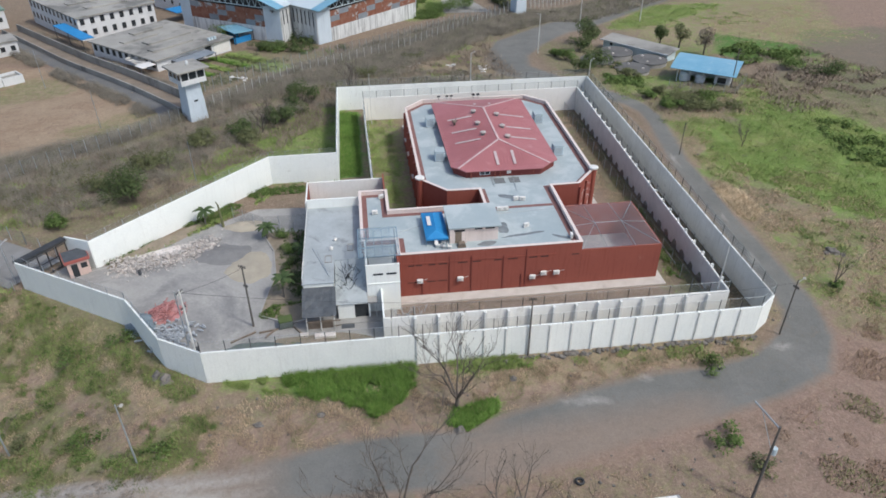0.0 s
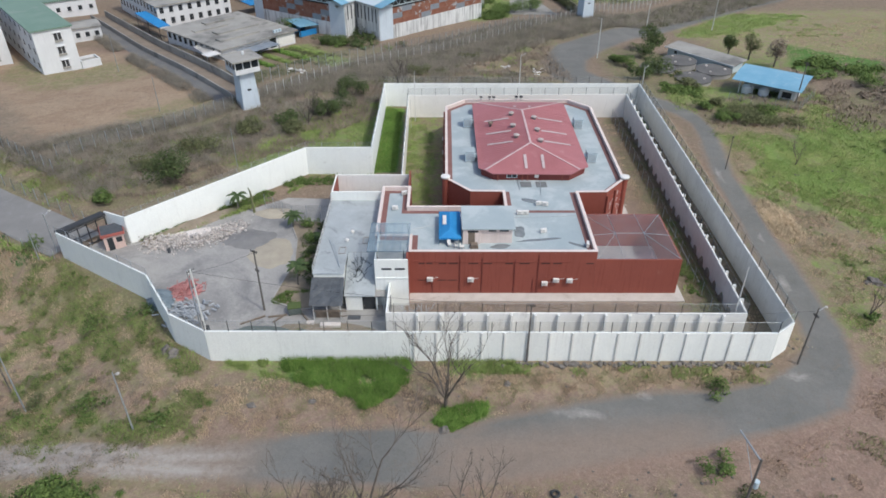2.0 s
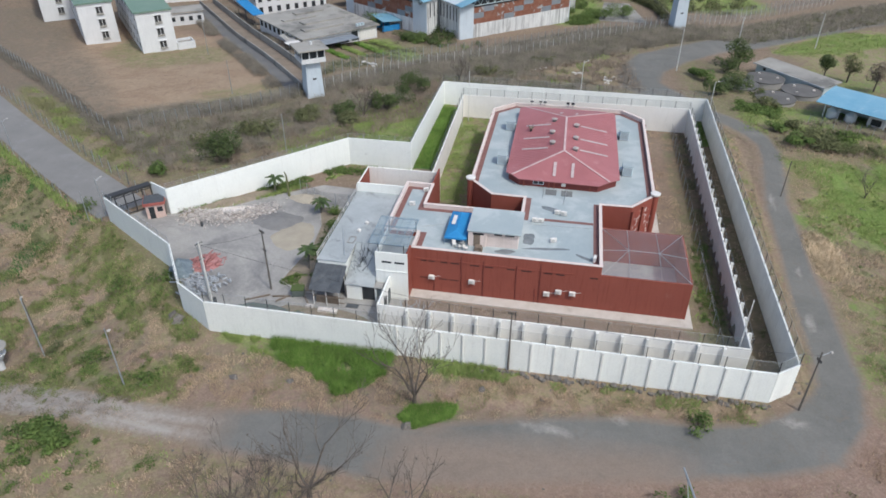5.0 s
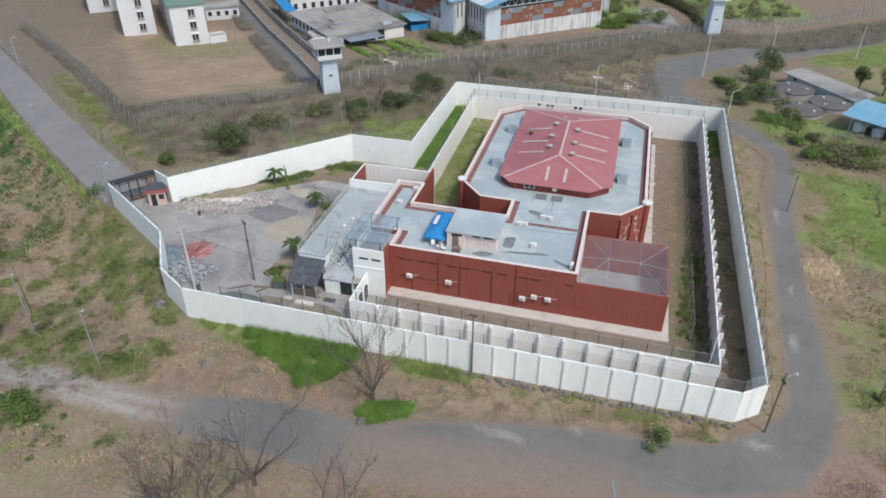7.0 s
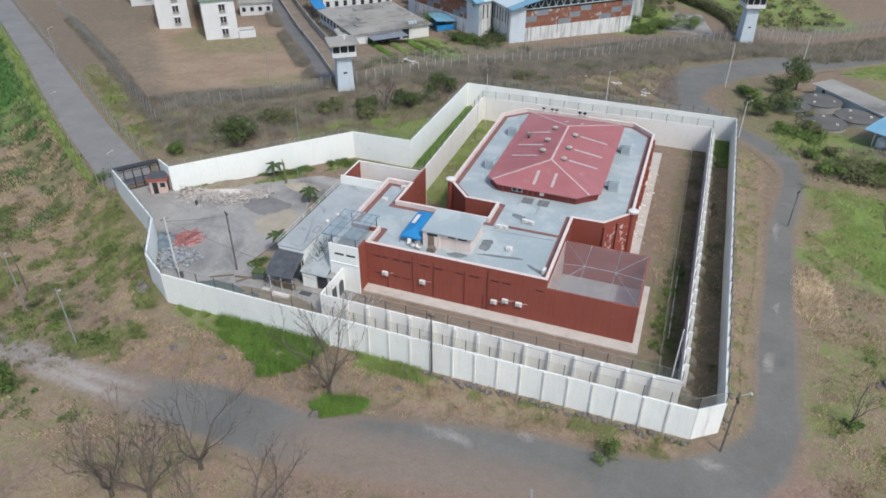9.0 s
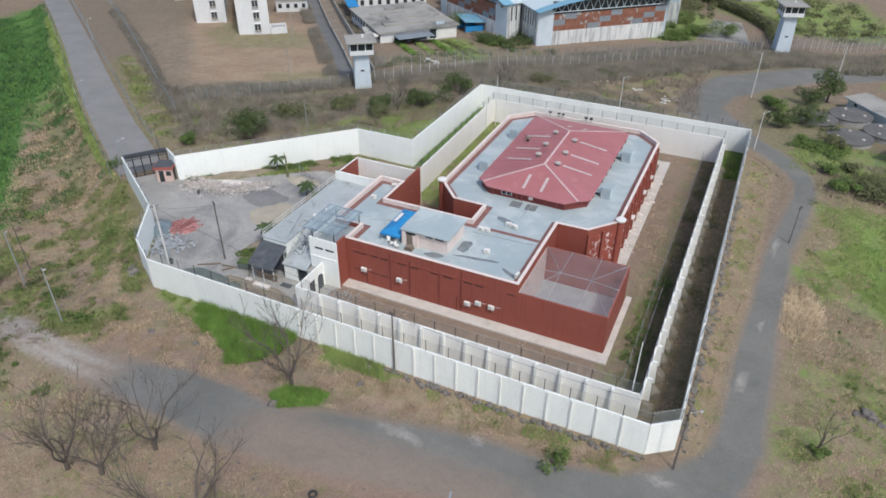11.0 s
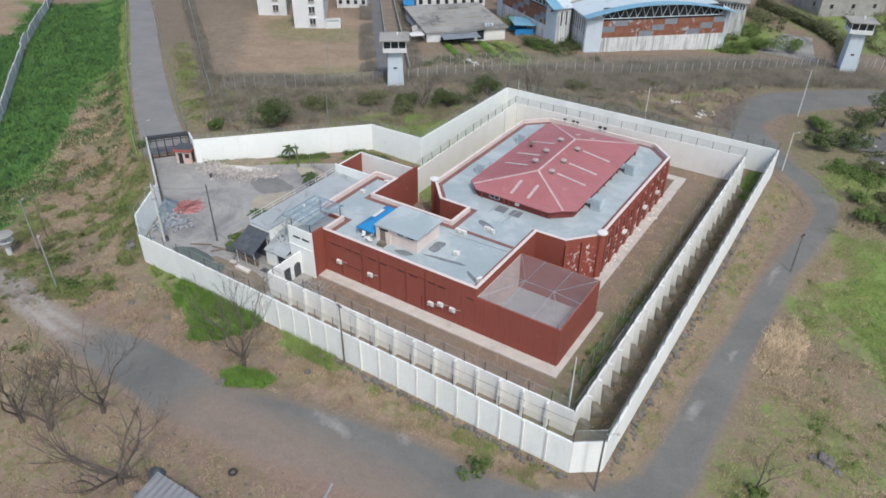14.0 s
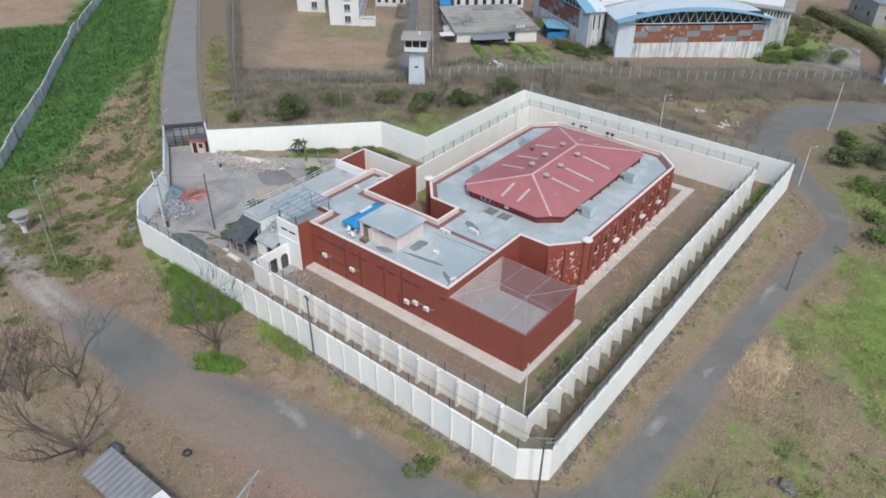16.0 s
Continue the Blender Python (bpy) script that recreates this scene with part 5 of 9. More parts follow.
for a, b in (((19.0, 88.0), (19.0, 91.5)), ((22.0, 86.5), (22.4, 91.4)), ((17.5, 80.2), (26.0, 80.6)), ((3.5, 77.0), (7.0, 78.4))):
    bm = bmesh.new()
    beam(bm, (*a, DECK + 0.06), (*b, DECK + 0.06), 0.04, sides=5)
    part("roof_pipe", bm, M["galv"], block)

# turrets at the shoulders of the hall
for x, y in ((8.1, 90.5), (34.9, 90.4)):
    t = thing("corner_turret", "red turret column with a round white cap", "turret", (x, y, 0), group="corner turrets")
    bm = bmesh.new()
    beam(bm, (0, 0, 0), (0, 0, 6.85), 0.5, sides=14)
    part("column", bm, M["red_wall"], t)
    bm = bmesh.new()
    beam(bm, (0, 0, 6.85), (0, 0, 7.0), 0.5, 0.7, sides=20)
    beam(bm, (0, 0, 7.0), (0, 0, 7.2), 0.7, 0.72, sides=20)
    beam(bm, (0, 0, 7.2), (0, 0, 7.28), 0.72, 0.5, sides=20)
    part("cap", bm, M["unit_white"], t, "round white cap")

# pilasters, flaking panels and narrow windows along the hall's long sides
for x, sgn in ((34.9, 1), (8.1, -1)):
    for k in range(10):
        y = 91.7 + k * 2.84
        for d, half, proud in ((0.0, 0.24, 0.34), (0.82, 0.13, 0.22)):
            if y + d > 118.2:
                continue
            xa, xb = (x + 0.002, x + proud) if sgn > 0 else (x - proud, x - 0.002)
            boxes("pilaster", M["red_wall"], block, (xa, y + d - half, 0, xb, y + d + half, 6.25 if half > 0.2 else 5.7))
        if y + 2.84 > 119:
            continue
        xa, xb = (x + 0.003, x + 0.035) if sgn > 0 else (x - 0.035, x - 0.003)
        boxes("flaking_panel", M["red_flaking"], block, (xa, y + 0.26, 0.3, xb, y + 0.67, 5.6), label="red paint flaking to white")
        boxes("flaking_panel", M["red_flaking"], block, (xa, y + 0.97, 0.3, xb, y + 2.58, 5.9), label="red paint flaking to white")
        xc, xd = (x + 0.036, x + 0.12) if sgn > 0 else (x - 0.12, x - 0.036)
        for z0 in (1.2, 3.7):
            boxes("narrow_window", M["dark_glass"], block, (xc, y + 1.5, z0, xd, y + 1.86, z0 + 1.3))
            boxes("sill", M["cream"], block, (xc, y + 1.34, z0 - 0.16, xd + 0.05 * sgn, y + 2.02, z0 - 0.02))
        if k in (2, 5, 7):
            boxes("hood", M["rubble_pale"], block, (xc, y + 1.1, 2.75, xd + 0.5 * sgn, y + 2.4, 2.95), label="broken pale concrete hood")
for (ax, ay), (bx, by) in (((31.5, 86.4), (34.9, 90.4)),):
    u = Vector((bx - ax, by - ay, 0)).normalized()
    nrm = Vector((u.y, -u.x, 0))
    for s0, s1, z0, z1 in ((0.35, 2.2, 0.3, 5.6), (2.9, 4.7, 0.3, 5.6)):
        bm = bmesh.new()
        p0, p1 = Vector((ax, ay, 0)) + u * s0, Vector((ax, ay, 0)) + u * s1
        prism(bm, [tuple((p + nrm * o)[:2]) for p, o in ((p0, 0.004), (p0, 0.035), (p1, 0.035), (p1, 0.004))][::-1], z0, z1)
        part("flaking_panel", bm, M["red_flaking"], block, "red paint flaking to white")
    for s in (0.15, 2.5, 5.0):
        bm = bmesh.new()
        p = Vector((ax, ay, 0)) + u * s
        prism(bm, [tuple((p + u * d + nrm * o)[:2]) for d, o in ((-0.2, 0.002), (0.2, 0.002), (0.2, 0.3), (-0.2, 0.3))], 0, 6.1)
        part("pilaster", bm, M["red_wall"], block)
# heap of fallen render along the path on the east side
bm = bmesh.new()
for k in range(90):
    y = random.uniform(93, 118)
    lump(bm, (35.1 + abs(random.gauss(0, 0.7)), y, 0.22), random.uniform(0.06, 0.24), 0.3, 0.6, 1)
solid("debris", bm, M["rubble_pale"], "scattered pale debris along the foot of the red wall", "debris", kind="stuff")

# lamps on short poles behind the hall
for k, x in enumerate((14.8, 16.4, 17.2, 21.4, 22.3)):
    f = thing("floodlight", "dark floodlight on the parapet of the hall", "lamp", (x, 121.9, PAR), group="parapet floodlights")
    bm = bmesh.new()
    beam(bm, (0, 0, 0), (0, 0, 0.55), 0.04, sides=5)
    part("stem", bm, M["steel_dark"], f)
    boxes("head", M["steel_dark"], f, (-0.28, -0.2, 0.5, 0.28, 0.15, 0.85 if k > 2 else 0.72), bevel=0.03)

# ---- low wing, its little court and the sheds before it ----
wing = thing("low_wing", "low white wing with a grey stained flat roof", "building")
WZ = 4.95
WING = [(-8.5, 68.75), (-4.8, 68.75), (-4.8, 73.6), (-1.12, 73.6), (-1.12, 87.3), (-8.5, 87.3)]
bm = bmesh.new()
ring(bm, WING, 0, 0.2, 0, WZ - 0.1)
part("wall", bm, M["white_wall"], wing)
bm = bmesh.new()
prism(bm, inset(WING, -0.12), WZ - 0.098, WZ)
part("roof_deck", bm, M["deck_wing"], wing, "grey stained flat roof")
bm = bmesh.new()
box(bm, -8.62, 87.1, WZ + 0.002, -1.14, 87.32, 6.35)
part("end_wall", bm, M["white_wall"], wing, "white end wall above the roof")
bm = bmesh.new()
for k in range(9):
    y = 68.9 + k * 2.25
    beam(bm, (-8.55, y, WZ), (-8.55, y, WZ + 0.85), 0.04, sides=5)
for h in (0.45, 0.85):
    beam(bm, (-8.55, 68.8, WZ + h), (-8.55, 87.0, WZ + h), 0.035, sides=5)
part("railing", bm, M["pole_white"], wing)
bm = bmesh.new()
slab(bm, [(-4.67, 67.25, 2.5), (-0.78, 67.25, 2.5), (-0.78, 73.47, 4.9), (-4.67, 73.47, 4.9)], 0.12)
part("sloped_roof", bm, M["deck_wing"], wing, "sloping grey stained roof")
bm = bmesh.new()
bm.faces.new([bm.verts.new(c) for c in ((-8.57, 68.8, WZ), (-8.57, 87, WZ), (-8.57, 87, WZ + 0.75), (-8.57, 68.8, WZ + 0.75))])
part("railing_net", bm, M["chain_far"], wing)
for x, y in ((-4.6, 78.2), (-5.1, 76.1)):
    bm = bmesh.new()
    beam(bm, (x, y, WZ), (x, y, WZ + 0.25), 0.18, sides=12)
    beam(bm, (x, y, WZ + 0.25), (x, y, WZ + 0.42), 0.3, 0.12, sides=12)
    part("roof_vent", bm, M["unit_white"], wing)
bm = bmesh.new()
beam(bm, (-7.5, 76.4, WZ + 0.04), (-5.4, 70.2, WZ + 0.04), 0.06, sides=5)
beam(bm, (-6.9, 75.8, WZ + 0.04), (-5.3, 70.0, WZ + 0.04), 0.04, sides=5)
part("loose_pipe", bm, M["galv"], wing)
for x0, y0, x1, y1 in ((-5.9, 73.0, -5.0, 74.6), (-3.0, 75.4, -2.2, 77.0)):
    box_bm = bmesh.new()
    ring(box_bm, [(x0, y0), (x1, y0), (x1, y1), (x0, y1)], 0, 0.1, WZ + 0.002, WZ + 0.1)
    part("hatch_kerb", box_bm, M["concrete"], wing)
bm = bmesh.new()
for k in range(60):
    x, y = random.gauss(-3.2, 0.8), random.gauss(70.8, 1.0)
    a = random.uniform(0, 6.28)
    zr = 2.5 + (y - 67.25) * 0.386
    beam(bm, (x, y, zr - 0.01), (x + math.cos(a) * 0.5, y + math.sin(a) * 0.5, zr + random.uniform(0.3, 0.9)), 0.025, sides=4)
solid("scrap_heap", bm, M["steel_dark"], "tangle of dark scrap bars on the low roof", "scrap", kind="stuff")

# small walled court behind the wing
yard2 = thing("rear_court", "small walled court behind the low wing", "court")
bm = bmesh.new()
box(bm, -8.85, 93.6, 0, 2.8, 93.82, 5.75)
box(bm, -8.85, 87.33, 0, -8.62, 93.598, 5.75)
part("wall", bm, M["inner_white"], yard2, "off-white wall")
boxes("side_wall", M["red_wall"], yard2, (2.58, 88.12, 0, 2.8, 93.598, 6.5), label="red painted side wall")
boxes("inner_face", M["red_wall"], yard2, (-8.618, 87.34, 0, -8.58, 93.59, 5.7), label="red painted inner face")

# entrance shed under a dark tarpaulin, doors and clutter
shed = thing("entrance_shed", "makeshift entrance shed under a sagging dark tarpaulin", "shed")
for x, y, h in ((-8.3, 65.5, 2.72), (-4.95, 65.6, 2.66), (-6.6, 65.5, 2.7), (-8.35, 68.3, 4.1), (-5.0, 68.3, 4.1)):
    bm = bmesh.new()
    beam(bm, (x, y, 0), (x, y, h), 0.07, sides=5)
    part("post", bm, M["pole_white"], shed)
bm = bmesh.new()
nx2 = 11
grid = [[bm.verts.new((-8.7 + i * 0.41, 65.2 + j * 0.43, 2.68 + 0.215 * j + 0.16 * noise.noise(Vector((i * 0.6, j * 0.6, 3))) - 0.22 * math.sin(math.pi * i / 10) * math.sin(math.pi * j / 8) - (0.18 if j == 0 else 0))) for i in range(nx2)] for j in range(9)]
for j in range(8):
    for i in range(nx2 - 1):
        bm.faces.new((grid[j][i], grid[j][i + 1], grid[j + 1][i + 1], grid[j + 1][i]))
tp = part("tarpaulin", bm, M["tarp_dark"], shed, "sagging dark grey tarpaulin")
tp.modifiers.new("thick", "SOLIDIFY").thickness = 0.03
boxes("back_sheet", M["tarp_dark"], shed, (-8.5, 68.5, 0.1, -4.85, 68.56, 3.3), label="dark sheet behind the counter")
boxes("counter", M["old_wood"], shed, (-8.2, 66.0, 0.06, -5.2, 66.5, 0.95))
boxes("barrier", M["old_wood"], shed, (-8.3, 65.42, 1.5, -4.2, 65.5, 1.62))
boxes("barrier", M["old_wood"], shed, (-5.0, 65.42, 0.7, -4.2, 65.5, 0.8))
for x0, y0, x1, y1, z1 in ((-7.4, 64.0, -4.9, 64.7, 0.45), (-9.2, 64.6, -8.2, 65.2, 0.3)):
    bm = bmesh.new()
    box(bm, x0, y0, 0.05, x1, y1, z1)
    solid("concrete_bench", bm, M["rubble_pale"], "pale low concrete bench before the shed", "bench", bevel=0.03)
skip = thing("waste_container", "dark green metal waste container standing on the yard", "container", (-11.0, 67.0, 0.06, 0, 0, 12))
boxes("body", M["tarp_green"], skip, (-0.8, -0.6, 0.12, 0.8, 0.6, 1.05), bevel=0.04)
boxes("lid", M["leaf_dark"], skip, (-0.85, -0.65, 1.052, 0.85, 0.65, 1.2), bevel=0.03)
for a_, b_ in ((-0.7, -0.5), (0.7, -0.5), (0.7, 0.5), (-0.7, 0.5)):
    boxes("foot", M["steel_dark"], skip, (a_ - 0.06, b_ - 0.06, 0.0, a_ + 0.06, b_ + 0.06, 0.118))
for x0, y0, x1, y1 in ((-10.0, 66.6, -8.6, 64.6), (-14.2, 66.0, -11.9, 66.4), (-17.4, 64.6, -14.6, 66.2), (-13.4, 65.0, -12.2, 66.4)):
    bm = bmesh.new()
    beam(bm, (x0, y0, 0.16), (x1, y1, 0.2), 0.12, sides=4)
    solid("timber_beam", bm, M["old_wood"], "weathered timber beam lying on the yard", "timber")

porch = thing("porch", "low white porch with a dark doorway beside the shed", "porch")
bm = bmesh.new()
box(bm, -0.775, 67.25, 2.36, 0.4, 68.5, 2.5)
part("roof", bm, M["concrete"], porch, "grey concrete porch slab")
boxes("wall", M["white_wall"], porch, (-4.5, 67.4, 0, -2.45, 67.6, 2.36))
boxes("wall", M["white_wall"], porch, (-0.72, 67.4, 0, -0.5, 67.6, 2.35))
boxes("post", M["pole_white"], porch, (0.2, 67.3, 0, 0.32, 67.42, 2.35))
boxes("doorway", M["dark_glass"], porch, (-2.44, 67.7, 0.05, -0.73, 67.76, 2.35))
boxes("step", M["concrete"], porch, (-4.6, 66.4, 0.0, 0.6, 67.38, 0.16))
boxes("mat", M["tarp_dark"], porch, (-4.2, 65.6, 0.06, -2.6, 66.38, 0.1), label="dark rubber mat")

link = thing("link_wall", "white wall with a door and an arched opening", "wall")
bm = bmesh.new()
box(bm, 0.93, 62.802, 0, 1.13, 68.54, 3.6)
part("wall", bm, M["white_wall"], link)
boxes("front_panel", M["inner_white"], link, (0.93, 62.6, 0, 1.795, 62.8, 3.56))
boxes("door", M["steel_dark"], link, (1.132, 65.2, 0.1, 1.17, 66.3, 2.3), label="dark grey steel door")
bm = bmesh.new()
arch = [(67.0, 0.1), (68.2, 0.1), (68.2, 1.7)] + [(67.6 + 0.6 * math.cos(w), 1.7 + 0.6 * math.sin(w)) for w in np.linspace(0.15, math.pi - 0.15, 8)] + [(67.0, 1.7)]
fr = [bm.verts.new((1.17, y, z)) for y, z in arch]
bk = [bm.verts.new((1.132, y, z)) for y, z in arch]
bm.faces.new(fr)
for i in range(len(arch)):
    j = (i + 1) % len(arch)
    bm.faces.new((fr[i], bk[i], bk[j], fr[j]))
part("arch", bm, M["tarp_dark"], link, "dark arched doorway")
# scrap and rolls of wire in the strip before the red wall
bm = bmesh.new()
for k in range(70):
    x, y = random.uniform(2.5, 6.5), random.uniform(64.0, 67.6)
    a = random.uniform(0, 6.28)
    beam(bm, (x, y, 0.1), (x + math.cos(a) * 0.9, y + math.sin(a) * 0.9, random.uniform(0.1, 0.7)), 0.04, sides=4)
solid("scrap_pile", bm, M["rubble_grey"], "pile of grey scrap metal behind the inner wall", "scrap", kind="stuff")

# ---- yard ----
M["sand"] = surf("sand", (0.42, 0.375, 0.295), (0.36, 0.32, 0.255), 0.6, bump=0.4)
M["gravel"] = surf("gravel", (0.235, 0.23, 0.222), (0.19, 0.186, 0.18), 0.5, bump=0.6)
M["bed_soil"] = surf("bed_soil", (0.30, 0.245, 0.185), (0.22, 0.185, 0.135), 0.5, stain=(0.11, 0.13, 0.05), stain_scale=0.45, stain_at=0.56, bump=0.6)


def heap(name, c, rx, ry, h, material, label, category, turn=0.0, seed=1.0):
    bm = bmesh.new()
    rings, seg = 7, 26
    rows_ = []
    for i in range(rings):
        f = i / (rings - 1)
        row = []
        for k in range(seg):
            w = 2 * math.pi * k / seg
            px, py = math.cos(w) * f, math.sin(w) * f
            j = 1 + 0.3 * noise.noise(Vector((px * 2 + seed, py * 2, seed)))
            q = Matrix.Rotation(radians(turn), 2) @ Vector((px * rx * j, py * ry * j))
            z = h * (1 - f * f) ** 1.2 * (0.75 + 0.5 * noise.noise(Vector((px * 3, py * 3 + seed, 5)))) - (0.05 if i == rings - 1 else 0)
            row.append(bm.verts.new((c[0] + q.x, c[1] + q.y, c[2] + z)))
        rows_.append(row)
    for i in range(rings - 1):
        for k in range(seg):
            bm.faces.new((rows_[i][k], rows_[i + 1][k], rows_[i + 1][(k + 1) % seg], rows_[i][(k + 1) % seg]) if i else (rows_[0][0], rows_[1][k], rows_[1][(k + 1) % seg]))
    bmesh.ops.remove_doubles(bm, verts=bm.verts, dist=0.001)
    ob = solid(name, bm, material, label, category)
    for p in ob.data.polygons:
        p.use_smooth = True
    return ob


heap("sand", (-16.8, 80.5, 0.06), 3.4, 4.0, 0.3, M["sand"], "low spread heap of pale yellow sand in the yard", "sand")
heap("gravel_mound", (-21.0, 84.2, 0.06), 4.4, 2.8, 0.55, M["gravel"], "low grey gravel heap on the yard", "gravel", seed=3)
heap("earth_heap", (-18.5, 91.5, 0.06), 3.4, 1.6, 0.7, M["sand"], "brown earth heap by the yard's far end", "earth", seed=5)

bm = bmesh.new()
for k in range(2000):
    t = random.random()
    x = -35.5 + 12.5 * t + random.gauss(0, 0.9)
    y = 83.6 + 3.6 * t + random.gauss(0, 1.3) - 1.6 * math.sin(t * 3.1)
    d = abs(y - (83.6 + 3.6 * t - 1.6 * math.sin(t * 3.1)))
    lump(bm, (x, y, 0.1 + max(0, 0.75 - 0.28 * d) * random.random()), random.choice((0.07, 0.1, 0.14, 0.2)) * random.uniform(0.7, 1.2), 0.35, 0.7, 1)
solid("rubble", bm, M["rubble_pale"], "long bank of pale broken concrete rubble along the wall", "rubble", kind="stuff")
heap("rubble_bank", (-29.3, 84.9, 0.06), 7.2, 2.2, 0.55, M["rubble_pale"], "pale bank of crushed rubble under the blocks", "rubble", turn=16, seed=8)
heap("weed_bank", (-29.8, 88.6, 0.0), 9.5, 1.3, 0.9, M["bed_soil"], "brown earth bank with weeds along the white wall", "earth", turn=42, seed=11)

bm = bmesh.new()
for k in range(150):
    x, y = -26.4 + random.gauss(0, 0.85), 71.5 + random.gauss(0, 0.9)
    d = math.hypot(x + 26.4, y - 71.5)
    z = max(0.12, 1.1 - 0.42 * d) * random.uniform(0.5, 1)
    a = random.gauss(0.9, 0.8)
    L = random.uniform(0.35, 0.8)
    beam(bm, (x - math.cos(a) * L, y - math.sin(a) * L, max(z, 0.1)), (x + math.cos(a) * L, y + math.sin(a) * L, max(0.1, z + random.uniform(-0.4, 0.4))), random.uniform(0.05, 0.1), sides=4)
solid("scrap_bars", bm, M["scrap_red"], "heap of tangled reddish scrap bars on the yard", "scrap", kind="stuff")
heap("scrap_mound", (-26.4, 71.5, 0.06), 2.3, 2.3, 0.6, M["scrap_red"], "reddish mound beneath the scrap bars", "scrap", seed=14)
bm = bmesh.new()
for k in range(170):
    x, y = -24.6 + random.gauss(0, 1.6), 66.6 + random.gauss(0, 1.3)
    a = random.gauss(-0.4, 0.5)
    L = random.uniform(0.2, 0.5)
    z = random.uniform(0.1, 0.5)
    beam(bm, (x - math.cos(a) * L, y - math.sin(a) * L, z), (x + math.cos(a) * L, y + math.sin(a) * L, z + random.uniform(-0.05, 0.2)), random.uniform(0.08, 0.16), sides=5)
solid("scrap_blocks", bm, M["rubble_grey"], "heap of grey pipes and blocks in the yard corner", "scrap", kind="stuff")
heap("earth_spread", (-7.0, 62.6, 0.05), 8.5, 2.6, 0.10, M["bed_soil"], "trodden brown earth spread before the entrance", "earth", seed=29)
heap("tarp_heap", (-29.0, 69.6, 0.06), 1.9, 2.4, 1.5, M["tarp_blue"], "heap covered with a grey-blue tarpaulin beside the wall", "tarpaulin", turn=30, seed=20)
heap("tarp_flat", (-14.6, 62.9, 0.06), 4.4, 1.7, 0.25, M["tarp_green"], "flat grey-green tarpaulin lying by the wall", "tarpaulin", seed=23)
heap("bush_heap", (-9.6, 62.4, 0.06), 1.6, 1.2, 1.1, M["tarp_green"], "dark green covered heap by the wall", "tarpaulin", seed=26)
bm = bmesh.new()
for k in range(26):
    x, y = random.uniform(-13, -4), random.uniform(59.4, 63.2)
    a = random.uniform(-0.5, 0.6)
    L = random.uniform(0.5, 1.6)
    slab(bm, [(x - L * math.cos(a), y - L * math.sin(a), 0.16), (x + L * math.cos(a), y + L * math.sin(a), 0.2), (x + L * math.cos(a) - 0.15, y + L * math.sin(a) + 0.25, 0.2), (x - L * math.cos(a) - 0.15, y - L * math.sin(a) + 0.25, 0.16)], 0.06)
solid("boards", bm, M["old_wood"], "scattered weathered boards by the entrance", "boards", kind="stuff")
for i, (x, y, s) in enumerate(((-21.0, 63.4, 0.8), (-31.5, 80.6, 0.7))):
    b = thing("barrel", "dark plastic barrel standing in the yard", "barrel", (x, y, 0.06), group="yard barrels")
    bm = bmesh.new()
    beam(bm, (0, 0, 0), (0, 0, 0.9 * s), 0.33 * s, sides=14)
    drum = part("drum", bm, M["tarp_dark"], b)
    bm = bmesh.new()
    beam(bm, (0, 0, 0.9 * s), (0, 0, 0.95 * s), 0.35 * s, sides=14)
    part("rim", bm, M["steel_dark"], drum)

# planted bed with a kerb beside the wing
BED = [(-14.6, 69.3), (-11.0, 67.4), (-8.75, 67.6), (-8.75, 88.8), (-16.0, 89.4), (-13.9, 84.0), (-13.2, 78.0), (-13.9, 74.0)]
bm = bmesh.new()
ring(bm, BED, 0, 0.22, 0.06, 0.24)
solid("kerb", bm, M["concrete"], "pale concrete kerb round the planted bed", "kerb", kind="structure")
bm = bmesh.new()
prism(bm, inset(BED, 0.222), 0.0, 0.19)
solid("planting_bed", bm, M["bed_soil"], "planted bed of weedy dark soil", "garden bed", kind="structure")

# gate and guard booth
gate = thing("gate", "black steel double gate with a dark overhead beam", "gate")
gl, gr = Vector((-46.0, 79.5, 0)), Vector((-41.8, 85.0, 0))
gu = (gr - gl).normalized()
glen = (gr - gl).length
for k in range(6):
    bm = bmesh.new()
    p = gl + gu * (glen * k / 5)
    beam(bm, p, p + Vector((0, 0, 3.7)), 0.09, sides=4)
    part("upright", bm, M["steel_dark"], gate)
for h in (0.2, 1.9, 3.3):
    bm = bmesh.new()
    beam(bm, gl + Vector((0, 0, h)), gr + Vector((0, 0, h)), 0.07, sides=4)
    part("rail", bm, M["steel_dark"], gate)
bm = bmesh.new()
gn = Vector((gu.y, -gu.x, 0))
slab(bm, [tuple(p + Vector((0, 0, 4.15))) for p in (gl - gn * 0.6, gr - gn * 0.6, gr + gn * 0.6, gl + gn * 0.6)], 0.35)
part("beam", bm, M["steel_dark"], gate, "dark overhead beam")
booth = thing("guard_booth", "small pink guard booth with a red-edged dark roof", "booth", (-40.0, 82.6, 0.06, 0, 0, 28))
bm = bmesh.new()
ring(bm, [(-1.35, -1.25), (1.35, -1.25), (1.35, 1.25), (-1.35, 1.25)], 0, 0.15, 0, 2.3)
part("wall", bm, M["booth_wall"], booth)
booth_roof = boxes("roof", M["booth_red"], booth, (-1.6, -1.5, 2.302, 1.6, 1.5, 2.75), label="red-edged roof slab")
boxes("roof_cover", M["tarp_dark"], booth_roof, (-1.5, -1.4, 2.752, 1.5, 1.4, 2.79))
boxes("door", M["dark_glass"], booth, (-0.9, -1.28, 0.0, -0.1, -1.252, 2.0))
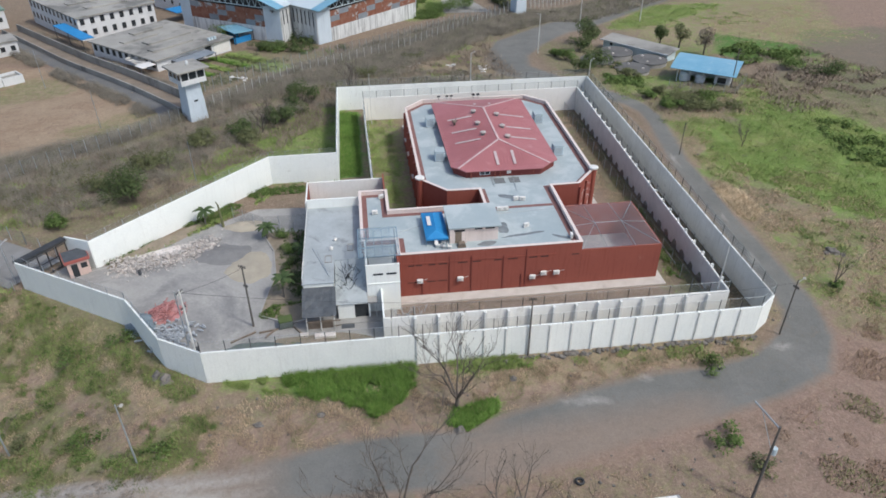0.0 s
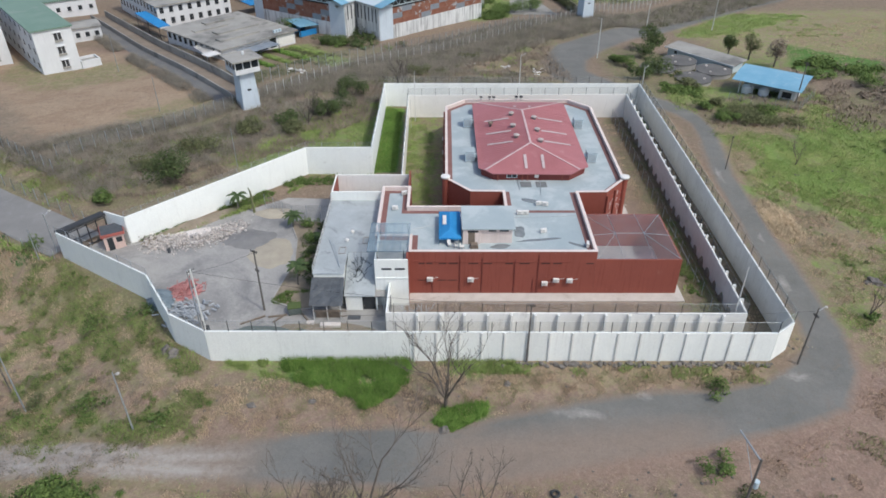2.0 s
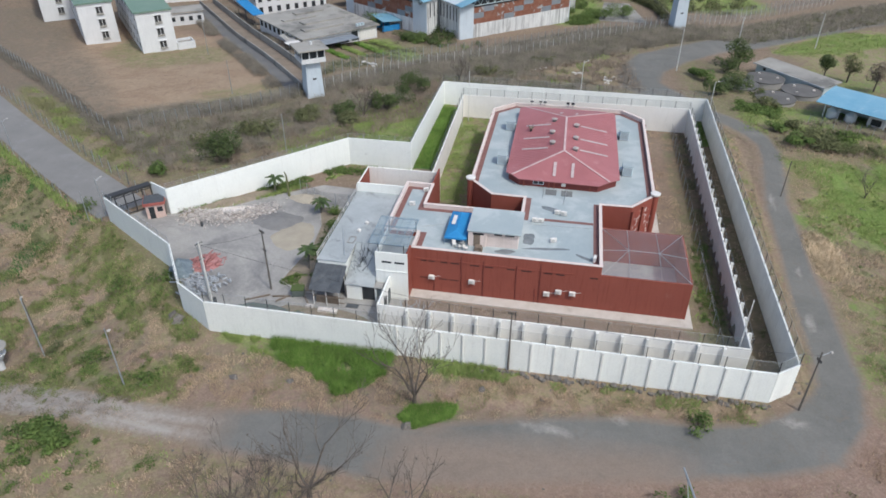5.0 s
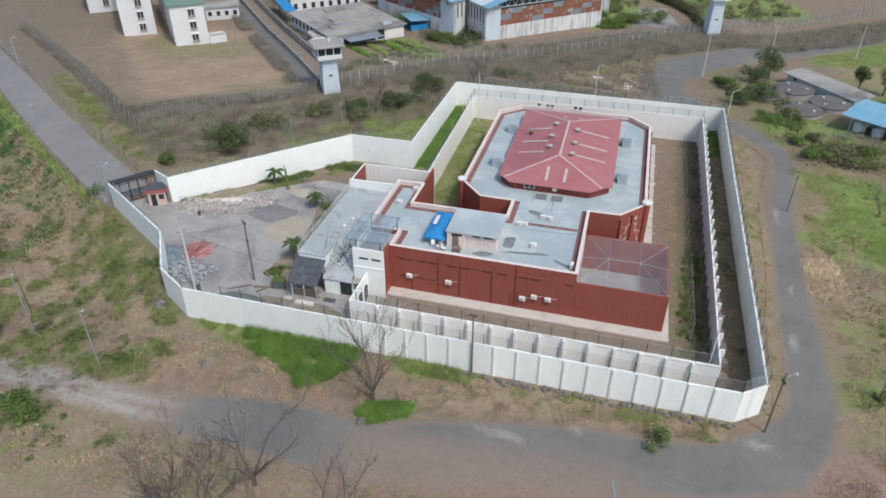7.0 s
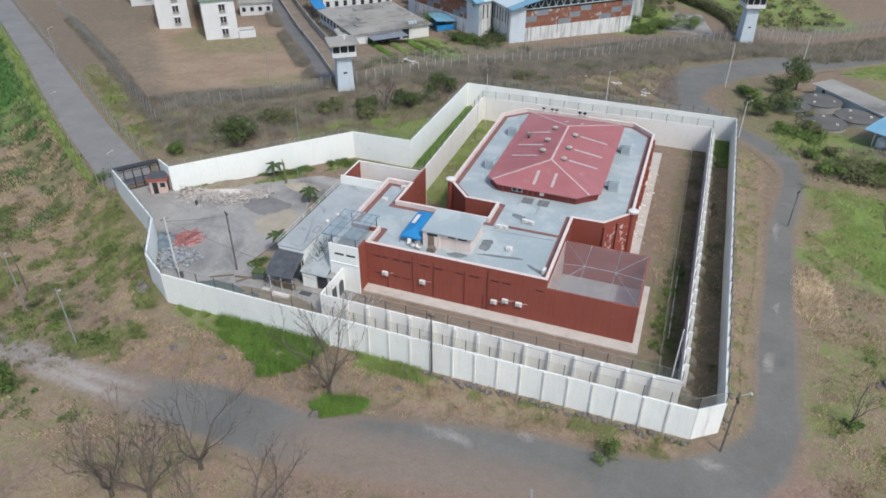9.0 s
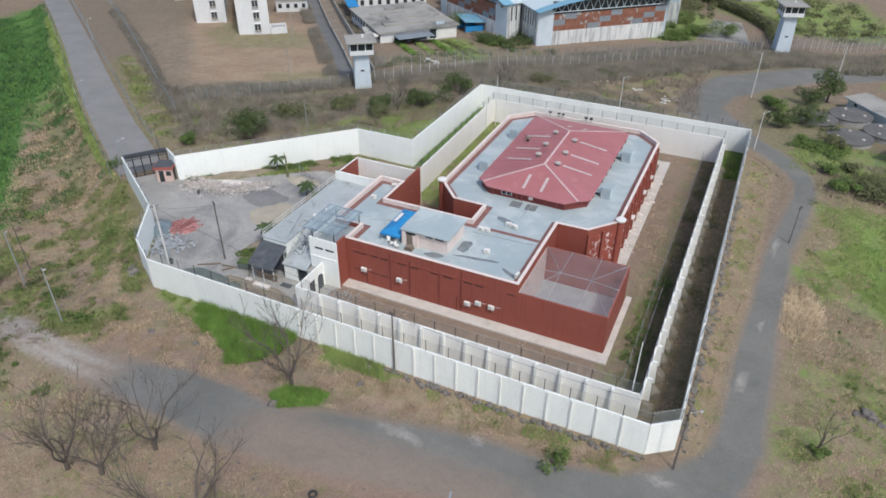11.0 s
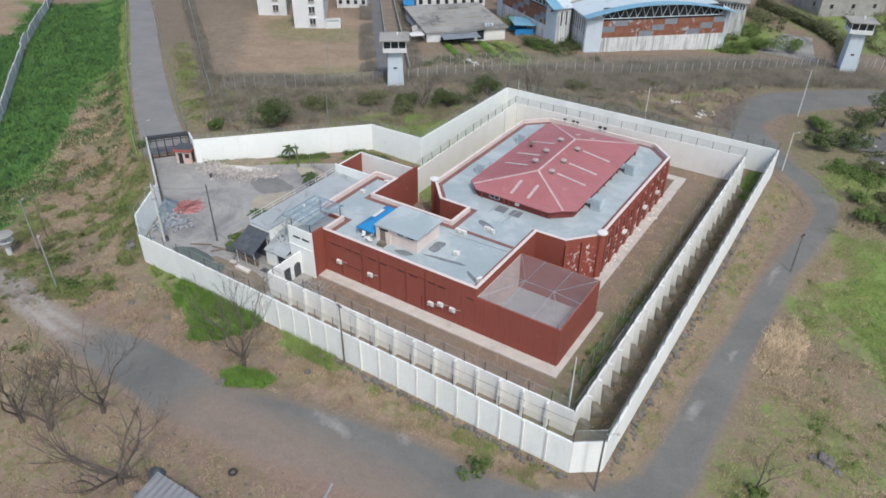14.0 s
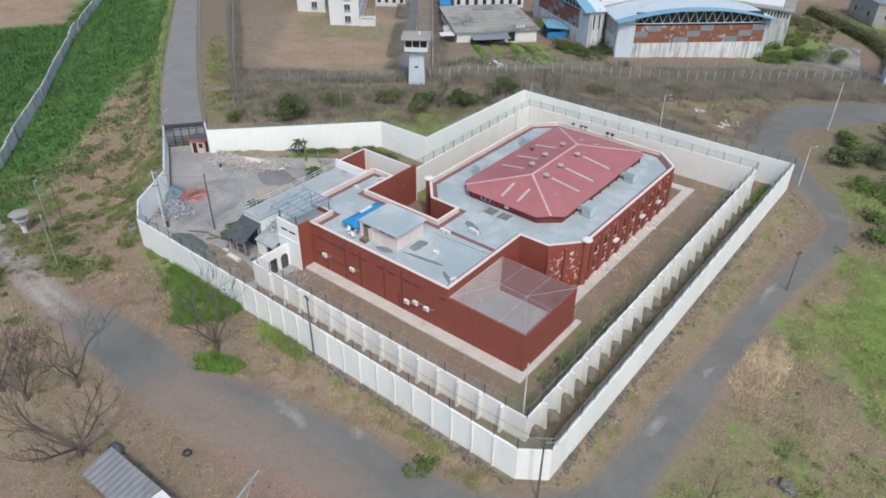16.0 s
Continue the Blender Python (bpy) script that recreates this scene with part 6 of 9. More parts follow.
boxes("side_door", M["dark_glass"], booth, (1.352, -0.8, 0.0, 1.38, 0.1, 2.0))
boxes("window", M["dark_glass"], booth, (0.3, -1.28, 1.1, 1.1, -1.252, 1.9))
bm = bmesh.new()
slab(bm, [(-38.6, 81.9, 0.14), (-36.6, 82.6, 0.14), (-36.2, 83.4, 0.14), (-38.0, 82.9, 0.14)], 0.2)
solid("concrete_slab", bm, M["concrete"], "pale loose concrete slab beside the booth", "slab")

# ---- poles and lamps ----
def utility_pole(x, y, h, label, mat="pole_wood", r=0.13, arms=(), wires=True, lamp=None, group="utility poles", tank=None, base=None, lean=(0, 0)):
    z = ground_at(x, y) if base is None else base
    p = thing("utility_pole", label, "pole", (x, y, z - 0.05, lean[0], lean[1], 0), group=group)
    bm = bmesh.new()
    beam(bm, (0, 0, 0), (0, 0, h), r, r * 0.62, sides=8)
    part("shaft", bm, M[mat], p)
    for zz, ang, half in arms:
        bm = bmesh.new()
        c, s = math.cos(radians(ang)), math.sin(radians(ang))
        beam(bm, (-c * half, -s * half, zz), (c * half, s * half, zz), 0.055, sides=4)
        part("crossarm", bm, M[mat], p)
        for k in (-0.9, -0.4, 0.4, 0.9):
            bm = bmesh.new()
            beam(bm, (c * half * k, s * half * k, zz), (c * half * k, s * half * k, zz + 0.28), 0.05, sides=6)
            part("insulator", bm, M["steel_dark"], p)
    if lamp:
        zz, ang, reach = lamp
        c, s = math.cos(radians(ang)), math.sin(radians(ang))
        bm = bmesh.new()
        beam(bm, (0, 0, zz), (c * reach, s * reach, zz + 0.35), 0.035, sides=5)
        part("lamp_arm", bm, M["galv"], p)
        bm = bmesh.new()
        lump(bm, (c * (reach + 0.16), s * (reach + 0.16), zz + 0.34), 0.19, 0.02, 0.5)
        part("lamp_head", bm, M["vent_metal"], p)
    if tank:
        bm = bmesh.new()
        beam(bm, (0.3, 0, tank), (0.3, 0, tank + 0.75), 0.26, sides=10)
        part("transformer", bm, M["unit_grey"], p)
    return p


utility_pole(17.45, 58.0, 8.6, "dark slim pole standing against the white wall", r=0.12, arms=((8.3, 170, 0.4),))
utility_pole(48.6, 57.6, 8.4, "dark street pole with a small lamp by the wall corner", r=0.12, lamp=(7.9, 20, 0.9), arms=((7.2, 110, 0.35),))
utility_pole(42.9, 63.6, 9.6, "pale slim pole inside the wall corner", mat="pole_white", r=0.1)
utility_pole(2.1, 128.0, 10.3, "slim pale mast inside the rear wall corner", mat="pole_white", r=0.08)
utility_pole(1.4, 124.5, 6.0, "slim grey mast on the grass", mat="galv", r=0.05)
utility_pole(-15.0, 67.5, 9.3, "dark timber pole standing in the yard", r=0.14, arms=((9.0, 150, 0.5), (6.2, 150, 0.3)))
utility_pole(-21.2, 63.1, 9.6, "pale concrete pole beside the wall corner", mat="pole_white", r=0.15, arms=((9.2, 60, 0.5), (7.0, 60, 0.35)))
utility_pole(-22.0, 63.9, 8.9, "second pale pole beside the wall corner", mat="galv", r=0.1)
utility_pole(-24.5, 48.1, 8.4, "slim grey pole with a white street lamp on the slope", mat="galv", r=0.1, lamp=(8.0, -10, 0.4))
utility_pole(-39.5, 53.5, 9.2, "slim grey pole with a white street lamp on the slope", mat="galv", r=0.1, lamp=(8.6, 120, 0.4))
utility_pole(-43.0, 56.8, 8.0, "slim grey pole on the weedy slope", mat="pole_wood", r=0.09)
utility_pole(-47.6, 80.6, 7.8, "slim grey pole with a lamp beside the gate", mat="galv", r=0.09, lamp=(7.4, 60, 0.8), base=-1.2)
utility_pole(-49.5, 79.0, 7.4, "slim grey pole beside the gate", mat="galv", r=0.08, base=-2.4)
utility_pole(23.8, 139.2, 9.9, "white street lamp post behind the rear wall", mat="pole_white", r=0.1, lamp=(9.6, 30, 0.8))
utility_pole(49.7, 138.7, 7.4, "pale lamp post at the rear wall corner", mat="pole_white", r=0.1, lamp=(7.2, 30, 0.7))
utility_pole(46.9, 171.6, 10.2, "white street lamp post beside the bend", mat="pole_white", r=0.13, lamp=(9.9, 200, 0.9))
utility_pole(64.5, 193.0, 9.8, "white street lamp post beside the far road", mat="pole_white", r=0.13, lamp=(9.5, 200, 0.9))
utility_pole(88.0, 206.0, 9.8, "white street lamp post beside the far road", mat="pole_white", r=0.13, lamp=(9.5, 200, 0.9))
utility_pole(83.6, 139.5, 9.0, "dark timber pole beside the blue-roofed shed", r=0.15, arms=((8.6, 100, 0.9),))
utility_pole(57.0, 106.5, 6.5, "slim dark pole at the road's edge", r=0.1, arms=((6.0, 60, 0.4),))
utility_pole(-28.5, 107.5, 7.5, "slim grey pole on the grass bank", mat="galv", r=0.07)
utility_pole(-51.0, 133.0, 7.5, "slim grey pole in the dry field", mat="galv", r=0.07)
utility_pole(-72.0, 163.0, 9.0, "slim grey pole in the dry field", mat="galv", r=0.07)
utility_pole(-112.0, 131.0, 7.0, "slim pole with a lamp beside the gate road", mat="galv", r=0.09, lamp=(6.8, 60, 0.8))
utility_pole(-78.0, 98.5, 7.0, "slim pole with a lamp beside the gate road", mat="galv", r=0.09, lamp=(6.8, 60, 0.8), base=-1.0)
# near pole with a long slanted arm and a transformer
near = utility_pole(33.78, 36.2, 10.1, "near timber pole with a long arm and a grey transformer", r=0.16, tank=6.6)
bm = bmesh.new()
beam(bm, (0, 0, 9.9), (-0.7, 3.0, 10.2), 0.09, sides=5)
part("crossarm", bm, M["galv"], near, "grey weathered crossarm")
bm = bmesh.new()
beam(bm, (-0.5, 2.1, 10.05), (0, 0.05, 7.1), 0.035, sides=5)
part("brace", bm, M["galv"], near)

def cable(a, b, sag=0.8, r=0.018):
    bm = bmesh.new()
    a, b = Vector(a), Vector(b)
    last = a
    for k in range(1, 15):
        t = k / 14
        p = a.lerp(b, t) - Vector((0, 0, sag * 4 * t * (1 - t)))
        beam(bm, last, p, r, sides=3)
        last = p
    solid("cable", bm, M["steel_dark"], "thin sagging overhead cable between poles", "cable")


cable((17.45, 58.0, 8.2), (-21.2, 63.1, 9.2))
cable((17.45, 58.0, 8.2), (48.6, 57.6, 7.9))
cable((-15.0, 67.5, 8.9), (-21.2, 63.1, 9.1), 0.3)

# ---- the prison behind, the tanks and sheds ----
def local(x, y, turn, z=None):
    return pose(x, y, ground_at(x, y) if z is None else z, 0, 0, turn)


def watch_tower(x, y, turn, h, label):
    t = thing("watch_tower", label, "watchtower", local(x, y, turn), group="watchtowers")
    bm = bmesh.new()
    lo = [bm.verts.new((a * 1.9, b * 1.9, -0.8)) for a, b in ((-1, -1), (1, -1), (1, 1), (-1, 1))]
    hi = [bm.verts.new((a * 1.55, b * 1.55, h - 3.2)) for a, b in ((-1, -1), (1, -1), (1, 1), (-1, 1))]
    bm.faces.new(lo)
    bm.faces.new(hi)
    for i in range(4):
        bm.faces.new((lo[i], lo[(i + 1) % 4], hi[(i + 1) % 4], hi[i]))
    part("shaft", bm, M["tower_white"], t)
    boxes("balcony", M["far_white"], t, (-2.6, -2.6, h - 3.198, 2.6, 2.6, h - 2.25))
    cabin = boxes("cabin", M["dark_glass"], t, (-2.42, -2.42, h - 2.248, 2.42, 2.42, h - 0.6), label="dark window band")
    for s in (-2.46, -0.85, 0.85, 2.46):
        for q in (-2.46, 2.46):
            boxes("mullion", M["far_white"], cabin, (s - 0.09, q - 0.09, h - 2.249, s + 0.09, q + 0.09, h - 0.602))
            if abs(s) < 2:
                boxes("mullion", M["far_white"], cabin, (q - 0.088, s - 0.088, h - 2.249, q + 0.088, s + 0.088, h - 0.602))
    boxes("roof", M["stained_concrete"], t, (-3.3, -3.3, h - 0.598, 3.3, 3.3, h - 0.25), label="weathered grey roof slab", bevel=0.04)
    boxes("slot", M["dark_glass"], t, (-0.4, -1.79, h * 0.36, 0.4, -1.72, h * 0.36 + 0.35))
    bm = bmesh.new()
    beam(bm, (0.6, 0.4, h - 0.2), (0.6, 0.4, h + 0.5), 0.25, sides=8)
    part("roof_drum", bm, M["far_white"], t)


watch_tower(-33.2, 135.8, 37, 11.0, "tall white watchtower with a dark window band")
watch_tower(51.0, 213.5, 20, 13.5, "tall white watchtower beside the far fence")

TURN_P = 39.5
UP = Vector((math.cos(radians(TURN_P)), math.sin(radians(TURN_P))))
VP = Vector((-UP.y, UP.x))


def prison(u, v):
    p = Vector((-33.2, 135.8)) + UP * u + VP * v
    return p.x, p.y


def far_wall(name, pts, h, t, material, label, lean=0.0):
    w = thing(name, label, "wall", kind="structure")
    for (ax, ay), (bx, by) in zip(pts[:-1], pts[1:]):
        L = math.hypot(bx - ax, by - ay)
        k = max(1, round(L / 6))
        n_ = Vector((by - ay, ax - bx)).normalized() * t / 2
        for i in range(k):
            p, q = Vector((ax, ay)).lerp(Vector((bx, by)), i / k), Vector((ax, ay)).lerp(Vector((bx, by)), (i + 0.997) / k)
            zp, zq = ground_at(*p), ground_at(*q)
            bm = bmesh.new()
            poly = [tuple(p + n_), tuple(q + n_), tuple(q - n_), tuple(p - n_)]
            prism(bm, poly, min(zp, zq) - 0.5, [zp + h, zq + h, zq + h, zp + h])
            shift = random.uniform(-lean, lean)
            for v in bm.verts:
                if v.co.z > min(zp, zq) + 0.5:
                    v.co += Vector((n_.x, n_.y, 0)).normalized() * shift
            part("panel", bm, material, w)
    return w


far_wall("wall_prison", [prison(-1.0, 3), prison(-1.0, 110)], 1.3, 0.3, M["stained_concrete"], "long grey stained prison wall")
far_wall("wall_prison", [prison(3.6, 6), prison(3.4, 110)], 2.0, 0.3, M["stained_concrete"], "second grey stained prison wall")
M["strip_soil"] = surf("strip_soil", (0.27, 0.215, 0.165), (0.20, 0.165, 0.13), 0.3, stain=(0.15, 0.14, 0.09), stain_scale=0.4, bump=0.6)
M["lane_tar"] = surf("lane_tar", (0.14, 0.14, 0.138), (0.175, 0.173, 0.168), 0.2, stain=(0.17, 0.165, 0.155), stain_scale=0.15, stain_at=0.55)
for name, u0, u1, mt, lab in (("patrol_strip", -0.8, 3.4, "strip_soil", "bare brown strip between the prison walls"), ("patrol_lane", -4.4, -1.2, "lane_tar", "dark asphalt patrol lane along the prison wall")):
    bm = bmesh.new()
    for v in range(4, 110, 2):
        bm.faces.new([bm.verts.new((*p, ground_at(*p) + 0.07)) for p in (prison(u0, v), prison(u1, v), prison(u1, v + 2), prison(u0, v + 2))])
    solid(name, bm, M[mt], lab, "path", kind="structure")
for u_, nm in ((4.5, 0), (12.0, 1), (-1.0, 2)):
    if nm < 2:
        pts = [prison(3 + 2 * nm, u_ * (1 if nm else 0.2)), prison(30, u_ + 3), prison(60, u_ + 1), prison(112, 6 + u_ * 0.5), prison(190, 6 + u_ * 0.5)]
    else:
        pts = [(-36.0, 134.5), (-46.5, 123.5), (-61.5, 110.5)]
    fence("security_fence", [(x, y, 0) for x, y in pts], 3.0, "tall grey wire security fence with leaning posts", base="land", pitch=2.3, post=0.055, mat="chain_far", kind="structure", rails=False, post_mat="pole_white" if nm == 0 else "galv")
fence("road_fence", [(-44.0, 86.2, 0), (-49.8, 90.6, 0), (-63.4, 99.0, 0), (-83.0, 112.2, 0), (-109.0, 129.8, 0), (-143.0, 153.2, 0), (-230, 213, 0)], 2.3, "grey wire fence along the gate road", base="land", pitch=3.0, post=0.06, mat="chain_link", kind="structure", rails=False)
fence("road_fence", [(-47.2, 79.0, 0), (-56.2, 83.6, 0), (-70.7, 92.9, 0), (-91.7, 107.0, 0), (-116.7, 124.9, 0), (-150.6, 148.3, 0)], 1.6, "overgrown low fence along the gate road", base="land", pitch=3.0, post=0.05, mat="chain_link", kind="structure", rails=False)
fence("field_fence", [(-60, 105.6, 0), (-74, 115.4, 0), (-100, 134.8, 0), (-128, 155.4, 0), (-160, 178, 0)], 2.6, "dark overgrown wire fence round the dry field", base="land", pitch=3.0, post=0.07, mat="chain_link", kind="structure", rails=False)
far_wall("wall_far", [(-56, 46), (-69.8, 58.6), (-98.4, 79.9), (-140.7, 108.7), (-172.4, 133.6), (-260, 195)], 2.9, 0.25, M["black_streaked"], "leaning white boundary wall with black rain streaks", lean=0.35)


def house(name, x, y, turn, w, d, h, wall, roof, label, storeys=1, rows_front=0, rows_side=0, flat=True, over=0.4, win=(1.1, 1.3), category="building", group="", z=None):
    b = thing(name, label, category, local(x, y, turn, z), group=group)
    bm = bmesh.new()
    ring(bm, [(0, 0), (w, 0), (w, d), (0, d)], 0, 0.3, -1.0, h)
    part("wall", bm, M[wall], b)
    if flat:
        boxes("roof", M[roof], b, (-over, -over, h + 0.002, w + over, d + over, h + 0.35), label="flat weathered roof")
    else:
        bm = bmesh.new()
        v = [bm.verts.new(c) for c in ((-over, -over, h), (w + over, -over, h), (w + over, d + over, h), (-over, d + over, h), (w / 2, -over, h + w * 0.16), (w / 2, d + over, h + w * 0.16))]
        for f in ((0, 4, 5, 3), (4, 1, 2, 5), (0, 1, 4), (3, 5, 2), (0, 3, 2, 1)):
            bm.faces.new([v[i] for i in f])
        part("roof", bm, M[roof], b)
    sh = h / storeys
    for s in range(storeys):
        z = s * sh + sh * 0.35
        for k in range(rows_front):
            cx = (k + 0.5) * w / rows_front
            pane = boxes("window", M["dark_glass"], b, (cx - win[0] / 2, -0.05, z, cx + win[0] / 2, -0.004, z + win[1]))
            boxes("sill", M[wall], pane, (cx - win[0] / 2 - 0.1, -0.16, z - 0.14, cx + win[0] / 2 + 0.1, -0.004, z - 0.01))
        for k in range(rows_side):
            cy = (k + 0.5) * d / rows_side
            boxes("window", M["dark_glass"], b, (-0.05, cy - win[0] / 2, z, -0.004, cy + win[0] / 2, z + win[1]))
            boxes("window", M["dark_glass"], b, (w + 0.004, cy - win[0] / 2, z, w + 0.05, cy + win[0] / 2, z + win[1]))
    return b


A1 = house("dormitory", -89.6, 161.5, 40, 8.8, 46, 10.4, "far_white", "green_roof", "white three-storey dormitory with a green roof", 3, 0, 9, group="dormitories", z=-2.5)
A2 = house("dormitory", -109.6, 166.3, 40, 8.8, 46, 10.4, "far_white", "green_roof", "white three-storey dormitory with a green roof", 3, 0, 9, group="dormitories", z=-2.5)
A3 = house("dormitory", -137.9, 186.8, 40, 8.8, 46, 10.4, "far_white", "green_roof", "white three-storey dormitory with a green roof", 3, 0, 9, group="dormitories", z=-2.5)
for b in (A1, A2, A3):
    for s in range(3):
        z = 0.9 + s * 3.3
        pane = boxes("window", M["steel_dark"], b, (4.6, -0.05, z, 6.2, -0.004, z + 1.9))
        boxes("sill", M["stained_concrete"], pane, (4.5, -0.35, z - 0.2, 6.3, -0.004, z + 0.25))
        boxes("mullion", M["far_white"], pane, (5.34, -0.09, z + 0.25, 5.46, -0.052, z + 1.9))
        boxes("hood", M["far_white"], pane, (4.4, -0.4, z + 1.95, 6.4, -0.004, z + 2.1))
annex = thing("annex", "low white roofless annex beside the dormitory", "building", local(-82.6, 167.0, 42, -2.3))
bm = bmesh.new()
ring(bm, [(0, 0), (4.6, 0), (4.6, 4.2), (0, 4.2)], 0, 0.3, -0.5, 1.5)
part("wall", bm, M["far_white"], annex)
boxes("floor", M["stained_concrete"], annex, (0.3, 0.3, -0.3, 4.3, 3.9, 0.9))
# white awning beside the flat-roofed block
awning = thing("awning", "white cloth awning on thin posts beside the flat-roofed block", "awning", (0, 0, 0))
bm = bmesh.new()
q0, q1, q2, q3 = Vector((-56.8, 174.8, 0.4)), Vector((-55.4, 178.2, 0.7)), Vector((-50.7, 171.4, 0.7)), Vector((-51.5, 168.3, 0.4))
grid_ = [[bm.verts.new(q0.lerp(q3, i / 6).lerp(q1.lerp(q2, i / 6), j / 4) - Vector((0, 0, 0.35 * math.sin(math.pi * i / 6) * math.sin(math.pi * j / 4)))) for j in range(5)] for i in range(7)]
for i in range(6):
    for j in range(4):
        bm.faces.new((grid_[i][j], grid_[i + 1][j], grid_[i + 1][j + 1], grid_[i][j + 1]))
bmesh.ops.solidify(bm, geom=list(bm.faces), thickness=0.03)
part("cloth", bm, M["unit_white"], awning, "sagging white cloth")
for q in (q0, q1, q2, q3):
    bm = bmesh.new()
    beam(bm, (q.x, q.y, ground_at(q.x, q.y) - 0.3), (q.x, q.y, q.z - 0.03), 0.05, sides=6)
    part("post", bm, M["galv"], awning)
house("low_block", -98.0, 190.0, 33, 10, 7, 3.6, "far_white", "stained_concrete", "low white block with a grey flat roof", 1, 4, 2)
house("guard_hall", -118.0, 218.0, 33, 16, 12, 5.0, "far_white", "green_roof", "white hall with a grey-green roof", 1, 5, 3)

# long flat-roofed blocks
K1 = house("flat_block", -47.95, 169.7, 48, 22.6, 27, 3.05, "far_white", "stained_concrete", "flat-roofed white block with a stained concrete roof", 1, 0, 10, over=0.7, win=(1.4, 1.7), z=-1.9)
for x0, y0, x1, y1 in ((3, 5, 15, 7.5), (6, 11, 19, 14), (3, 17, 13, 19), (9, 21.5, 18, 24)):
    boxes("raised_slab", M["stained_concrete"], K1, (x0, y0, 3.41, x1, y1, 3.75))
for x0 in (17.0, 17.9, 18.8):
    boxes("roof_unit", M["unit_grey"], K1, (x0, 1.2, 3.404, x0 + 0.6, 1.8, 4.1))
boxes("awning", M["grey_sheet"], K1, (3.6, -5.0, 2.3, 14.0, -0.75, 2.42), label="grey sheet awning")
for x0 in (3.8, 8.2, 13.7):
    boxes("awning_post", M["steel_dark"], K1, (x0, -4.9, -0.8, x0 + 0.15, -4.75, 2.3))
boxes("front_opening", M["dark_glass"], K1, (14.4, -0.06, 0.2, 16.4, -0.004, 2.7))
boxes("front_opening", M["dark_glass"], K1, (4.0, -0.06, 0.2, 13.5, -0.004, 2.2))
boxes("white_panel", M["unit_white"], K1, (17.0, -0.12, 0.2, 22.2, -0.004, 2.8))
boxes("white_canopy", M["unit_white"], K1, (-4.6, -1.0, 2.6, -0.8, 2.2, 2.75), label="bright white canopy")
boxes("canopy_post", M["steel_dark"], K1, (-4.4, -0.8, -0.5, -4.3, -0.7, 2.6))
boxes("canopy_post", M["steel_dark"], K1, (-4.4, 1.9, -0.5, -4.3, 2.0, 2.6))
S1 = thing("blue_shed", "blue-walled shed with a pale blue sheet roof", "shed", local(-33.5, 191.5, 46))
bm = bmesh.new()
slab(bm, [(0.4, -1.5, 3.2), (7.0, -1.5, 2.6), (7.0, 5.0, 3.4), (0.4, 5.0, 4.0)], 0.12)
part("roof", bm, M["blue_sheet"], S1)
boxes("wall", M["blue_cloth"], S1, (0.8, -0.6, -0.6, 6.6, -0.4, 1.6))
boxes("wall", M["blue_cloth"], S1, (0.8, 4.4, -0.6, 6.6, 4.6, 2.4))
boxes("post", M["steel_dark"], S1, (0.6, -1.3, -0.6, 0.75, -1.15, 3.0))
boxes("post", M["steel_dark"], S1, (6.7, -1.3, -0.6, 6.85, -1.15, 2.45))
K2 = house("flat_block", -76.8, 205.5, 40, 23, 34, 6.4, "far_white", "stained_concrete", "two-storey white block with arched windows and a flat roof", 2, 8, 12, over=0.6, win=(1.2, 1.7))
boxes("raised_slab", M["stained_concrete"], K2, (6, 6, 6.76, 18, 9, 7.05))
boxes("raised_slab", M["stained_concrete"], K2, (4, 14, 6.76, 16, 17, 7.05))
lane_awning = thing("awning", "long bright blue sheet awning on dark posts", "awning", local(-76.5, 200.2, 39, 0))
boxes("sheet", M["blue_cloth"], lane_awning, (-1.7, -9.8, 0.55, 1.7, 9.8, 0.67))
for x0, y0 in ((-1.5, -9.5), (1.4, -9.5), (-1.5, 0.0), (1.4, 0.0), (-1.5, 9.4), (1.4, 9.4)):
    boxes("post", M["steel_dark"], lane_awning, (x0, y0, -3.2, x0 + 0.12, y0 + 0.12, 0.548))
K3 = house("flat_block", -46.0, 222.0, 40, 24, 30, 5.0, "far_white", "stained_concrete", "long white flat-roofed block with blue awning", 1, 6, 6)
boxes("awning", M["blue_cloth"], K3, (-7.0, 2.0, 3.0, -0.65, 9.0, 3.12), label="bright blue awning")


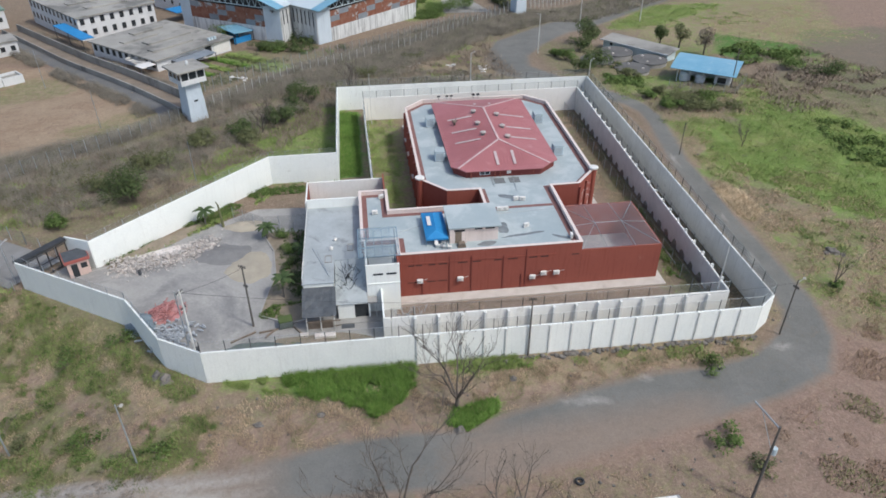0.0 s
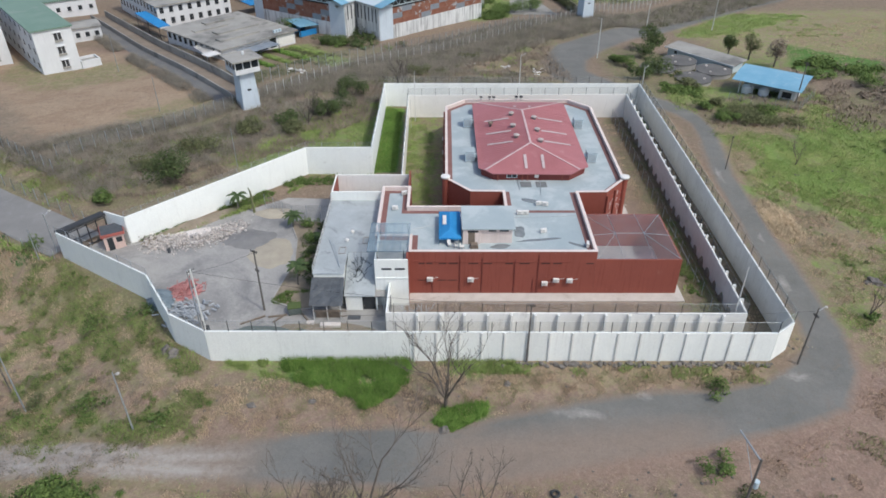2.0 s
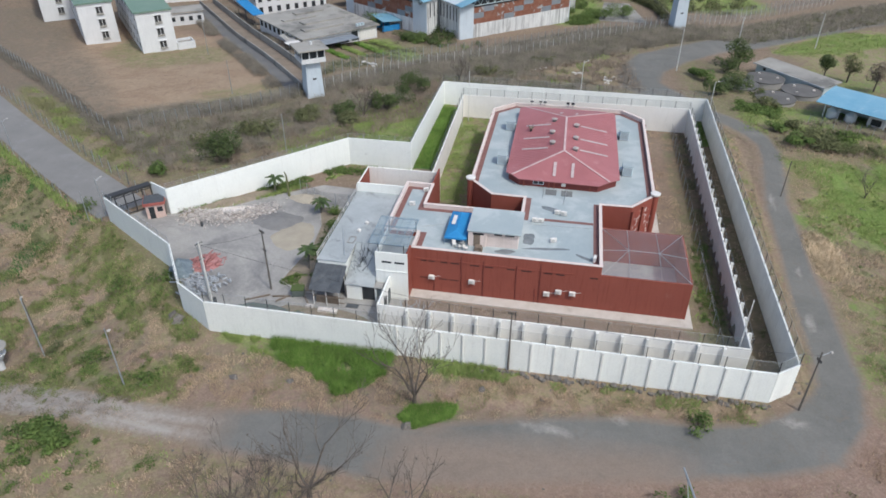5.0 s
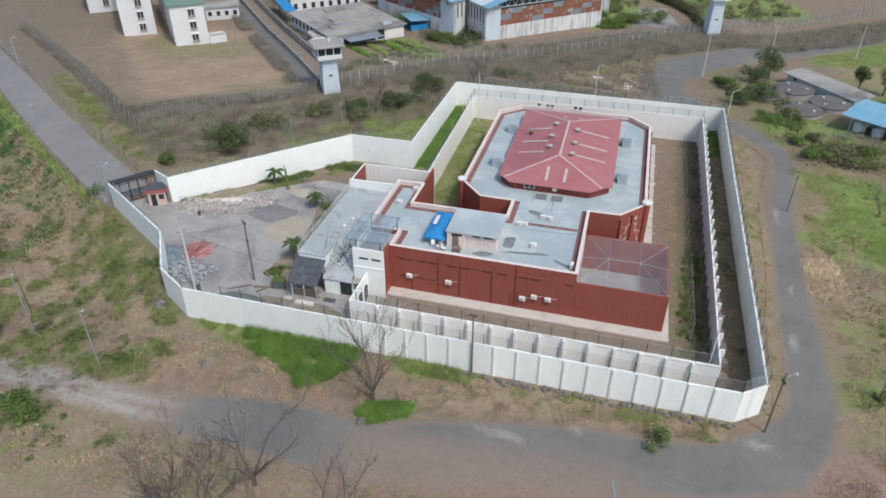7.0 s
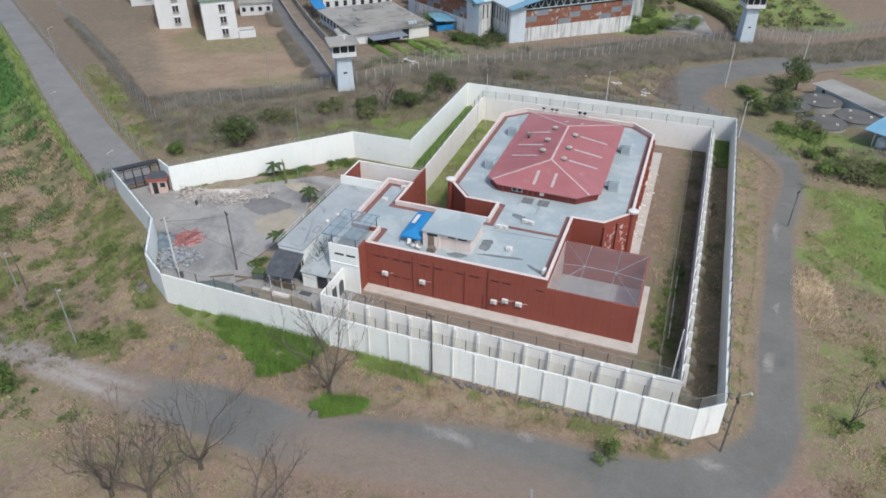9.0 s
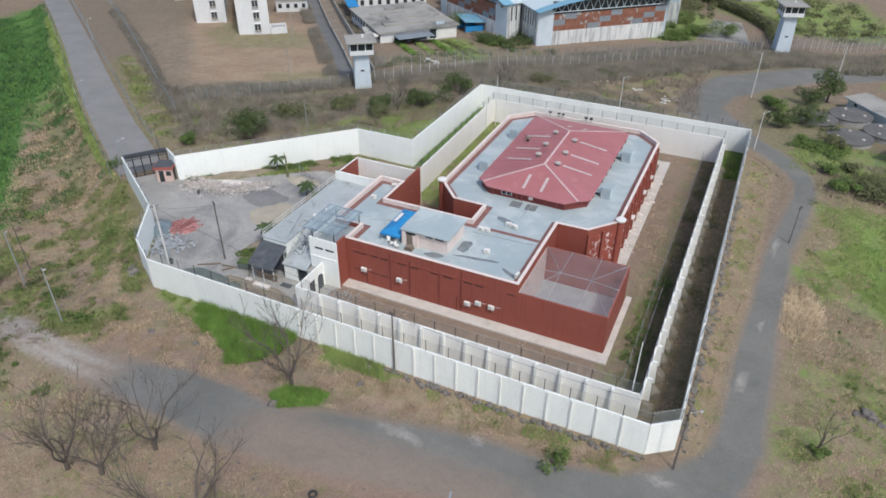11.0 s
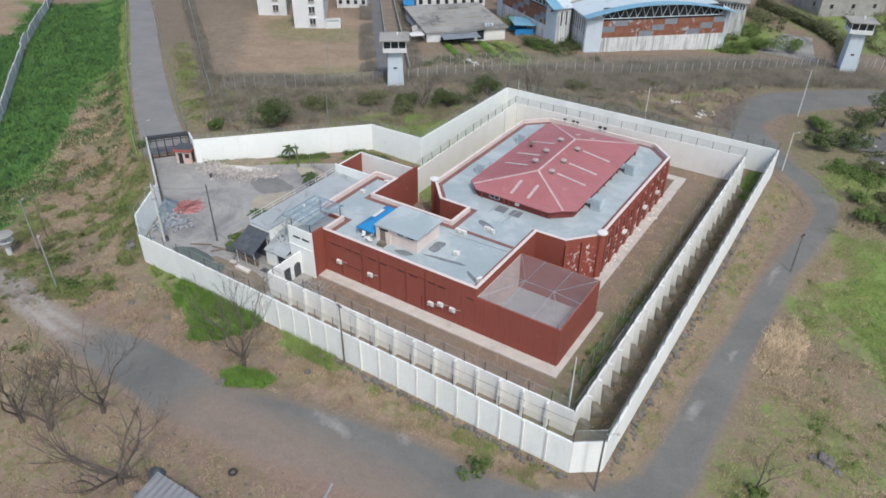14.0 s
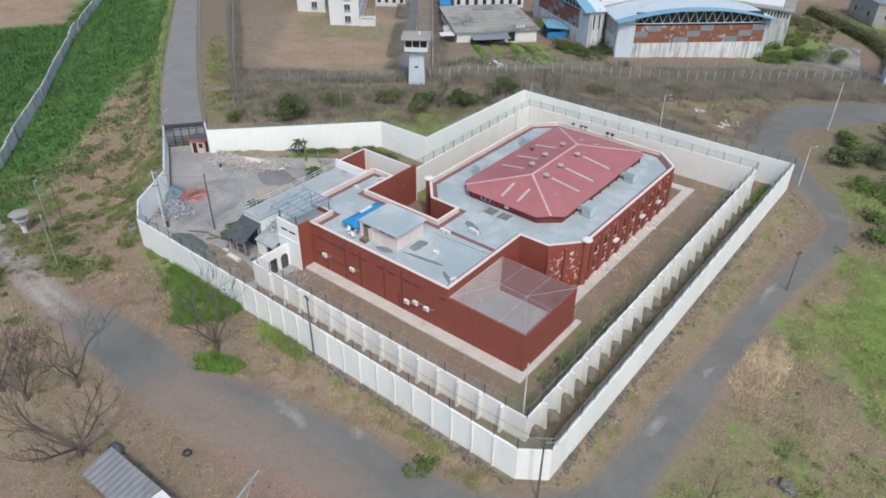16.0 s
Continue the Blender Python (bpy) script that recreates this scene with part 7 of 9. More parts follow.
def hangar(x, y, turn, w, d, h, rise, left, right, label, roof_mat):
    """A hall with a curved roof; left and right are the far ends of the slanting piers beside its front, in its own plan."""
    g = thing("hangar", label, "hangar", local(x, y, turn, -2.2), group="hangars")

    def panel(name, a, b, z0, z1, mat, lab=""):
        n_ = Vector((b[1] - a[1], a[0] - b[0])).normalized() * 0.15
        bm = bmesh.new()
        prism(bm, [tuple(Vector(a) + n_), tuple(Vector(b) + n_), tuple(Vector(b) - n_), tuple(Vector(a) - n_)], z0, z1)
        part(name, bm, M[mat], g, lab)

    panel("pier", left, (-0.02, 0), -1.5, h - 0.1, "tower_white", "pale slanting pier")
    panel("pier", (w + 0.02, 0), right, -1.5, h - 0.1, "tower_white", "pale slanting pier")
    panel("base_wall", (0, 0), (w, 0), -1.5, h * 0.40, "streaked_wall", "white lower wall with black streaks")
    cols = max(3, round(w / 3.4))
    step = w / cols
    for i in range(cols):
        for j in range(3):
            z0 = h * 0.40 + j * h * 0.16
            m_ = "rust" if (i * 7 + j * 5 + int(w)) % 4 else "grey_sheet"
            boxes("cladding_panel", M[m_], g, (0.02 + i * step, -0.06, z0 + 0.004, (i + 1) * step - 0.02, 0.08 + 0.03 * ((i + j) % 2), z0 + h * 0.158))
    panel("side_wall", (left[0], d), (left[0], left[1] + 0.02), -1.5, h - 0.1, "streaked_wall", "white side wall with black streaks")
    panel("side_wall", (right[0], right[1] + 0.02), (right[0], d), -1.5, h - 0.1, "streaked_wall", "white side wall with black streaks")
    for sx, sy in ((left[0] - 0.21, left[1]), (right[0] + 0.155, right[1])):
        for k in range(int((d - sy) / 1.6)):
            if k < 22:
                boxes("side_slot", M["dark_glass"], g, (sx, sy + 1.0 + k * 1.6, h * 0.5, sx + 0.05, sy + 1.4 + k * 1.6, h * 0.9))
    n_ = 18
    x0, x1 = left[0] - 0.8, right[0] + 0.8
    P_ = [(x0 + (x1 - x0) * k / n_, h + rise * (1 - (2 * k / n_ - 1) ** 2)) for k in range(n_ + 1)]
    for name, y0, y1, mt, lab in (("roof_edge", -1.6, 1.6, "blue_sheet", "blue roof edge"), ("roof", 1.602, d + 0.5, roof_mat, "curved pale sheet roof")):
        bm = bmesh.new()
        hi_, lo_ = [[bm.verts.new((a, yy, b + (0.0 if yy < 1.6 else 0.02))) for a, b in P_] for yy in (y0, y1)], [[bm.verts.new((a, yy, b - 0.14)) for a, b in P_] for yy in (y0, y1)]
        for k in range(n_):
            bm.faces.new((hi_[0][k], hi_[0][k + 1], hi_[1][k + 1], hi_[1][k]))
            bm.faces.new((lo_[0][k + 1], lo_[0][k], lo_[1][k], lo_[1][k + 1]))
            bm.faces.new((lo_[0][k], lo_[0][k + 1], hi_[0][k + 1], hi_[0][k]))
            bm.faces.new((hi_[1][k], hi_[1][k + 1], lo_[1][k + 1], lo_[1][k]))
        part(name, bm, M[mt], g, lab)
    bm = bmesh.new()
    beam(bm, (x0 + 1, -0.4, h - 0.5), (x1 - 1, -0.4, h - 0.5), 0.12, sides=5)
    for k in range(1, n_ - 1):
        (ax, az), (bx, bz) = P_[k], P_[k + 1]
        beam(bm, (ax, -0.4, h - 0.5), ((ax + bx) / 2, -0.4, (az + bz) / 2 - 0.2), 0.08, sides=4)
        beam(bm, ((ax + bx) / 2, -0.4, (az + bz) / 2 - 0.2), (bx, -0.4, h - 0.5), 0.08, sides=4)
    part("truss", bm, M["unit_grey"], g, "pale steel lattice truss")
    boxes("inside", M["steel_dark"], g, (0.4, 1.7, h * 0.36, w - 0.4, 1.9, h + rise * 0.6))
    return g


hangar(-6.3, 191.2, 43.4, 35.0, 13, 9.3, 3.0, (-4.3, 0.5), (36.8, 1.6), "large hangar with rusty cladding and a curved pale roof", "pale_sheet")
hangar(-45.8, 208.0, -33, 26.0, 4.5, 9.5, 3.4, (-4.0, 0.4), (31.1, 0.35), "older hangar with rusty panels and a pale roof", "pale_sheet")
# the halls behind the hangars: louvred walls under low roofs
hall_w = thing("workshop_hall", "white louvred hall behind the hangars with a pale roof", "building")
PLAN = [(-21.5, 192.4), (-16.0, 213.5), (-5.0, 229.6), (21.0, 231.6), (13.0, 268.0), (-40.0, 268.0), (-30.0, 214.0)]
bm = bmesh.new()
ring(bm, PLAN, 0, 0.3, -5.0, 6.1)
part("wall", bm, M["streaked_wall"], hall_w)
bm = bmesh.new()
ring(bm, inset(PLAN, -0.6), 0, 3.2, 6.102, 6.4)
part("roof_margin", bm, M["stained_concrete"], hall_w, "stained grey roof margin")
bm = bmesh.new()
prism(bm, inset(PLAN, 2.602), 6.0, 6.7)
part("roof", bm, M["far_white"], hall_w, "pale sheet roof")
for (ax, ay), (bx, by), z0, z1 in ((PLAN[0], PLAN[1], 2.6, 5.6), (PLAN[1], PLAN[2], 2.6, 5.6), (PLAN[2], PLAN[3], 4.3, 5.7)):
    L = math.hypot(bx - ax, by - ay)
    turn = math.degrees(math.atan2(by - ay, bx - ax))
    bm = bmesh.new()
    box(bm, -0.17, -0.05, z0, 0.17, -0.004, z1)
    me_l = finish("louvre", bm, M["dark_glass"])
    for k in range(int(L / 0.85)):
        d = 0.6 + k * 0.85
        shared("louvre", me_l, hall_w, pose(ax + (bx - ax) * d / L, ay + (by - ay) * d / L, 0, 0, 0, turn))
far_wall("wall_creeper", [(17.2, 275), (30, 263.4), (41.5, 249.4), (47.5, 238), (49.6, 221)], 2.6, 0.3, M["moss_base"], "mossy boundary wall under creepers")
bm = bmesh.new()
for i in range(8):
    y0, y1 = 219 + i * 3.2, 219 + (i + 1) * 3.2
    bm.faces.new([bm.verts.new((x, y, ground_at(x, y) + 0.08)) for x, y in ((28.5 + 0.25 * i, y0), (43.5 - 0.6 * i, y0), (42.9 - 0.6 * i, y1), (28.75 + 0.25 * i, y1))])
solid("pavement_yard", bm, M["stained_concrete"], "grey stained concrete yard beside the hangar", "pavement", kind="structure")
house("far_hall", 36.0, 272.0, 38, 22, 16, 7.0, "concrete", "grey_sheet", "grey hall behind the creeper-covered wall", 1, 3, 2)
house("far_house", -190.0, 250.0, 33, 30, 20, 6.0, "far_white", "green_roof", "white house far behind the fence", 1, 8, 4)
house("far_house", -30.0, 262.0, 40, 60, 20, 6.0, "far_white", "stained_concrete", "long white block far behind", 1, 12, 4)

# water tanks, pump house and blue-roofed shed
M["lid_grey"] = surf("lid_grey", (0.155, 0.15, 0.14), (0.115, 0.11, 0.104), 0.3, stain=(0.20, 0.19, 0.175), stain_scale=0.4)


def tank(x, y, r, z):
    t = thing("water_tank", "low round concrete water tank with a grey stained lid", "tank", (x, y, 0), group="concrete tanks")
    g = ground_at(x, y)
    bm = bmesh.new()
    beam(bm, (0, 0, g - 0.4), (0, 0, z - 0.18), r * 0.97, sides=36)
    part("wall", bm, M["concrete"], t)
    bm = bmesh.new()
    beam(bm, (0, 0, z - 0.18), (0, 0, z), r, sides=40)
    beam(bm, (0, 0, z), (0, 0, z + 0.12), r * 0.98, r * 0.2, sides=40)
    lid = part("lid", bm, M["lid_grey"], t, "grey stained round lid")
    for k in range(3):
        a = 2.1 * k + x
        boxes("hatch", M["rubble_pale"], lid, ( math.cos(a) * r * 0.6 - 0.25, math.sin(a) * r * 0.6 - 0.25, z, math.cos(a) * r * 0.6 + 0.25, math.sin(a) * r * 0.6 + 0.25, z + 0.3))


for x, y in ((66.9, 168.6), (66.5, 155.8), (73.2, 161.4), (60.2, 163.2)):
    tank(x, y, 4.3, -0.9)
pump = thing("pump_house", "long low pump house with a pale blue wall and grey roof", "building", local(66.6, 177.6, -52, -2.8))
bm = bmesh.new()
ring(bm, [(0, 0), (19, 0), (19, 4.2), (0, 4.2)], 0, 0.25, -0.5, 2.4)
part("wall", bm, M["unit_grey"], pump)
bm = bmesh.new()
slab(bm, [(-0.6, -0.8, 2.55), (19.6, -0.8, 2.55), (19.6, 5.0, 3.0), (-0.6, 5.0, 3.0)], 0.14)
part("roof", bm, M["stained_concrete"], pump)
boxes("window", M["dark_glass"], pump, (2.0, -0.05, 1.2, 2.8, -0.004, 1.9))
boxes("fascia", M["far_white"], pump, (-0.6, -0.86, 2.3, 19.6, -0.802, 2.56))
bshed = thing("blue_roof_shed", "open shed with a curved light blue sheet roof", "shed", local(73.6, 147.2, -36, -1.7))
for k in range(5):
    for yy in (0.3, 5.2):
        bm = bmesh.new()
        beam(bm, (0.4 + k * 2.9, yy, -0.4), (0.4 + k * 2.9, yy, 3.4), 0.12, sides=6)
        part("post", bm, M["far_white"], bshed)
bm = bmesh.new()
arc = [(-1.2 + 9.5 * k / 8, 3.3 + 1.3 * math.sin(math.pi * (0.08 + 0.52 * k / 8))) for k in range(9)]
up_, dn_ = [[bm.verts.new((x, y, z)) for y, z in arc] for x in (-1.2, 13.4)], [[bm.verts.new((x, y, z - 0.08)) for y, z in arc] for x in (-1.2, 13.4)]
for k in range(8):
    bm.faces.new((up_[0][k], up_[1][k], up_[1][k + 1], up_[0][k + 1]))
    bm.faces.new((dn_[0][k], dn_[0][k + 1], dn_[1][k + 1], dn_[1][k]))
    bm.faces.new((up_[0][k], up_[0][k + 1], dn_[0][k + 1], dn_[0][k]))
    bm.faces.new((up_[1][k], dn_[1][k], dn_[1][k + 1], up_[1][k + 1]))
bm.faces.new((up_[0][0], dn_[0][0], dn_[1][0], up_[1][0]))
bm.faces.new((up_[0][8], up_[1][8], dn_[1][8], dn_[0][8]))
part("roof", bm, M["blue_sheet"], bshed, "curved light blue sheet roof")
boxes("wall", M["far_white"], bshed, (8.6, 1.2, -0.4, 12.2, 1.4, 2.9), (12.0, 1.402, -0.4, 12.2, 5.4, 3.2), (0.2, 5.4, -0.4, 12.2, 5.6, 3.3))
boxes("window", M["dark_glass"], bshed, (9.3, 1.14, 1.0, 11.2, 1.196, 2.3))
for x in (2.0, 5.6):
    t = thing("plastic_tank", "white plastic water tank on a steel stand", "tank", bshed.matrix_basis @ pose(x, 0.7, -0.2), group="plastic tanks")
    for a, b in ((-0.8, -0.8), (0.8, -0.8), (0.8, 0.8), (-0.8, 0.8)):
        bm = bmesh.new()
        beam(bm, (a, b, -0.3), (a, b, 0.7), 0.07, sides=4)
        part("leg", bm, M["unit_white"], t)
    bm = bmesh.new()
    beam(bm, (0, 0, 0.7), (0, 0, 2.3), 1.1, 1.1, sides=18)
    beam(bm, (0, 0, 2.3), (0, 0, 2.75), 1.1, 0.4, sides=18)
    part("drum", bm, M["plastic_white"], t)
fence("shed_fence", [(70, 142, 0), (82, 134.5, 0), (89, 143, 0), (86, 150, 0)], 2.0, "grey wire fence round the blue-roofed shed", base="land", pitch=2.5, mat="chain_link", kind="structure", rails=False)

# white hut on the slope
hut = thing("sentry_hut", "small round white sentry hut with a flat cap", "hut", (-43.9, 51.2, ground_at(-43.9, 51.2)))
bm = bmesh.new()
beam(bm, (0, 0, -0.3), (0, 0, 1.6), 0.35, 0.45, sides=12)
part("stem", bm, M["far_white"], hut)
bm = bmesh.new()
beam(bm, (0, 0, 1.6), (0, 0, 2.5), 0.6, 1.15, sides=16)
part("bowl", bm, M["far_white"], hut)
for k in range(6):
    bm = bmesh.new()
    a = k * math.pi / 3
    beam(bm, (math.cos(a), math.sin(a), 2.5), (math.cos(a), math.sin(a), 3.4), 0.06, sides=4)
    part("post", bm, M["far_white"], hut)
bm = bmesh.new()
beam(bm, (0, 0, 3.4), (0, 0, 3.55), 1.45, sides=18)
beam(bm, (0, 0, 3.55), (0, 0, 3.8), 1.4, 0.3, sides=18)
part("cap", bm, M["stained_concrete"], hut)
# near sheet-roofed shed below the camera
nshed = thing("sheet_shed", "low shed with a rusty corrugated grey sheet roof", "shed", (0, 0, 0))
bm = bmesh.new()
c00, c10, c11, c01 = Vector((15.5, 31.6, 2.9)), Vector((26.0, 31.9, 2.9)), Vector((25.6, 35.3, 3.2)), Vector((15.1, 34.9, 3.2))
ribs_ = [[bm.verts.new(a.lerp(b, k / 30) + Vector((0, 0, (0.035 if k % 2 else -0.035) - dz))) for a, b in ((c00, c10), (c01, c11)) for dz in (0, 0.02)] for k in range(31)]
for a, b in zip(ribs_[:-1], ribs_[1:]):
    for i, j in ((0, 2), (2, 3), (3, 1), (1, 0)):
        bm.faces.new((a[i], b[i], b[j], a[j]))
for e in (ribs_[0], ribs_[-1]):
    bm.faces.new((e[0], e[2], e[3], e[1]))
M["old_sheet"] = surf("old_sheet", (0.33, 0.33, 0.33), (0.26, 0.26, 0.26), 0.5, stain=(0.20, 0.13, 0.10), stain_scale=0.5, stain_at=0.6, rough=0.5, metal=0.3)
part("roof", bm, M["old_sheet"], nshed)
bm = bmesh.new()
ring(bm, [(15.9, 32.1), (25.4, 32.3), (25.2, 34.9), (15.6, 34.5)], 0, 0.12, -0.8, 2.8)
part("wall", bm, M["old_wood"], nshed)
boxes("white_sheet", M["unit_white"], nshed, (23.2, 33.4, 3.2, 25.3, 35.2, 3.24))

# ---- plants ----
rng = np.random.default_rng(7)


def quads_mesh(name, C, size, material, flat=0.35, stretch=1.6, out=None):
    """Many small leaves: one tilted quad at each centre."""
    n = len(C)
    a, b = rng.normal(size=(n, 3)), rng.normal(size=(n, 3))
    a[:, 2] *= flat
    a /= np.linalg.norm(a, axis=1)[:, None]
    b -= (a * b).sum(1)[:, None] * a
    b /= np.linalg.norm(b, axis=1)[:, None]
    s = (size * rng.uniform(0.6, 1.3, n))[:, None]
    a, b = a * s * stretch * 0.5, b * s * 0.5
    V = np.stack([C - a - b * 0.6, C + a * 0.2 - b, C + a + b * 0.3, C - a * 0.2 + b], 1).reshape(-1, 3)
    Q = V.reshape(n, 4, 3)
    flip = (np.cross(Q[:, 1] - Q[:, 0], Q[:, 2] - Q[:, 0]) @ np.array([0.25, -0.6, 0.75])) < 0
    Q[flip] = Q[flip][:, ::-1]
    me = bpy.data.meshes.new(name)
    me.from_pydata(Q.reshape(-1, 3).tolist(), [], np.arange(4 * n).reshape(n, 4).tolist())
    if out is not None:
        soften(me, np.repeat(out * 0.6 + np.array([0.0, 0.0, 0.8]) + rng.normal(0, 0.3, out.shape), 4, axis=0))
    me.materials.append(material)
    return me


def soften(me, normals):
    """Shade foliage by the mass it belongs to, not leaf by leaf."""
    normals = normals / np.linalg.norm(normals, axis=1)[:, None]
    me.polygons.foreach_set("use_smooth", [True] * len(me.polygons))
    me.normals_split_custom_set_from_vertices(normals.tolist())


def blades_mesh(name, P, height, width, material, lean=0.45):
    """Upright blades of grass at the places P."""
    n = len(P)
    w = rng.uniform(0, 2 * np.pi, n)
    h = height * rng.uniform(0.5, 1.25, n)
    d = np.stack([np.cos(w), np.sin(w), np.zeros(n)], 1) * (width * rng.uniform(0.6, 1.3, n))[:, None]
    tip = P + np.stack([rng.normal(0, lean, n) * h, rng.normal(0, lean, n) * h, h], 1)
    T = np.stack([P - d, P + d, tip], 1)
    flip = (np.cross(T[:, 1] - T[:, 0], T[:, 2] - T[:, 0]) @ np.array([0.25, -0.6, 0.75])) < 0
    T[flip] = T[flip][:, ::-1]
    me = bpy.data.meshes.new(name)
    me.from_pydata(T.reshape(-1, 3).tolist(), [], np.arange(3 * n).reshape(n, 3).tolist())
    up = np.repeat(rng.normal(0, 0.28, (n, 3)), 3, axis=0) + np.array([0.0, 0.0, 1.0])
    soften(me, up)
    me.materials.append(material)
    return me


def scatter(poly, n, soft=0.0):
    """Points inside a region on the land; more where the noise is high."""
    xs_, ys_ = [p[0] for p in poly], [p[1] for p in poly]
    out = []
    got = 0
    while got < n:
        x = rng.uniform(min(xs_) - soft, max(xs_) + soft, 4 * n)
        y = rng.uniform(min(ys_) - soft, max(ys_) + soft, 4 * n)
        k = inside(x, y, poly)
        if soft:
            k |= rng.uniform(0, 1, len(x)) < 0.5 * (1 - smooth(0, soft, seg_dist(x, y, poly + poly[:1])))
        k &= ~((seg_dist(x, y, GATE_ROAD) < 3.9) & (x < -44))
        out.append(np.stack([x[k], y[k]], 1))
        got += k.sum()
    P = np.concatenate(out)[:n]
    return np.column_stack([P, terrain(P[:, 0], P[:, 1])])


def clumped(P, scale=0.35, cut=0.0):
    k = np.array([noise.noise(Vector((x * scale, y * scale, 3.3))) > cut for x, y, _ in P])
    return P[k]


def grows(P, key, bias=0.0, scale=0.3, amount=1.0):
    """Keeps the places where a kind of cover is dense, with a ragged edge."""
    f = cover(key, P[:, 0], P[:, 1]) + bias
    k = np.array([v + amount * noise.noise(Vector((x * scale, y * scale, 7.1))) + 0.5 * amount * noise.noise(Vector((x * scale * 3.7, y * scale * 3.7, 1.1))) > 0.5 for v, (x, y, _) in zip(f, P)])
    return P[k & (f > bias + 0.05)]


def grass(name, poly, n, h, w, mat, label, soft=1.0, clump=None, clump_scale=0.35, key="", bias=0.0):
    P = scatter(poly, n, soft)
    if key:
        P = grows(P, key, bias)
    if clump is not None:
        P = clumped(P, clump_scale, clump)
    return tagged(new(name, blades_mesh(name, P, h, w, M[mat])), label, "grass", kind="stuff")


def scrub(name, poly, n, r, h, mat, label, leaf=0.16, per=34, key="", bias=0.0, clump=None, soft=1.0):
    """Many low ragged shrubs, too close to count."""
    P = scatter(poly, n, soft)
    if key:
        P = grows(P, key, bias)
    if clump is not None:
        P = clumped(P, 0.16, clump)
    k = len(P)
    s = rng.uniform(0.45, 1.3, k) * (0.6 + 0.8 * rng.random(k))
    q = rng.normal(size=(k, per, 3))
    q *= (rng.uniform(0.35, 1.0, (k, per)) / np.linalg.norm(q, axis=2))[:, :, None]
    C = P[:, None, :] + q * (np.array([r, r, h * 0.5]) * s[:, None])[:, None, :]
    C[:, :, 2] += (h * 0.42 * s)[:, None]
    C[:, :, 2] = np.maximum(C[:, :, 2], P[:, None, 2] + 0.04)
    return tagged(new(name, quads_mesh(name, C.reshape(-1, 3), leaf, M[mat], out=q.reshape(-1, 3))), label, "brush", kind="stuff")


def outline(poly):
    xs_, ys_ = [p[0] for p in poly], [p[1] for p in poly]
    return [(min(xs_) - 3, min(ys_) - 3), (max(xs_) + 3, min(ys_) - 3), (max(xs_) + 3, max(ys_) + 3), (min(xs_) - 3, max(ys_) + 3)]


FRONT_FOOT = [(-18.5, 50.5), (5, 50.5), (5, 57.9), (-18.5, 57.9)]
grass("grass", FRONT_FOOT, 52000, 0.95, 0.045, "grass_bright", "tall bright green grass below the white wall", 0, key="lush", bias=0.05)
grass("grass", FRONT_FOOT, 20000, 0.5, 0.045, "grass_green", "duller green grass below the white wall", 0, key="lush", bias=0.0)
scrub("scrub", FRONT_FOOT, 260, 0.5, 0.9, "leaf_mid", "dark green weeds in the tall grass below the wall", 0.14, 40, "lush", -0.15, soft=0)
grass("grass", [(-17, 57.9), (-8, 57.9), (-8, 55.4), (-12, 55.8)], 9000, 0.42, 0.04, "grass_green", "short green grass along the wall foot", 0.6, -0.1, 0.6)
grass("grass", [(5.6, 46.9), (13.6, 46.9), (13.6, 52.8), (5.6, 52.8)], 16000, 0.55, 0.045, "grass_bright", "bright green grass clump beside the road", 0, key="lush", bias=0.05)
grass("grass", STRIP, 9000, 0.5, 0.05, "grass_bright", "bright green grass between the two walls", 0)
grass("grass", outline(FIELD), 120000, 0.7, 0.09, "grass_field", "lush green field below the gate road", 0, key="lush")
grass("grass", outline(FIELD), 30000, 0.6, 0.08, "grass_bright", "bright green grass in the lush field", 0, key="lush", bias=-0.45)
scrub("scrub", outline(FIELD), 3000, 1.0, 0.8, "leaf_blue", "dark blue-green weeds in the lush field", 0.18, 40, "lush", -0.45)
grass("grass", FIELD_BEYOND, 12000, 0.8, 0.16, "grass_field", "green field beyond the boundary wall", 2)
EFIELD = [(58.6, 56), (60, 132), (112, 140), (116, 76), (84, 50)]
grass("grass", EFIELD, 150000, 0.24, 0.04, "grass_green", "green grass on the eastern slope", 2, key="green")
grass("grass", EFIELD, 60000, 0.26, 0.04, "grass_bright", "bright fresh grass on the eastern slope", 2, key="green", bias=-0.35)
grass("grass", EFIELD, 110000, 0.26, 0.032, "grass_dry", "dry straw grass on the eastern slope", 2, key="straw", bias=0.15)
grass("grass", EFIELD, 60000, 0.24, 0.036, "grass_olive", "olive weeds on the eastern verge", 2, key="weedy", bias=-0.02)
scrub("scrub", EFIELD, 900, 0.7, 0.6, "leaf_mid", "low green weeds on the eastern slope", 0.10, 50, "weedy", -0.25)
scrub("scrub", [(64, 130), (68, 138), (76, 133), (80, 126), (72, 126)], 260, 1.1, 1.5, "leaf_olive", "olive shrubs below the blue-roofed shed", 0.14, 80, clump=-0.1)
scrub("scrub", [(100, 150), (112, 158), (124, 145), (112, 132), (100, 140)], 300, 1.2, 1.2, "twig_dry", "dark dry scrub on the far slope", 0.25, 30, clump=0.0)
scrub("scrub", [(95, 168), (104, 176), (116, 164), (110, 160)], 260, 1.3, 1.8, "leaf_mid", "dense green shrubs on the far slope", 0.28, 40, clump=-0.2)
scrub("scrub", [(84, 100), (92, 120), (98, 116), (96, 98)], 160, 1.0, 1.1, "leaf_mid", "green shrubs on the eastern slope", 0.22, 40, clump=0.12)
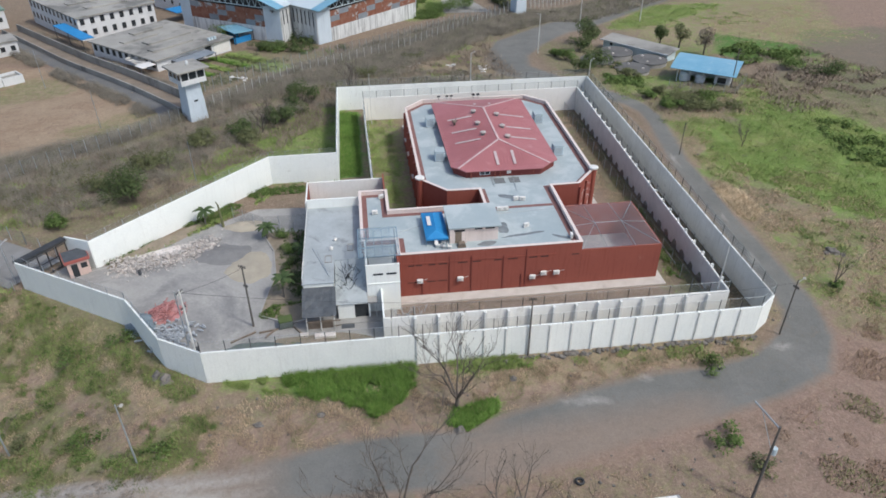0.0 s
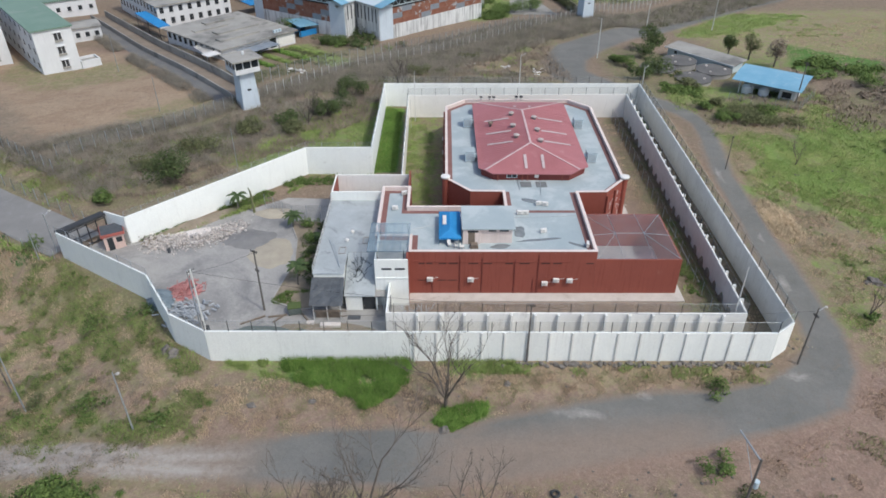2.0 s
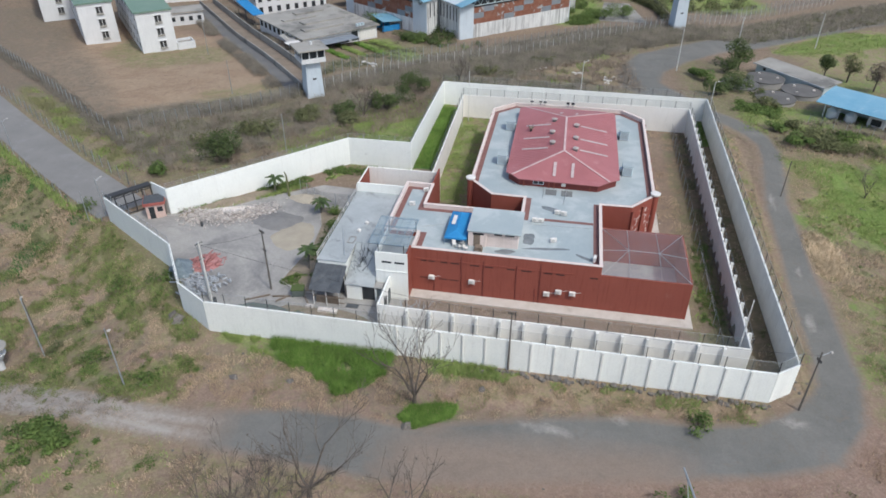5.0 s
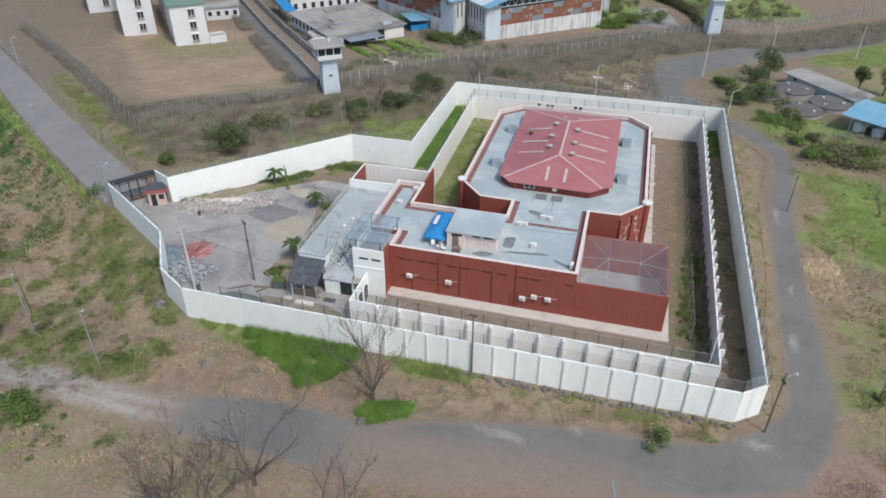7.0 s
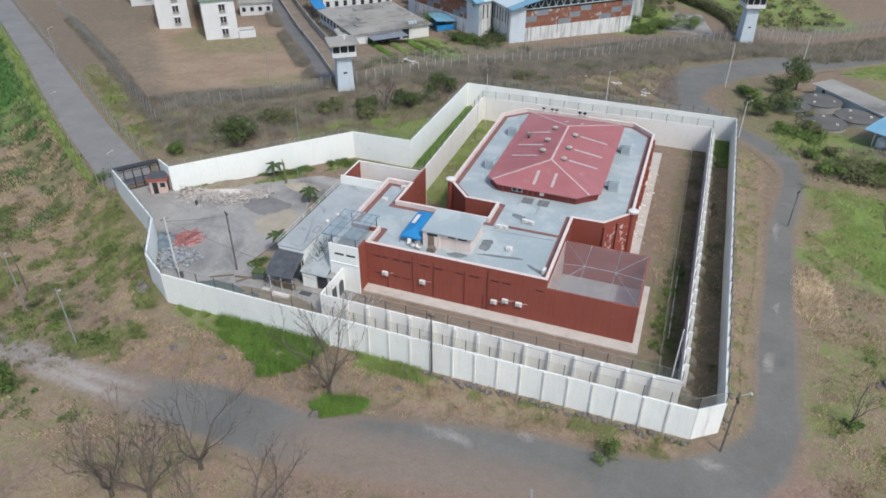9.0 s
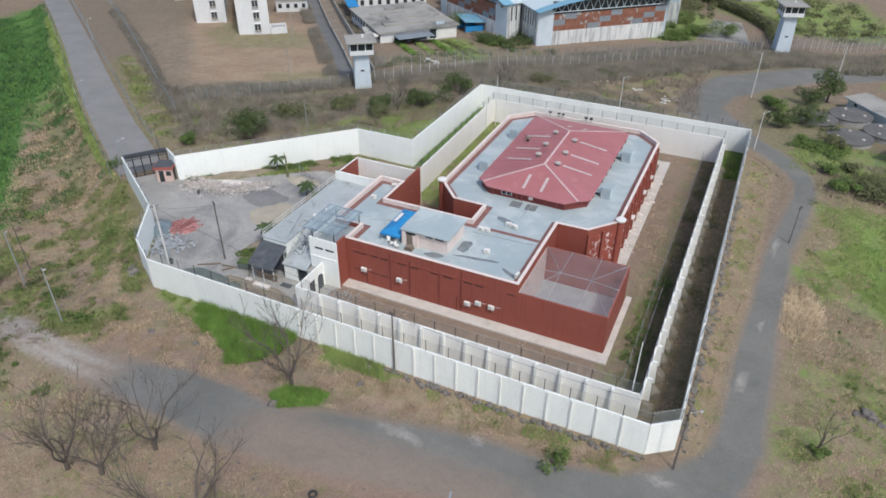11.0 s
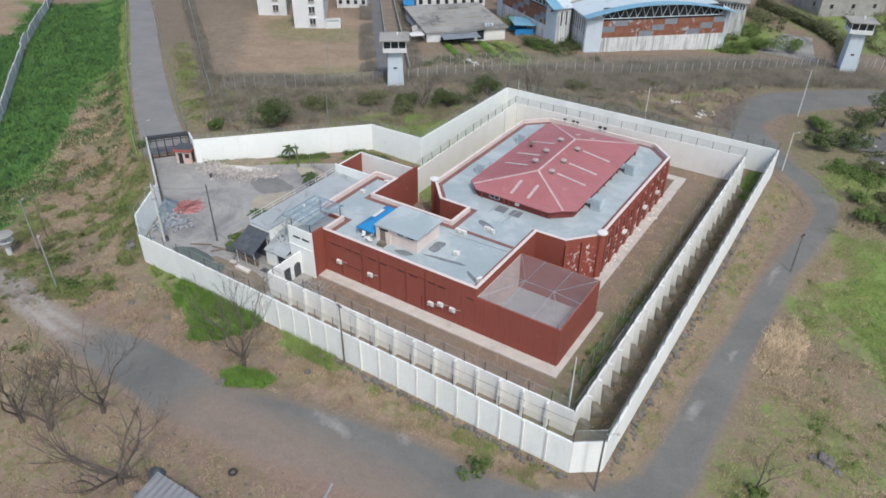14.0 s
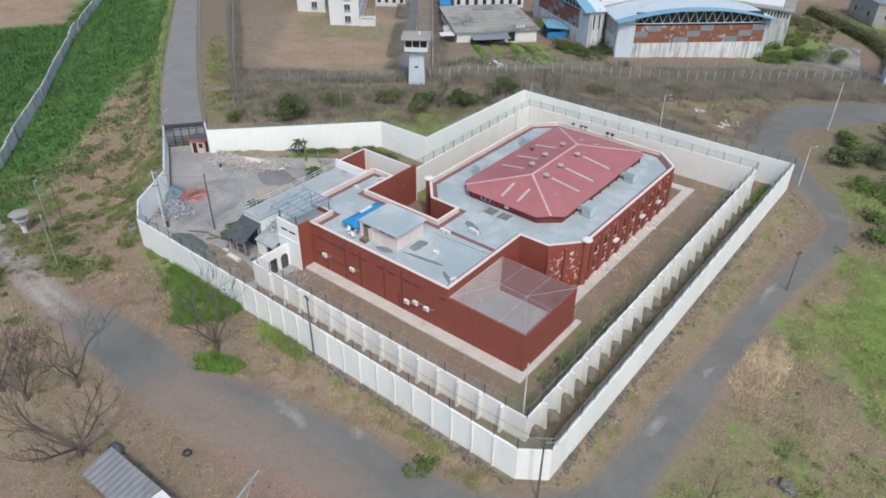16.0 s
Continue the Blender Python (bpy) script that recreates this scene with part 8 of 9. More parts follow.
grass("grass", outline(FAR_BANK), 26000, 0.35, 0.06, "grass_green", "green grass on the far eastern slope", 0, key="green")
grass("grass", [(90, 165), (110, 205), (160, 225), (170, 170), (116, 150)], 20000, 0.3, 0.06, "grass_dry", "dry straw grass on the far eastern slope", 0, key="straw", bias=-0.1)
WSLOPE = [(-62, 42), (-20, 43), (-17, 50), (-20, 57), (-46, 78), (-66, 74)]
grass("grass", WSLOPE, 60000, 0.28, 0.034, "grass_dry", "dry straw grass on the western slope", 2, -0.02, 0.55)
grass("grass", WSLOPE, 110000, 0.42, 0.045, "grass_olive", "olive weeds on the western slope", 2, key="weedy", bias=-0.1)
grass("grass", WSLOPE, 60000, 0.45, 0.05, "grass_green", "green weeds on the western slope", 2, key="weedy", bias=-0.3)
scrub("scrub", WSLOPE, 900, 0.6, 0.55, "leaf_mid", "low green shrubs on the western slope", 0.11, 60, "weedy", -0.2)
scrub("scrub", WSLOPE, 700, 0.7, 0.6, "twig_dry", "dry twiggy shrubs on the western slope", 0.08, 50, clump=0.05)
scrub("scrub", [(-45, 26), (-14, 38), (-18, 41), (-60, 42), (-80, 30)], 700, 0.7, 0.7, "leaf_mid", "low green shrubs beside the track", 0.11, 60, "weedy", 0.0)
grass("grass", [(59, 60), (60, 98), (66, 104), (80, 98), (84, 76), (72, 60)], 26000, 0.34, 0.04, "grass_dry", "dry straw tufts on the eastern slope", 2, 0.0, 0.3)
grass("grass", [(59, 60), (60, 98), (66, 104), (80, 98), (84, 76), (72, 60)], 22000, 0.34, 0.045, "grass_green", "green tufts on the eastern slope", 2, key="green", bias=-0.1)
scrub("scrub", [(-60, 62), (-70, 74), (-100, 108), (-58, 86), (-48, 78)], 420, 0.9, 0.7, "leaf_olive", "olive shrubs below the gate road", 0.13, 46, "weedy", 0.0)
NBRUSH = [(-70, 110), (-40, 124), (-28, 137), (-6, 139), (-6, 130), (-22, 112), (-38, 98), (-52, 96)]
scrub("scrub", NBRUSH, 800, 1.0, 1.1, "leaf_olive", "olive scrub behind the wall", 0.14, 55, "brush", -0.15)
grass("twigs", NBRUSH, 50000, 1.2, 0.035, "twig_grey", "grey leafless scrub behind the wall", 2, key="brush", bias=0.15)
FAR_BELT = [(56, 203), (70, 206), (90, 221), (130, 250), (170, 275), (160, 285), (110, 255), (70, 225), (54, 214)]
grass("twigs", FAR_BELT, 40000, 1.4, 0.05, "twig_grey", "grey leafless scrub along the far road", 2, key="brush", bias=0.15)
scrub("scrub", FAR_BELT, 500, 1.2, 1.4, "leaf_olive", "olive scrub along the far road", 0.2, 40, "brush", -0.3)
FENCE_BELT = [(-72, 112), (-46, 124), (-36, 134), (-28, 140), (-10, 150), (10, 162), (34, 186), (60, 205), (56, 216), (30, 207), (5, 186), (-14, 166), (-34, 143), (-42, 132), (-66, 118)]
grass("twigs", FENCE_BELT, 110000, 1.5, 0.04, "twig_grey", "dense grey leafless scrub along the prison fence", 2, key="brush", bias=0.2)
scrub("scrub", FENCE_BELT, 1200, 1.1, 1.5, "twig_grey", "dense grey shrubs along the prison fence", 0.13, 40, "brush", 0.0)
scrub("scrub", FENCE_BELT, 1000, 1.2, 1.4, "leaf_olive", "olive scrub along the prison fence", 0.15, 50, "brush", -0.25)
scrub("scrub", [(-8, 138), (30, 140), (26, 156), (8, 160), (-6, 152)], 700, 1.1, 1.1, "leaf_olive", "olive scrub behind the white wall", 0.2, 32, clump=0.05)
grass("twigs", [(-8, 138), (30, 140), (26, 156), (8, 160), (-6, 152)], 36000, 1.1, 0.035, "twig_grey", "grey leafless scrub behind the white wall", 2, -0.1, 0.16)
scrub("scrub", [(-27, 187), (-14, 177), (-6, 180), (-14, 186), (-21, 190)], 240, 1.3, 1.5, "leaf_mid", "green shrubs beside the old hangar", 0.25, 36, clump=-0.15)
scrub("scrub", [(-14, 186), (-9, 192), (-14, 210), (-18, 204), (-19, 192)], 160, 1.3, 2.4, "leaf_dark", "dark creepers climbing between the hangars", 0.25, 36)
scrub("scrub", [(20, 209), (28, 216), (28, 240), (20, 244), (18, 228)], 420, 1.4, 1.6, "leaf_mid", "green shrubs on the bank beside the hangar", 0.2, 60, clump=-0.15)
scrub("scrub", [(-37, 148), (-22, 166), (-12, 182), (-34, 180)], 350, 0.8, 0.7, "leaf_olive", "weeds in the prison garden", 0.2, 28, clump=0.05)
scrub("scrub", [prison(-7.8, 8), prison(-4.6, 8), prison(-4.6, 104), prison(-7.8, 104)], 2200, 0.8, 1.5, "twig_grey", "grey wiry scrub along the patrol lane", 0.09, 34, clump=-0.3, soft=0.6)
scrub("scrub", [prison(3.9, 10), prison(7.4, 12), prison(7.0, 104), prison(3.7, 104)], 1300, 0.8, 0.9, "twig_grey", "grey wiry scrub behind the prison wall", 0.09, 34, clump=-0.2, soft=0.4)
scrub("scrub", [(-142, 163.5), (-100, 133.6), (-74, 114.2), (-60, 104.5), (-59.2, 106.4), (-73, 116.6), (-99, 136.2), (-141, 166)], 1300, 0.7, 1.3, "twig_grey", "dry creepers over the field fence", 0.11, 34)
scrub("scrub", [(16.5, 274), (29, 263), (40.5, 249), (46.5, 238), (49, 222), (50.5, 222), (48.5, 238), (42.5, 250), (31, 264), (18, 276)], 900, 1.2, 3.4, "leaf_olive", "overgrown creepers covering the far wall", 0.22, 44)
scrub("scrub", [(58, 150), (66, 150), (64, 142), (56, 144)], 160, 1.0, 1.0, "leaf_mid", "green shrubs beside the tanks", 0.2, 34, clump=-0.1)
grass("grass", [(57.6, 85), (58.7, 83.4), (61.4, 86.2), (61, 92), (59.5, 95.4), (57.8, 93.5)], 5500, 0.6, 0.035, "grass_gold", "tall straw-coloured grass at the road's edge", 1.2)
grass("grass", outline(WALL_BANK), 30000, 0.4, 0.06, "grass_green", "green grass bank behind the wall", 0, key="green")
grass("grass", [(1.2, 94.5), (6.0, 94.5), (6.0, 129.5), (1.2, 129.5)], 7000, 0.35, 0.05, "grass_green", "grass between the inner wall and the hall", 0, -0.1, 0.5)
grass("grass", [(39.6, 64), (41, 64), (41.4, 84), (39.6, 84)], 900, 0.4, 0.05, "grass_green", "weeds beside the exercise court", 0, 0.0)
grass("grass", [(49, 60), (52, 60), (53.5, 128), (50, 134)], 6000, 0.35, 0.04, "grass_dry", "dry weeds between the wall and the road", 0.3, 0.0, 0.6)
grass("grass", [(49, 60), (51.8, 60), (53, 128), (50, 134)], 5000, 0.35, 0.05, "grass_green", "green weeds between the wall and the road", 0.2, 0.22, 0.5)
grass("grass", [(-19, 52), (30, 54), (45, 56.0), (45, 57.8), (4, 57.8), (-10, 57.8)], 9000, 0.35, 0.04, "grass_dry", "dry weeds at the foot of the wall", 0.5, 0.05, 0.6)
grass("grass", [(8, 57.9), (16, 57.9), (17, 56.0), (10, 56.2)], 2600, 0.6, 0.05, "grass_green", "green weeds along the wall foot", 0.4)
grass("grass", [(16, 57.5), (45, 57.3), (44, 54.6), (28, 55.5), (17, 56)], 6000, 0.4, 0.045, "grass_green", "low green weeds along the wall foot", 0.4, 0.15, 0.5)
grass("grass", [(-45, 26), (-10, 38), (-14, 41), (-60, 42), (-80, 30)], 16000, 0.45, 0.06, "grass_dry", "dry straw grass beside the track", 2, 0.0, 0.45)
grass("grass", [(-45, 26), (-14, 38), (-18, 41), (-60, 42), (-80, 30)], 14000, 0.45, 0.06, "grass_green", "green weeds beside the track", 2, 0.1, 0.3)
grass("grass", [(-16, 26), (36, 28), (34, 41), (-14, 40)], 16000, 0.3, 0.035, "grass_dry", "dry straw grass under the leafless trees", 1, 0.05, 0.4)
grass("grass", [(-16, 26), (36, 28), (34, 41), (-14, 40)], 16000, 0.32, 0.035, "grass_olive", "olive weeds under the leafless trees", 1, key="weedy", bias=0.0)
grass("grass", [(-18, 47), (6, 48.5), (30, 53.5), (44, 55), (44, 57.6), (-18, 54)], 26000, 0.32, 0.035, "grass_dry", "dry straw grass between the road and the wall", 0.5, 0.0, 0.5)
grass("grass", [(-18, 47), (6, 48.5), (30, 53.5), (44, 55), (44, 57.6), (-18, 54)], 16000, 0.32, 0.035, "grass_olive", "olive weeds between the road and the wall", 0.5, key="weedy", bias=0.0)
grass("grass", [(-10, 38), (-4, 28), (14, 30), (8, 36), (-2, 40)], 5000, 0.3, 0.04, "grass_green", "sparse green weeds under the leafless trees", 1, 0.2, 0.5)
grass("grass", [(-70, 110), (-40, 124), (-28, 137), (-6, 139), (-6, 130), (-22, 112), (-38, 98), (-52, 96)], 36000, 0.8, 0.06, "twig_dry", "dry brown brush behind the wall", 2, -0.05, 0.25)
grass("grass", [(-66, 106), (-40, 120), (-24, 134), (-6, 137), (-6, 128), (-22, 112), (-38, 98), (-50, 96)], 18000, 0.55, 0.07, "grass_green", "green weeds behind the wall", 2, 0.12, 0.22)
grass("grass", [(-30, 138), (-4, 139), (40, 139), (36, 160), (34, 190), (60, 206), (56, 222), (10, 190), (-16, 166)], 46000, 0.9, 0.07, "twig_dry", "dry brown brush along the prison fence", 2, -0.1, 0.25)
grass("grass", [(-30, 140), (-4, 140), (30, 142), (30, 175), (56, 208), (50, 218), (10, 188), (-16, 162)], 14000, 0.7, 0.09, "grass_green", "green weeds in the dry brush", 2, 0.2, 0.2)
grass("grass", [(-98, 128), (-60, 106), (-48, 96), (-56, 96), (-90, 120)], 9000, 0.5, 0.06, "grass_olive", "olive weeds beside the gate road", 2, -0.1, 0.3)
grass("grass", [(-98, 128), (-60, 106), (-48, 96), (-56, 96), (-90, 120)], 7000, 0.5, 0.08, "grass_green", "green weeds beside the gate road", 2, 0.1, 0.25)
grass("grass", [(-60, 62), (-70, 74), (-100, 108), (-58, 86), (-48, 78)], 14000, 0.5, 0.07, "grass_dry", "dry straw grass below the gate road", 2, 0.0, 0.3)
grass("grass", [(-60, 62), (-70, 74), (-100, 108), (-58, 86), (-48, 78)], 14000, 0.5, 0.08, "grass_field", "dark green weeds below the gate road", 2, 0.25, 0.2)
grass("grass", [(60, 126), (90, 124), (130, 130), (120, 175), (95, 165), (88, 150), (64, 140)], 20000, 0.7, 0.09, "twig_dry", "dry brush on the north-eastern slope", 2, 0.0, 0.2)
grass("grass", [(56, 134), (66, 130), (92, 134), (90, 150), (58, 150)], 12000, 0.5, 0.07, "grass_green", "green weeds round the tanks", 2, 0.05, 0.25)
grass("grass", [(44.6, 64), (47.8, 64), (48, 135), (44.9, 135)], 5000, 0.25, 0.04, "grass_dry", "dry weeds in the corridor between the walls", 0, 0.0, 0.5)
grass("grass", [(44.9, 124), (48, 124), (48, 135.5), (44.9, 135.5)], 1500, 0.5, 0.06, "grass_bright", "bright weeds at the corridor's end", 0)
grass("grass", [(36.8, 84), (43.2, 84), (43.6, 129), (36.8, 129)], 9000, 0.3, 0.04, "grass_dry", "dry grass in the strip beside the hall", 0, 0.0, 0.4)
grass("grass", [(4, 63.2), (38, 63.2), (38, 69), (4, 69)], 5000, 0.25, 0.04, "grass_dry", "dry weeds before the red wall", 0, 0.1, 0.5)


scrub("scrub", [(-37.4, 84.2), (-30, 90.6), (-17, 103.6), (-9, 103.8), (-9, 101), (-16.5, 101), (-29, 88.6), (-36.6, 82.8)], 420, 0.55, 0.5, "leaf_mid", "green weeds along the foot of the yard wall", 0.11, 50, clump=-0.1, soft=0)
scrub("scrub", [(-14.6, 69.3), (-14.2, 68.9), (-11.6, 68.6), (-11.4, 69.1), (-13.6, 69.4), (-12.6, 70.9), (-9.2, 71.2), (-9.2, 71.6), (-12.9, 71.3)], 110, 0.3, 0.45, "leaf_mid", "low clipped hedge round the planted bed", 0.09, 40, soft=0)
scrub("scrub", [(52, 240), (60, 232), (82, 250), (70, 290), (40, 292), (34, 272)], 420, 1.8, 2.0, "leaf_olive", "olive scrub beyond the far wall", 0.3, 40, clump=-0.1)
grass("grass", [(40, 44), (50, 47), (60, 58), (70, 60), (66, 40), (48, 34)], 26000, 0.34, 0.035, "grass_rust", "rusty brown dry tufts beside the road bend", 2, -0.05, 0.3)
grass("grass", [(36, 38), (50, 46), (60, 58), (70, 60), (66, 40), (48, 34)], 16000, 0.4, 0.045, "grass_olive", "olive weeds beside the road bend", 2, 0.05, 0.25)
scrub("scrub", [(-13.4, 68.2), (-9.2, 68.2), (-9.2, 88.4), (-13.2, 88.4), (-12.6, 78)], 170, 0.5, 0.7, "leaf_dark", "dark green plants in the planted bed", 0.13, 50, clump=-0.05, soft=0)


scrub("scrub", [(15, 240), (21, 234), (30, 246), (28, 262), (14, 270)], 260, 1.5, 1.8, "leaf_olive", "olive scrub behind the workshop hall", 0.24, 40, clump=-0.2)
scrub("scrub", [(39.4, 64), (42.6, 64), (43.2, 90), (41.4, 92), (40.4, 78)], 200, 0.5, 0.5, "leaf_mid", "dark green weeds in the strip beside the court", 0.1, 50, clump=-0.15, soft=0)
grass("grass", [(40.6, 64), (43.3, 64), (43.8, 128), (42.2, 128)], 9000, 0.35, 0.04, "grass_olive", "olive weeds along the inner wall", 0, -0.1, 0.3)
scrub("scrub", [(44.8, 64), (47.6, 64), (47.8, 134), (45.1, 134)], 300, 0.4, 0.35, "leaf_olive", "green weeds in the corridor between the walls", 0.1, 40, clump=0.0, soft=0)


def bush(x, y, r, h, mat, label, n=500, leaf=0.26, z=None):
    z = ground_at(x, y) if z is None else z
    b = thing("bush", label, "bush", (x, y, z))
    bm = bmesh.new()
    for k in range(6):
        a = k * 1.05 + x
        beam(bm, (0, 0, -0.1), (math.cos(a) * r * 0.5, math.sin(a) * r * 0.5, h * random.uniform(0.5, 0.8)), 0.06, 0.02, sides=5)
    part("stem", bm, M["bark"], b)
    C, O = [], []
    lobes = [(rng.normal(0, r * 0.42), rng.normal(0, r * 0.42), h * rng.uniform(0.4, 0.78), rng.uniform(0.32, 0.55)) for _ in range(9)]
    for lx, ly, lz, lr in lobes:
        q = rng.normal(size=(n // 9, 3))
        q /= np.linalg.norm(q, axis=1)[:, None]
        q *= rng.uniform(0.55, 1.05, (len(q), 1))
        O.append(q.copy())
        C.append(np.column_stack([lx + q[:, 0] * lr * r, ly + q[:, 1] * lr * r, np.maximum(0.05, lz + q[:, 2] * lr * h * 0.75)]))
    ob = new("crown", quads_mesh("crown", np.concatenate(C), leaf, M[mat], out=np.concatenate(O)))
    ob.parent = b
    return b


for x, y, r, h, mat, n in ((-12, 141, 3.6, 4.0, "leaf_dark", 900), (-15.5, 130.5, 3.4, 3.6, "leaf_dark", 900), (-38, 103.4, 4.2, 5.4, "leaf_dark", 900), (-43, 106, 3.0, 2.6, "leaf_olive", 500),
                            (-21.5, 122, 2.6, 2.2, "leaf_olive", 500), (-30, 122, 3.2, 2.4, "leaf_olive", 600), (-37, 114.5, 3.4, 2.6, "leaf_olive", 600), (-46.5, 95, 2.4, 2.0, "leaf_mid", 400),
                            (-24, 127, 2.6, 2.6, "leaf_dark", 500), (58.4, 173, 3.2, 3.8, "leaf_dark", 700), (52.2, 164.5, 2.6, 2.8, "leaf_mid", 500), (57.2, 158, 3.4, 3.6, "leaf_dark", 800),
                            (50.6, 168.4, 2.2, 1.8, "leaf_mid", 400), (53.5, 153.5, 3.0, 3.4, "leaf_dark", 700), (62.6, 149.5, 2.4, 2.0, "leaf_olive", 400), (64.6, 128.5, 2.6, 2.0, "leaf_mid", 500),
                            (69.5, 128, 3.2, 2.4, "leaf_olive", 600), (75, 131, 3.2, 2.2, "leaf_mid", 500), (62.0, 134.5, 2.2, 1.6, "leaf_mid", 350), (66, 138, 2.0, 1.6, "leaf_olive", 350),
                            (61.5, 66.0, 0.9, 0.9, "leaf_mid", 260), (34.7, 42.6, 1.9, 1.3, "leaf_mid", 500), (36.6, 39.2, 1.4, 0.9, "leaf_olive", 300), (38.0, 53.4, 1.5, 1.5, "leaf_mid", 350),
                            (-27, 39.5, 2.2, 1.4, "leaf_mid", 400), (-31, 40.8, 2.0, 1.4, "leaf_mid", 400), (-22.4, 49.2, 1.6, 1.0, "leaf_mid", 300), (-31, 52, 1.8, 1.0, "leaf_mid", 300), (-30.5, 67, 1.7, 1.1, "leaf_mid", 300),
                            (-36.8, 66.4, 1.8, 1.2, "leaf_mid", 300), (-39, 54, 1.6, 1.1, "leaf_olive", 300), (-52, 82, 1.6, 1.6, "leaf_mid", 320), (-9.6, 73.0, 1.1, 1.4, "leaf_dark", 300), (-10.2, 76.4, 1.3, 1.6, "leaf_dark", 320),
                            (-10.6, 80.2, 1.2, 1.7, "leaf_dark", 320), (-11.6, 83.4, 1.3, 1.5, "leaf_mid", 320), (-9.8, 86.0, 1.2, 1.8, "leaf_dark", 320), (-12.8, 70.0, 1.0, 0.7, "leaf_mid", 260), (-13.0, 87.5, 1.4, 1.2, "leaf_mid", 300),
                            (-24.0, 186.0, 3.6, 2.6, "leaf_dark", 600), (-15.5, 182.5, 3.0, 2.0, "leaf_dark", 500), (-3.0, 182.0, 1.8, 1.8, "leaf_dark", 300), (-36.0, 196.0, 3.4, 4.6, "leaf_mid", 500),
                            (30, 222, 4.6, 3.6, "leaf_mid", 700), (36, 226, 4.4, 3.4, "leaf_mid", 700), (24, 216, 3.0, 2.6, "leaf_mid", 500), (14.0, 171, 2.4, 1.6, "leaf_olive", 400), (2.0, 158, 2.6, 1.6, "leaf_olive", 400),
                            (105, 152, 4.0, 3.0, "leaf_mid", 600), (112, 146, 4.4, 2.8, "leaf_dark", 600), (97, 158, 3.4, 2.4, "leaf_mid", 500), (63, 158, 1.6, 1.6, "leaf_dark", 300)):
    bush(x, y, r, h, mat, {"leaf_dark": "dense dark green bush with an uneven crown", "leaf_olive": "dusty olive-green bush among dry brush", "leaf_mid": "low green bush on the dry ground"}[mat], int(n * (1.6 if r < 2 else 3.2)), 0.15 if r < 2 else 0.19)

# rows of weeds in the prison's vegetable plot
for k in range(4):
    a = prison(16 + 5 * k, 22)
    b = prison(14 + 5 * k, 36)
    poly = [a, (a[0] + 1.4, a[1] + 0.8), (b[0] + 1.4, b[1] + 0.8), b]
    grass("crop_row", poly, 4200, 0.6, 0.09, "grass_green" if k % 2 else "grass_bright", "row of green crops beyond the fence", 0)
# weeds swallowing fences
grass("grass", [(-47.6, 78.6), (-56.4, 83.4), (-70.8, 92.7), (-91.8, 106.8), (-116.8, 124.7), (-150.7, 148.1), (-151.2, 147.4), (-117.4, 123.9), (-92.4, 105.9), (-71.4, 91.9), (-57, 82.7)], 3400, 0.9, 0.1, "grass_green", "green creepers over the low road fence", 0.5)
grass("grass", [(-30, 88.6), (-37.4, 82.2), (-36.6, 81.6), (-24, 92.0), (-17, 99), (-16, 100.5)], 2600, 0.5, 0.08, "grass_green", "green weeds along the foot of the yard wall", 0.6, -0.05)


def limb(bm, p, d, length, r, depth, tips, spread_=0.5, lift=0.08):
    """A branching dead limb: thick and crooked near the trunk, ending in thin twigs."""
    last, rad = p, r
    steps = 4
    for k in range(steps):
        d = (d + Vector((random.gauss(0, 0.12), random.gauss(0, 0.12), random.gauss(lift, 0.06)))).normalized()
        q = last + d * length / steps
        nr = max(rad * 0.86, 0.017)
        beam(bm, last, q, rad, nr, sides=6 if rad > 0.05 else 3)
        last, rad = q, nr
        if depth > 0 and k in (1, 2) and random.random() < 0.85:
            side = (d + Vector((random.gauss(0, spread_), random.gauss(0, spread_), random.gauss(0.05, 0.2)))).normalized()
            limb(bm, q, side, length * random.uniform(0.45, 0.75), rad * 0.6, depth - 1, tips, spread_, lift)
    if depth > 0:
        for s in range(2):
            side = (d + Vector((random.gauss(0, spread_ * 0.8), random.gauss(0, spread_ * 0.8), random.gauss(0.1, 0.2)))).normalized()
            limb(bm, last, side, length * random.uniform(0.5, 0.8), rad * 0.78, depth - 1, tips, spread_, lift)
    else:
        tips.append(last)


def bare_tree(x, y, h, label, forks=4, seed=1, trunk=0.22, leaves=30, depth=3, wide=0.6):
    random.seed(seed)
    t = thing("bare_tree", label, "tree", (x, y, ground_at(x, y) - 0.1), group="leafless trees")
    bm = bmesh.new()
    fork = h * 0.13
    beam(bm, (0, 0, -0.2), (0.02, 0, 0.25), trunk * 1.35, trunk, sides=8)
    beam(bm, (0.02, 0, 0.25), (0.1, 0, fork), trunk, trunk * 0.85, sides=8)
    part("trunk", bm, M["bark"], t)
    tips = []
    for k in range(forks):
        a = 2 * math.pi * k / forks + random.uniform(-0.4, 0.4)
        d = Vector((math.cos(a) * wide, math.sin(a) * wide, 1)).normalized()
        bm = bmesh.new()
        limb(bm, Vector((0.1, 0, fork - 0.08)), d, h * random.uniform(0.34, 0.46), trunk * random.uniform(0.5, 0.66), depth, tips)
        part("limb", bm, M["bark"], t)
    if leaves and tips:
        C = np.array([tuple(random.choice(tips)) for _ in range(leaves)]) + rng.normal(0, 0.12, (leaves, 3))
        ob = new("leaves", quads_mesh("leaves", C, 0.15, M["bark"]))
        ob.parent = t
        ob["label"] = "few withered brown leaves"


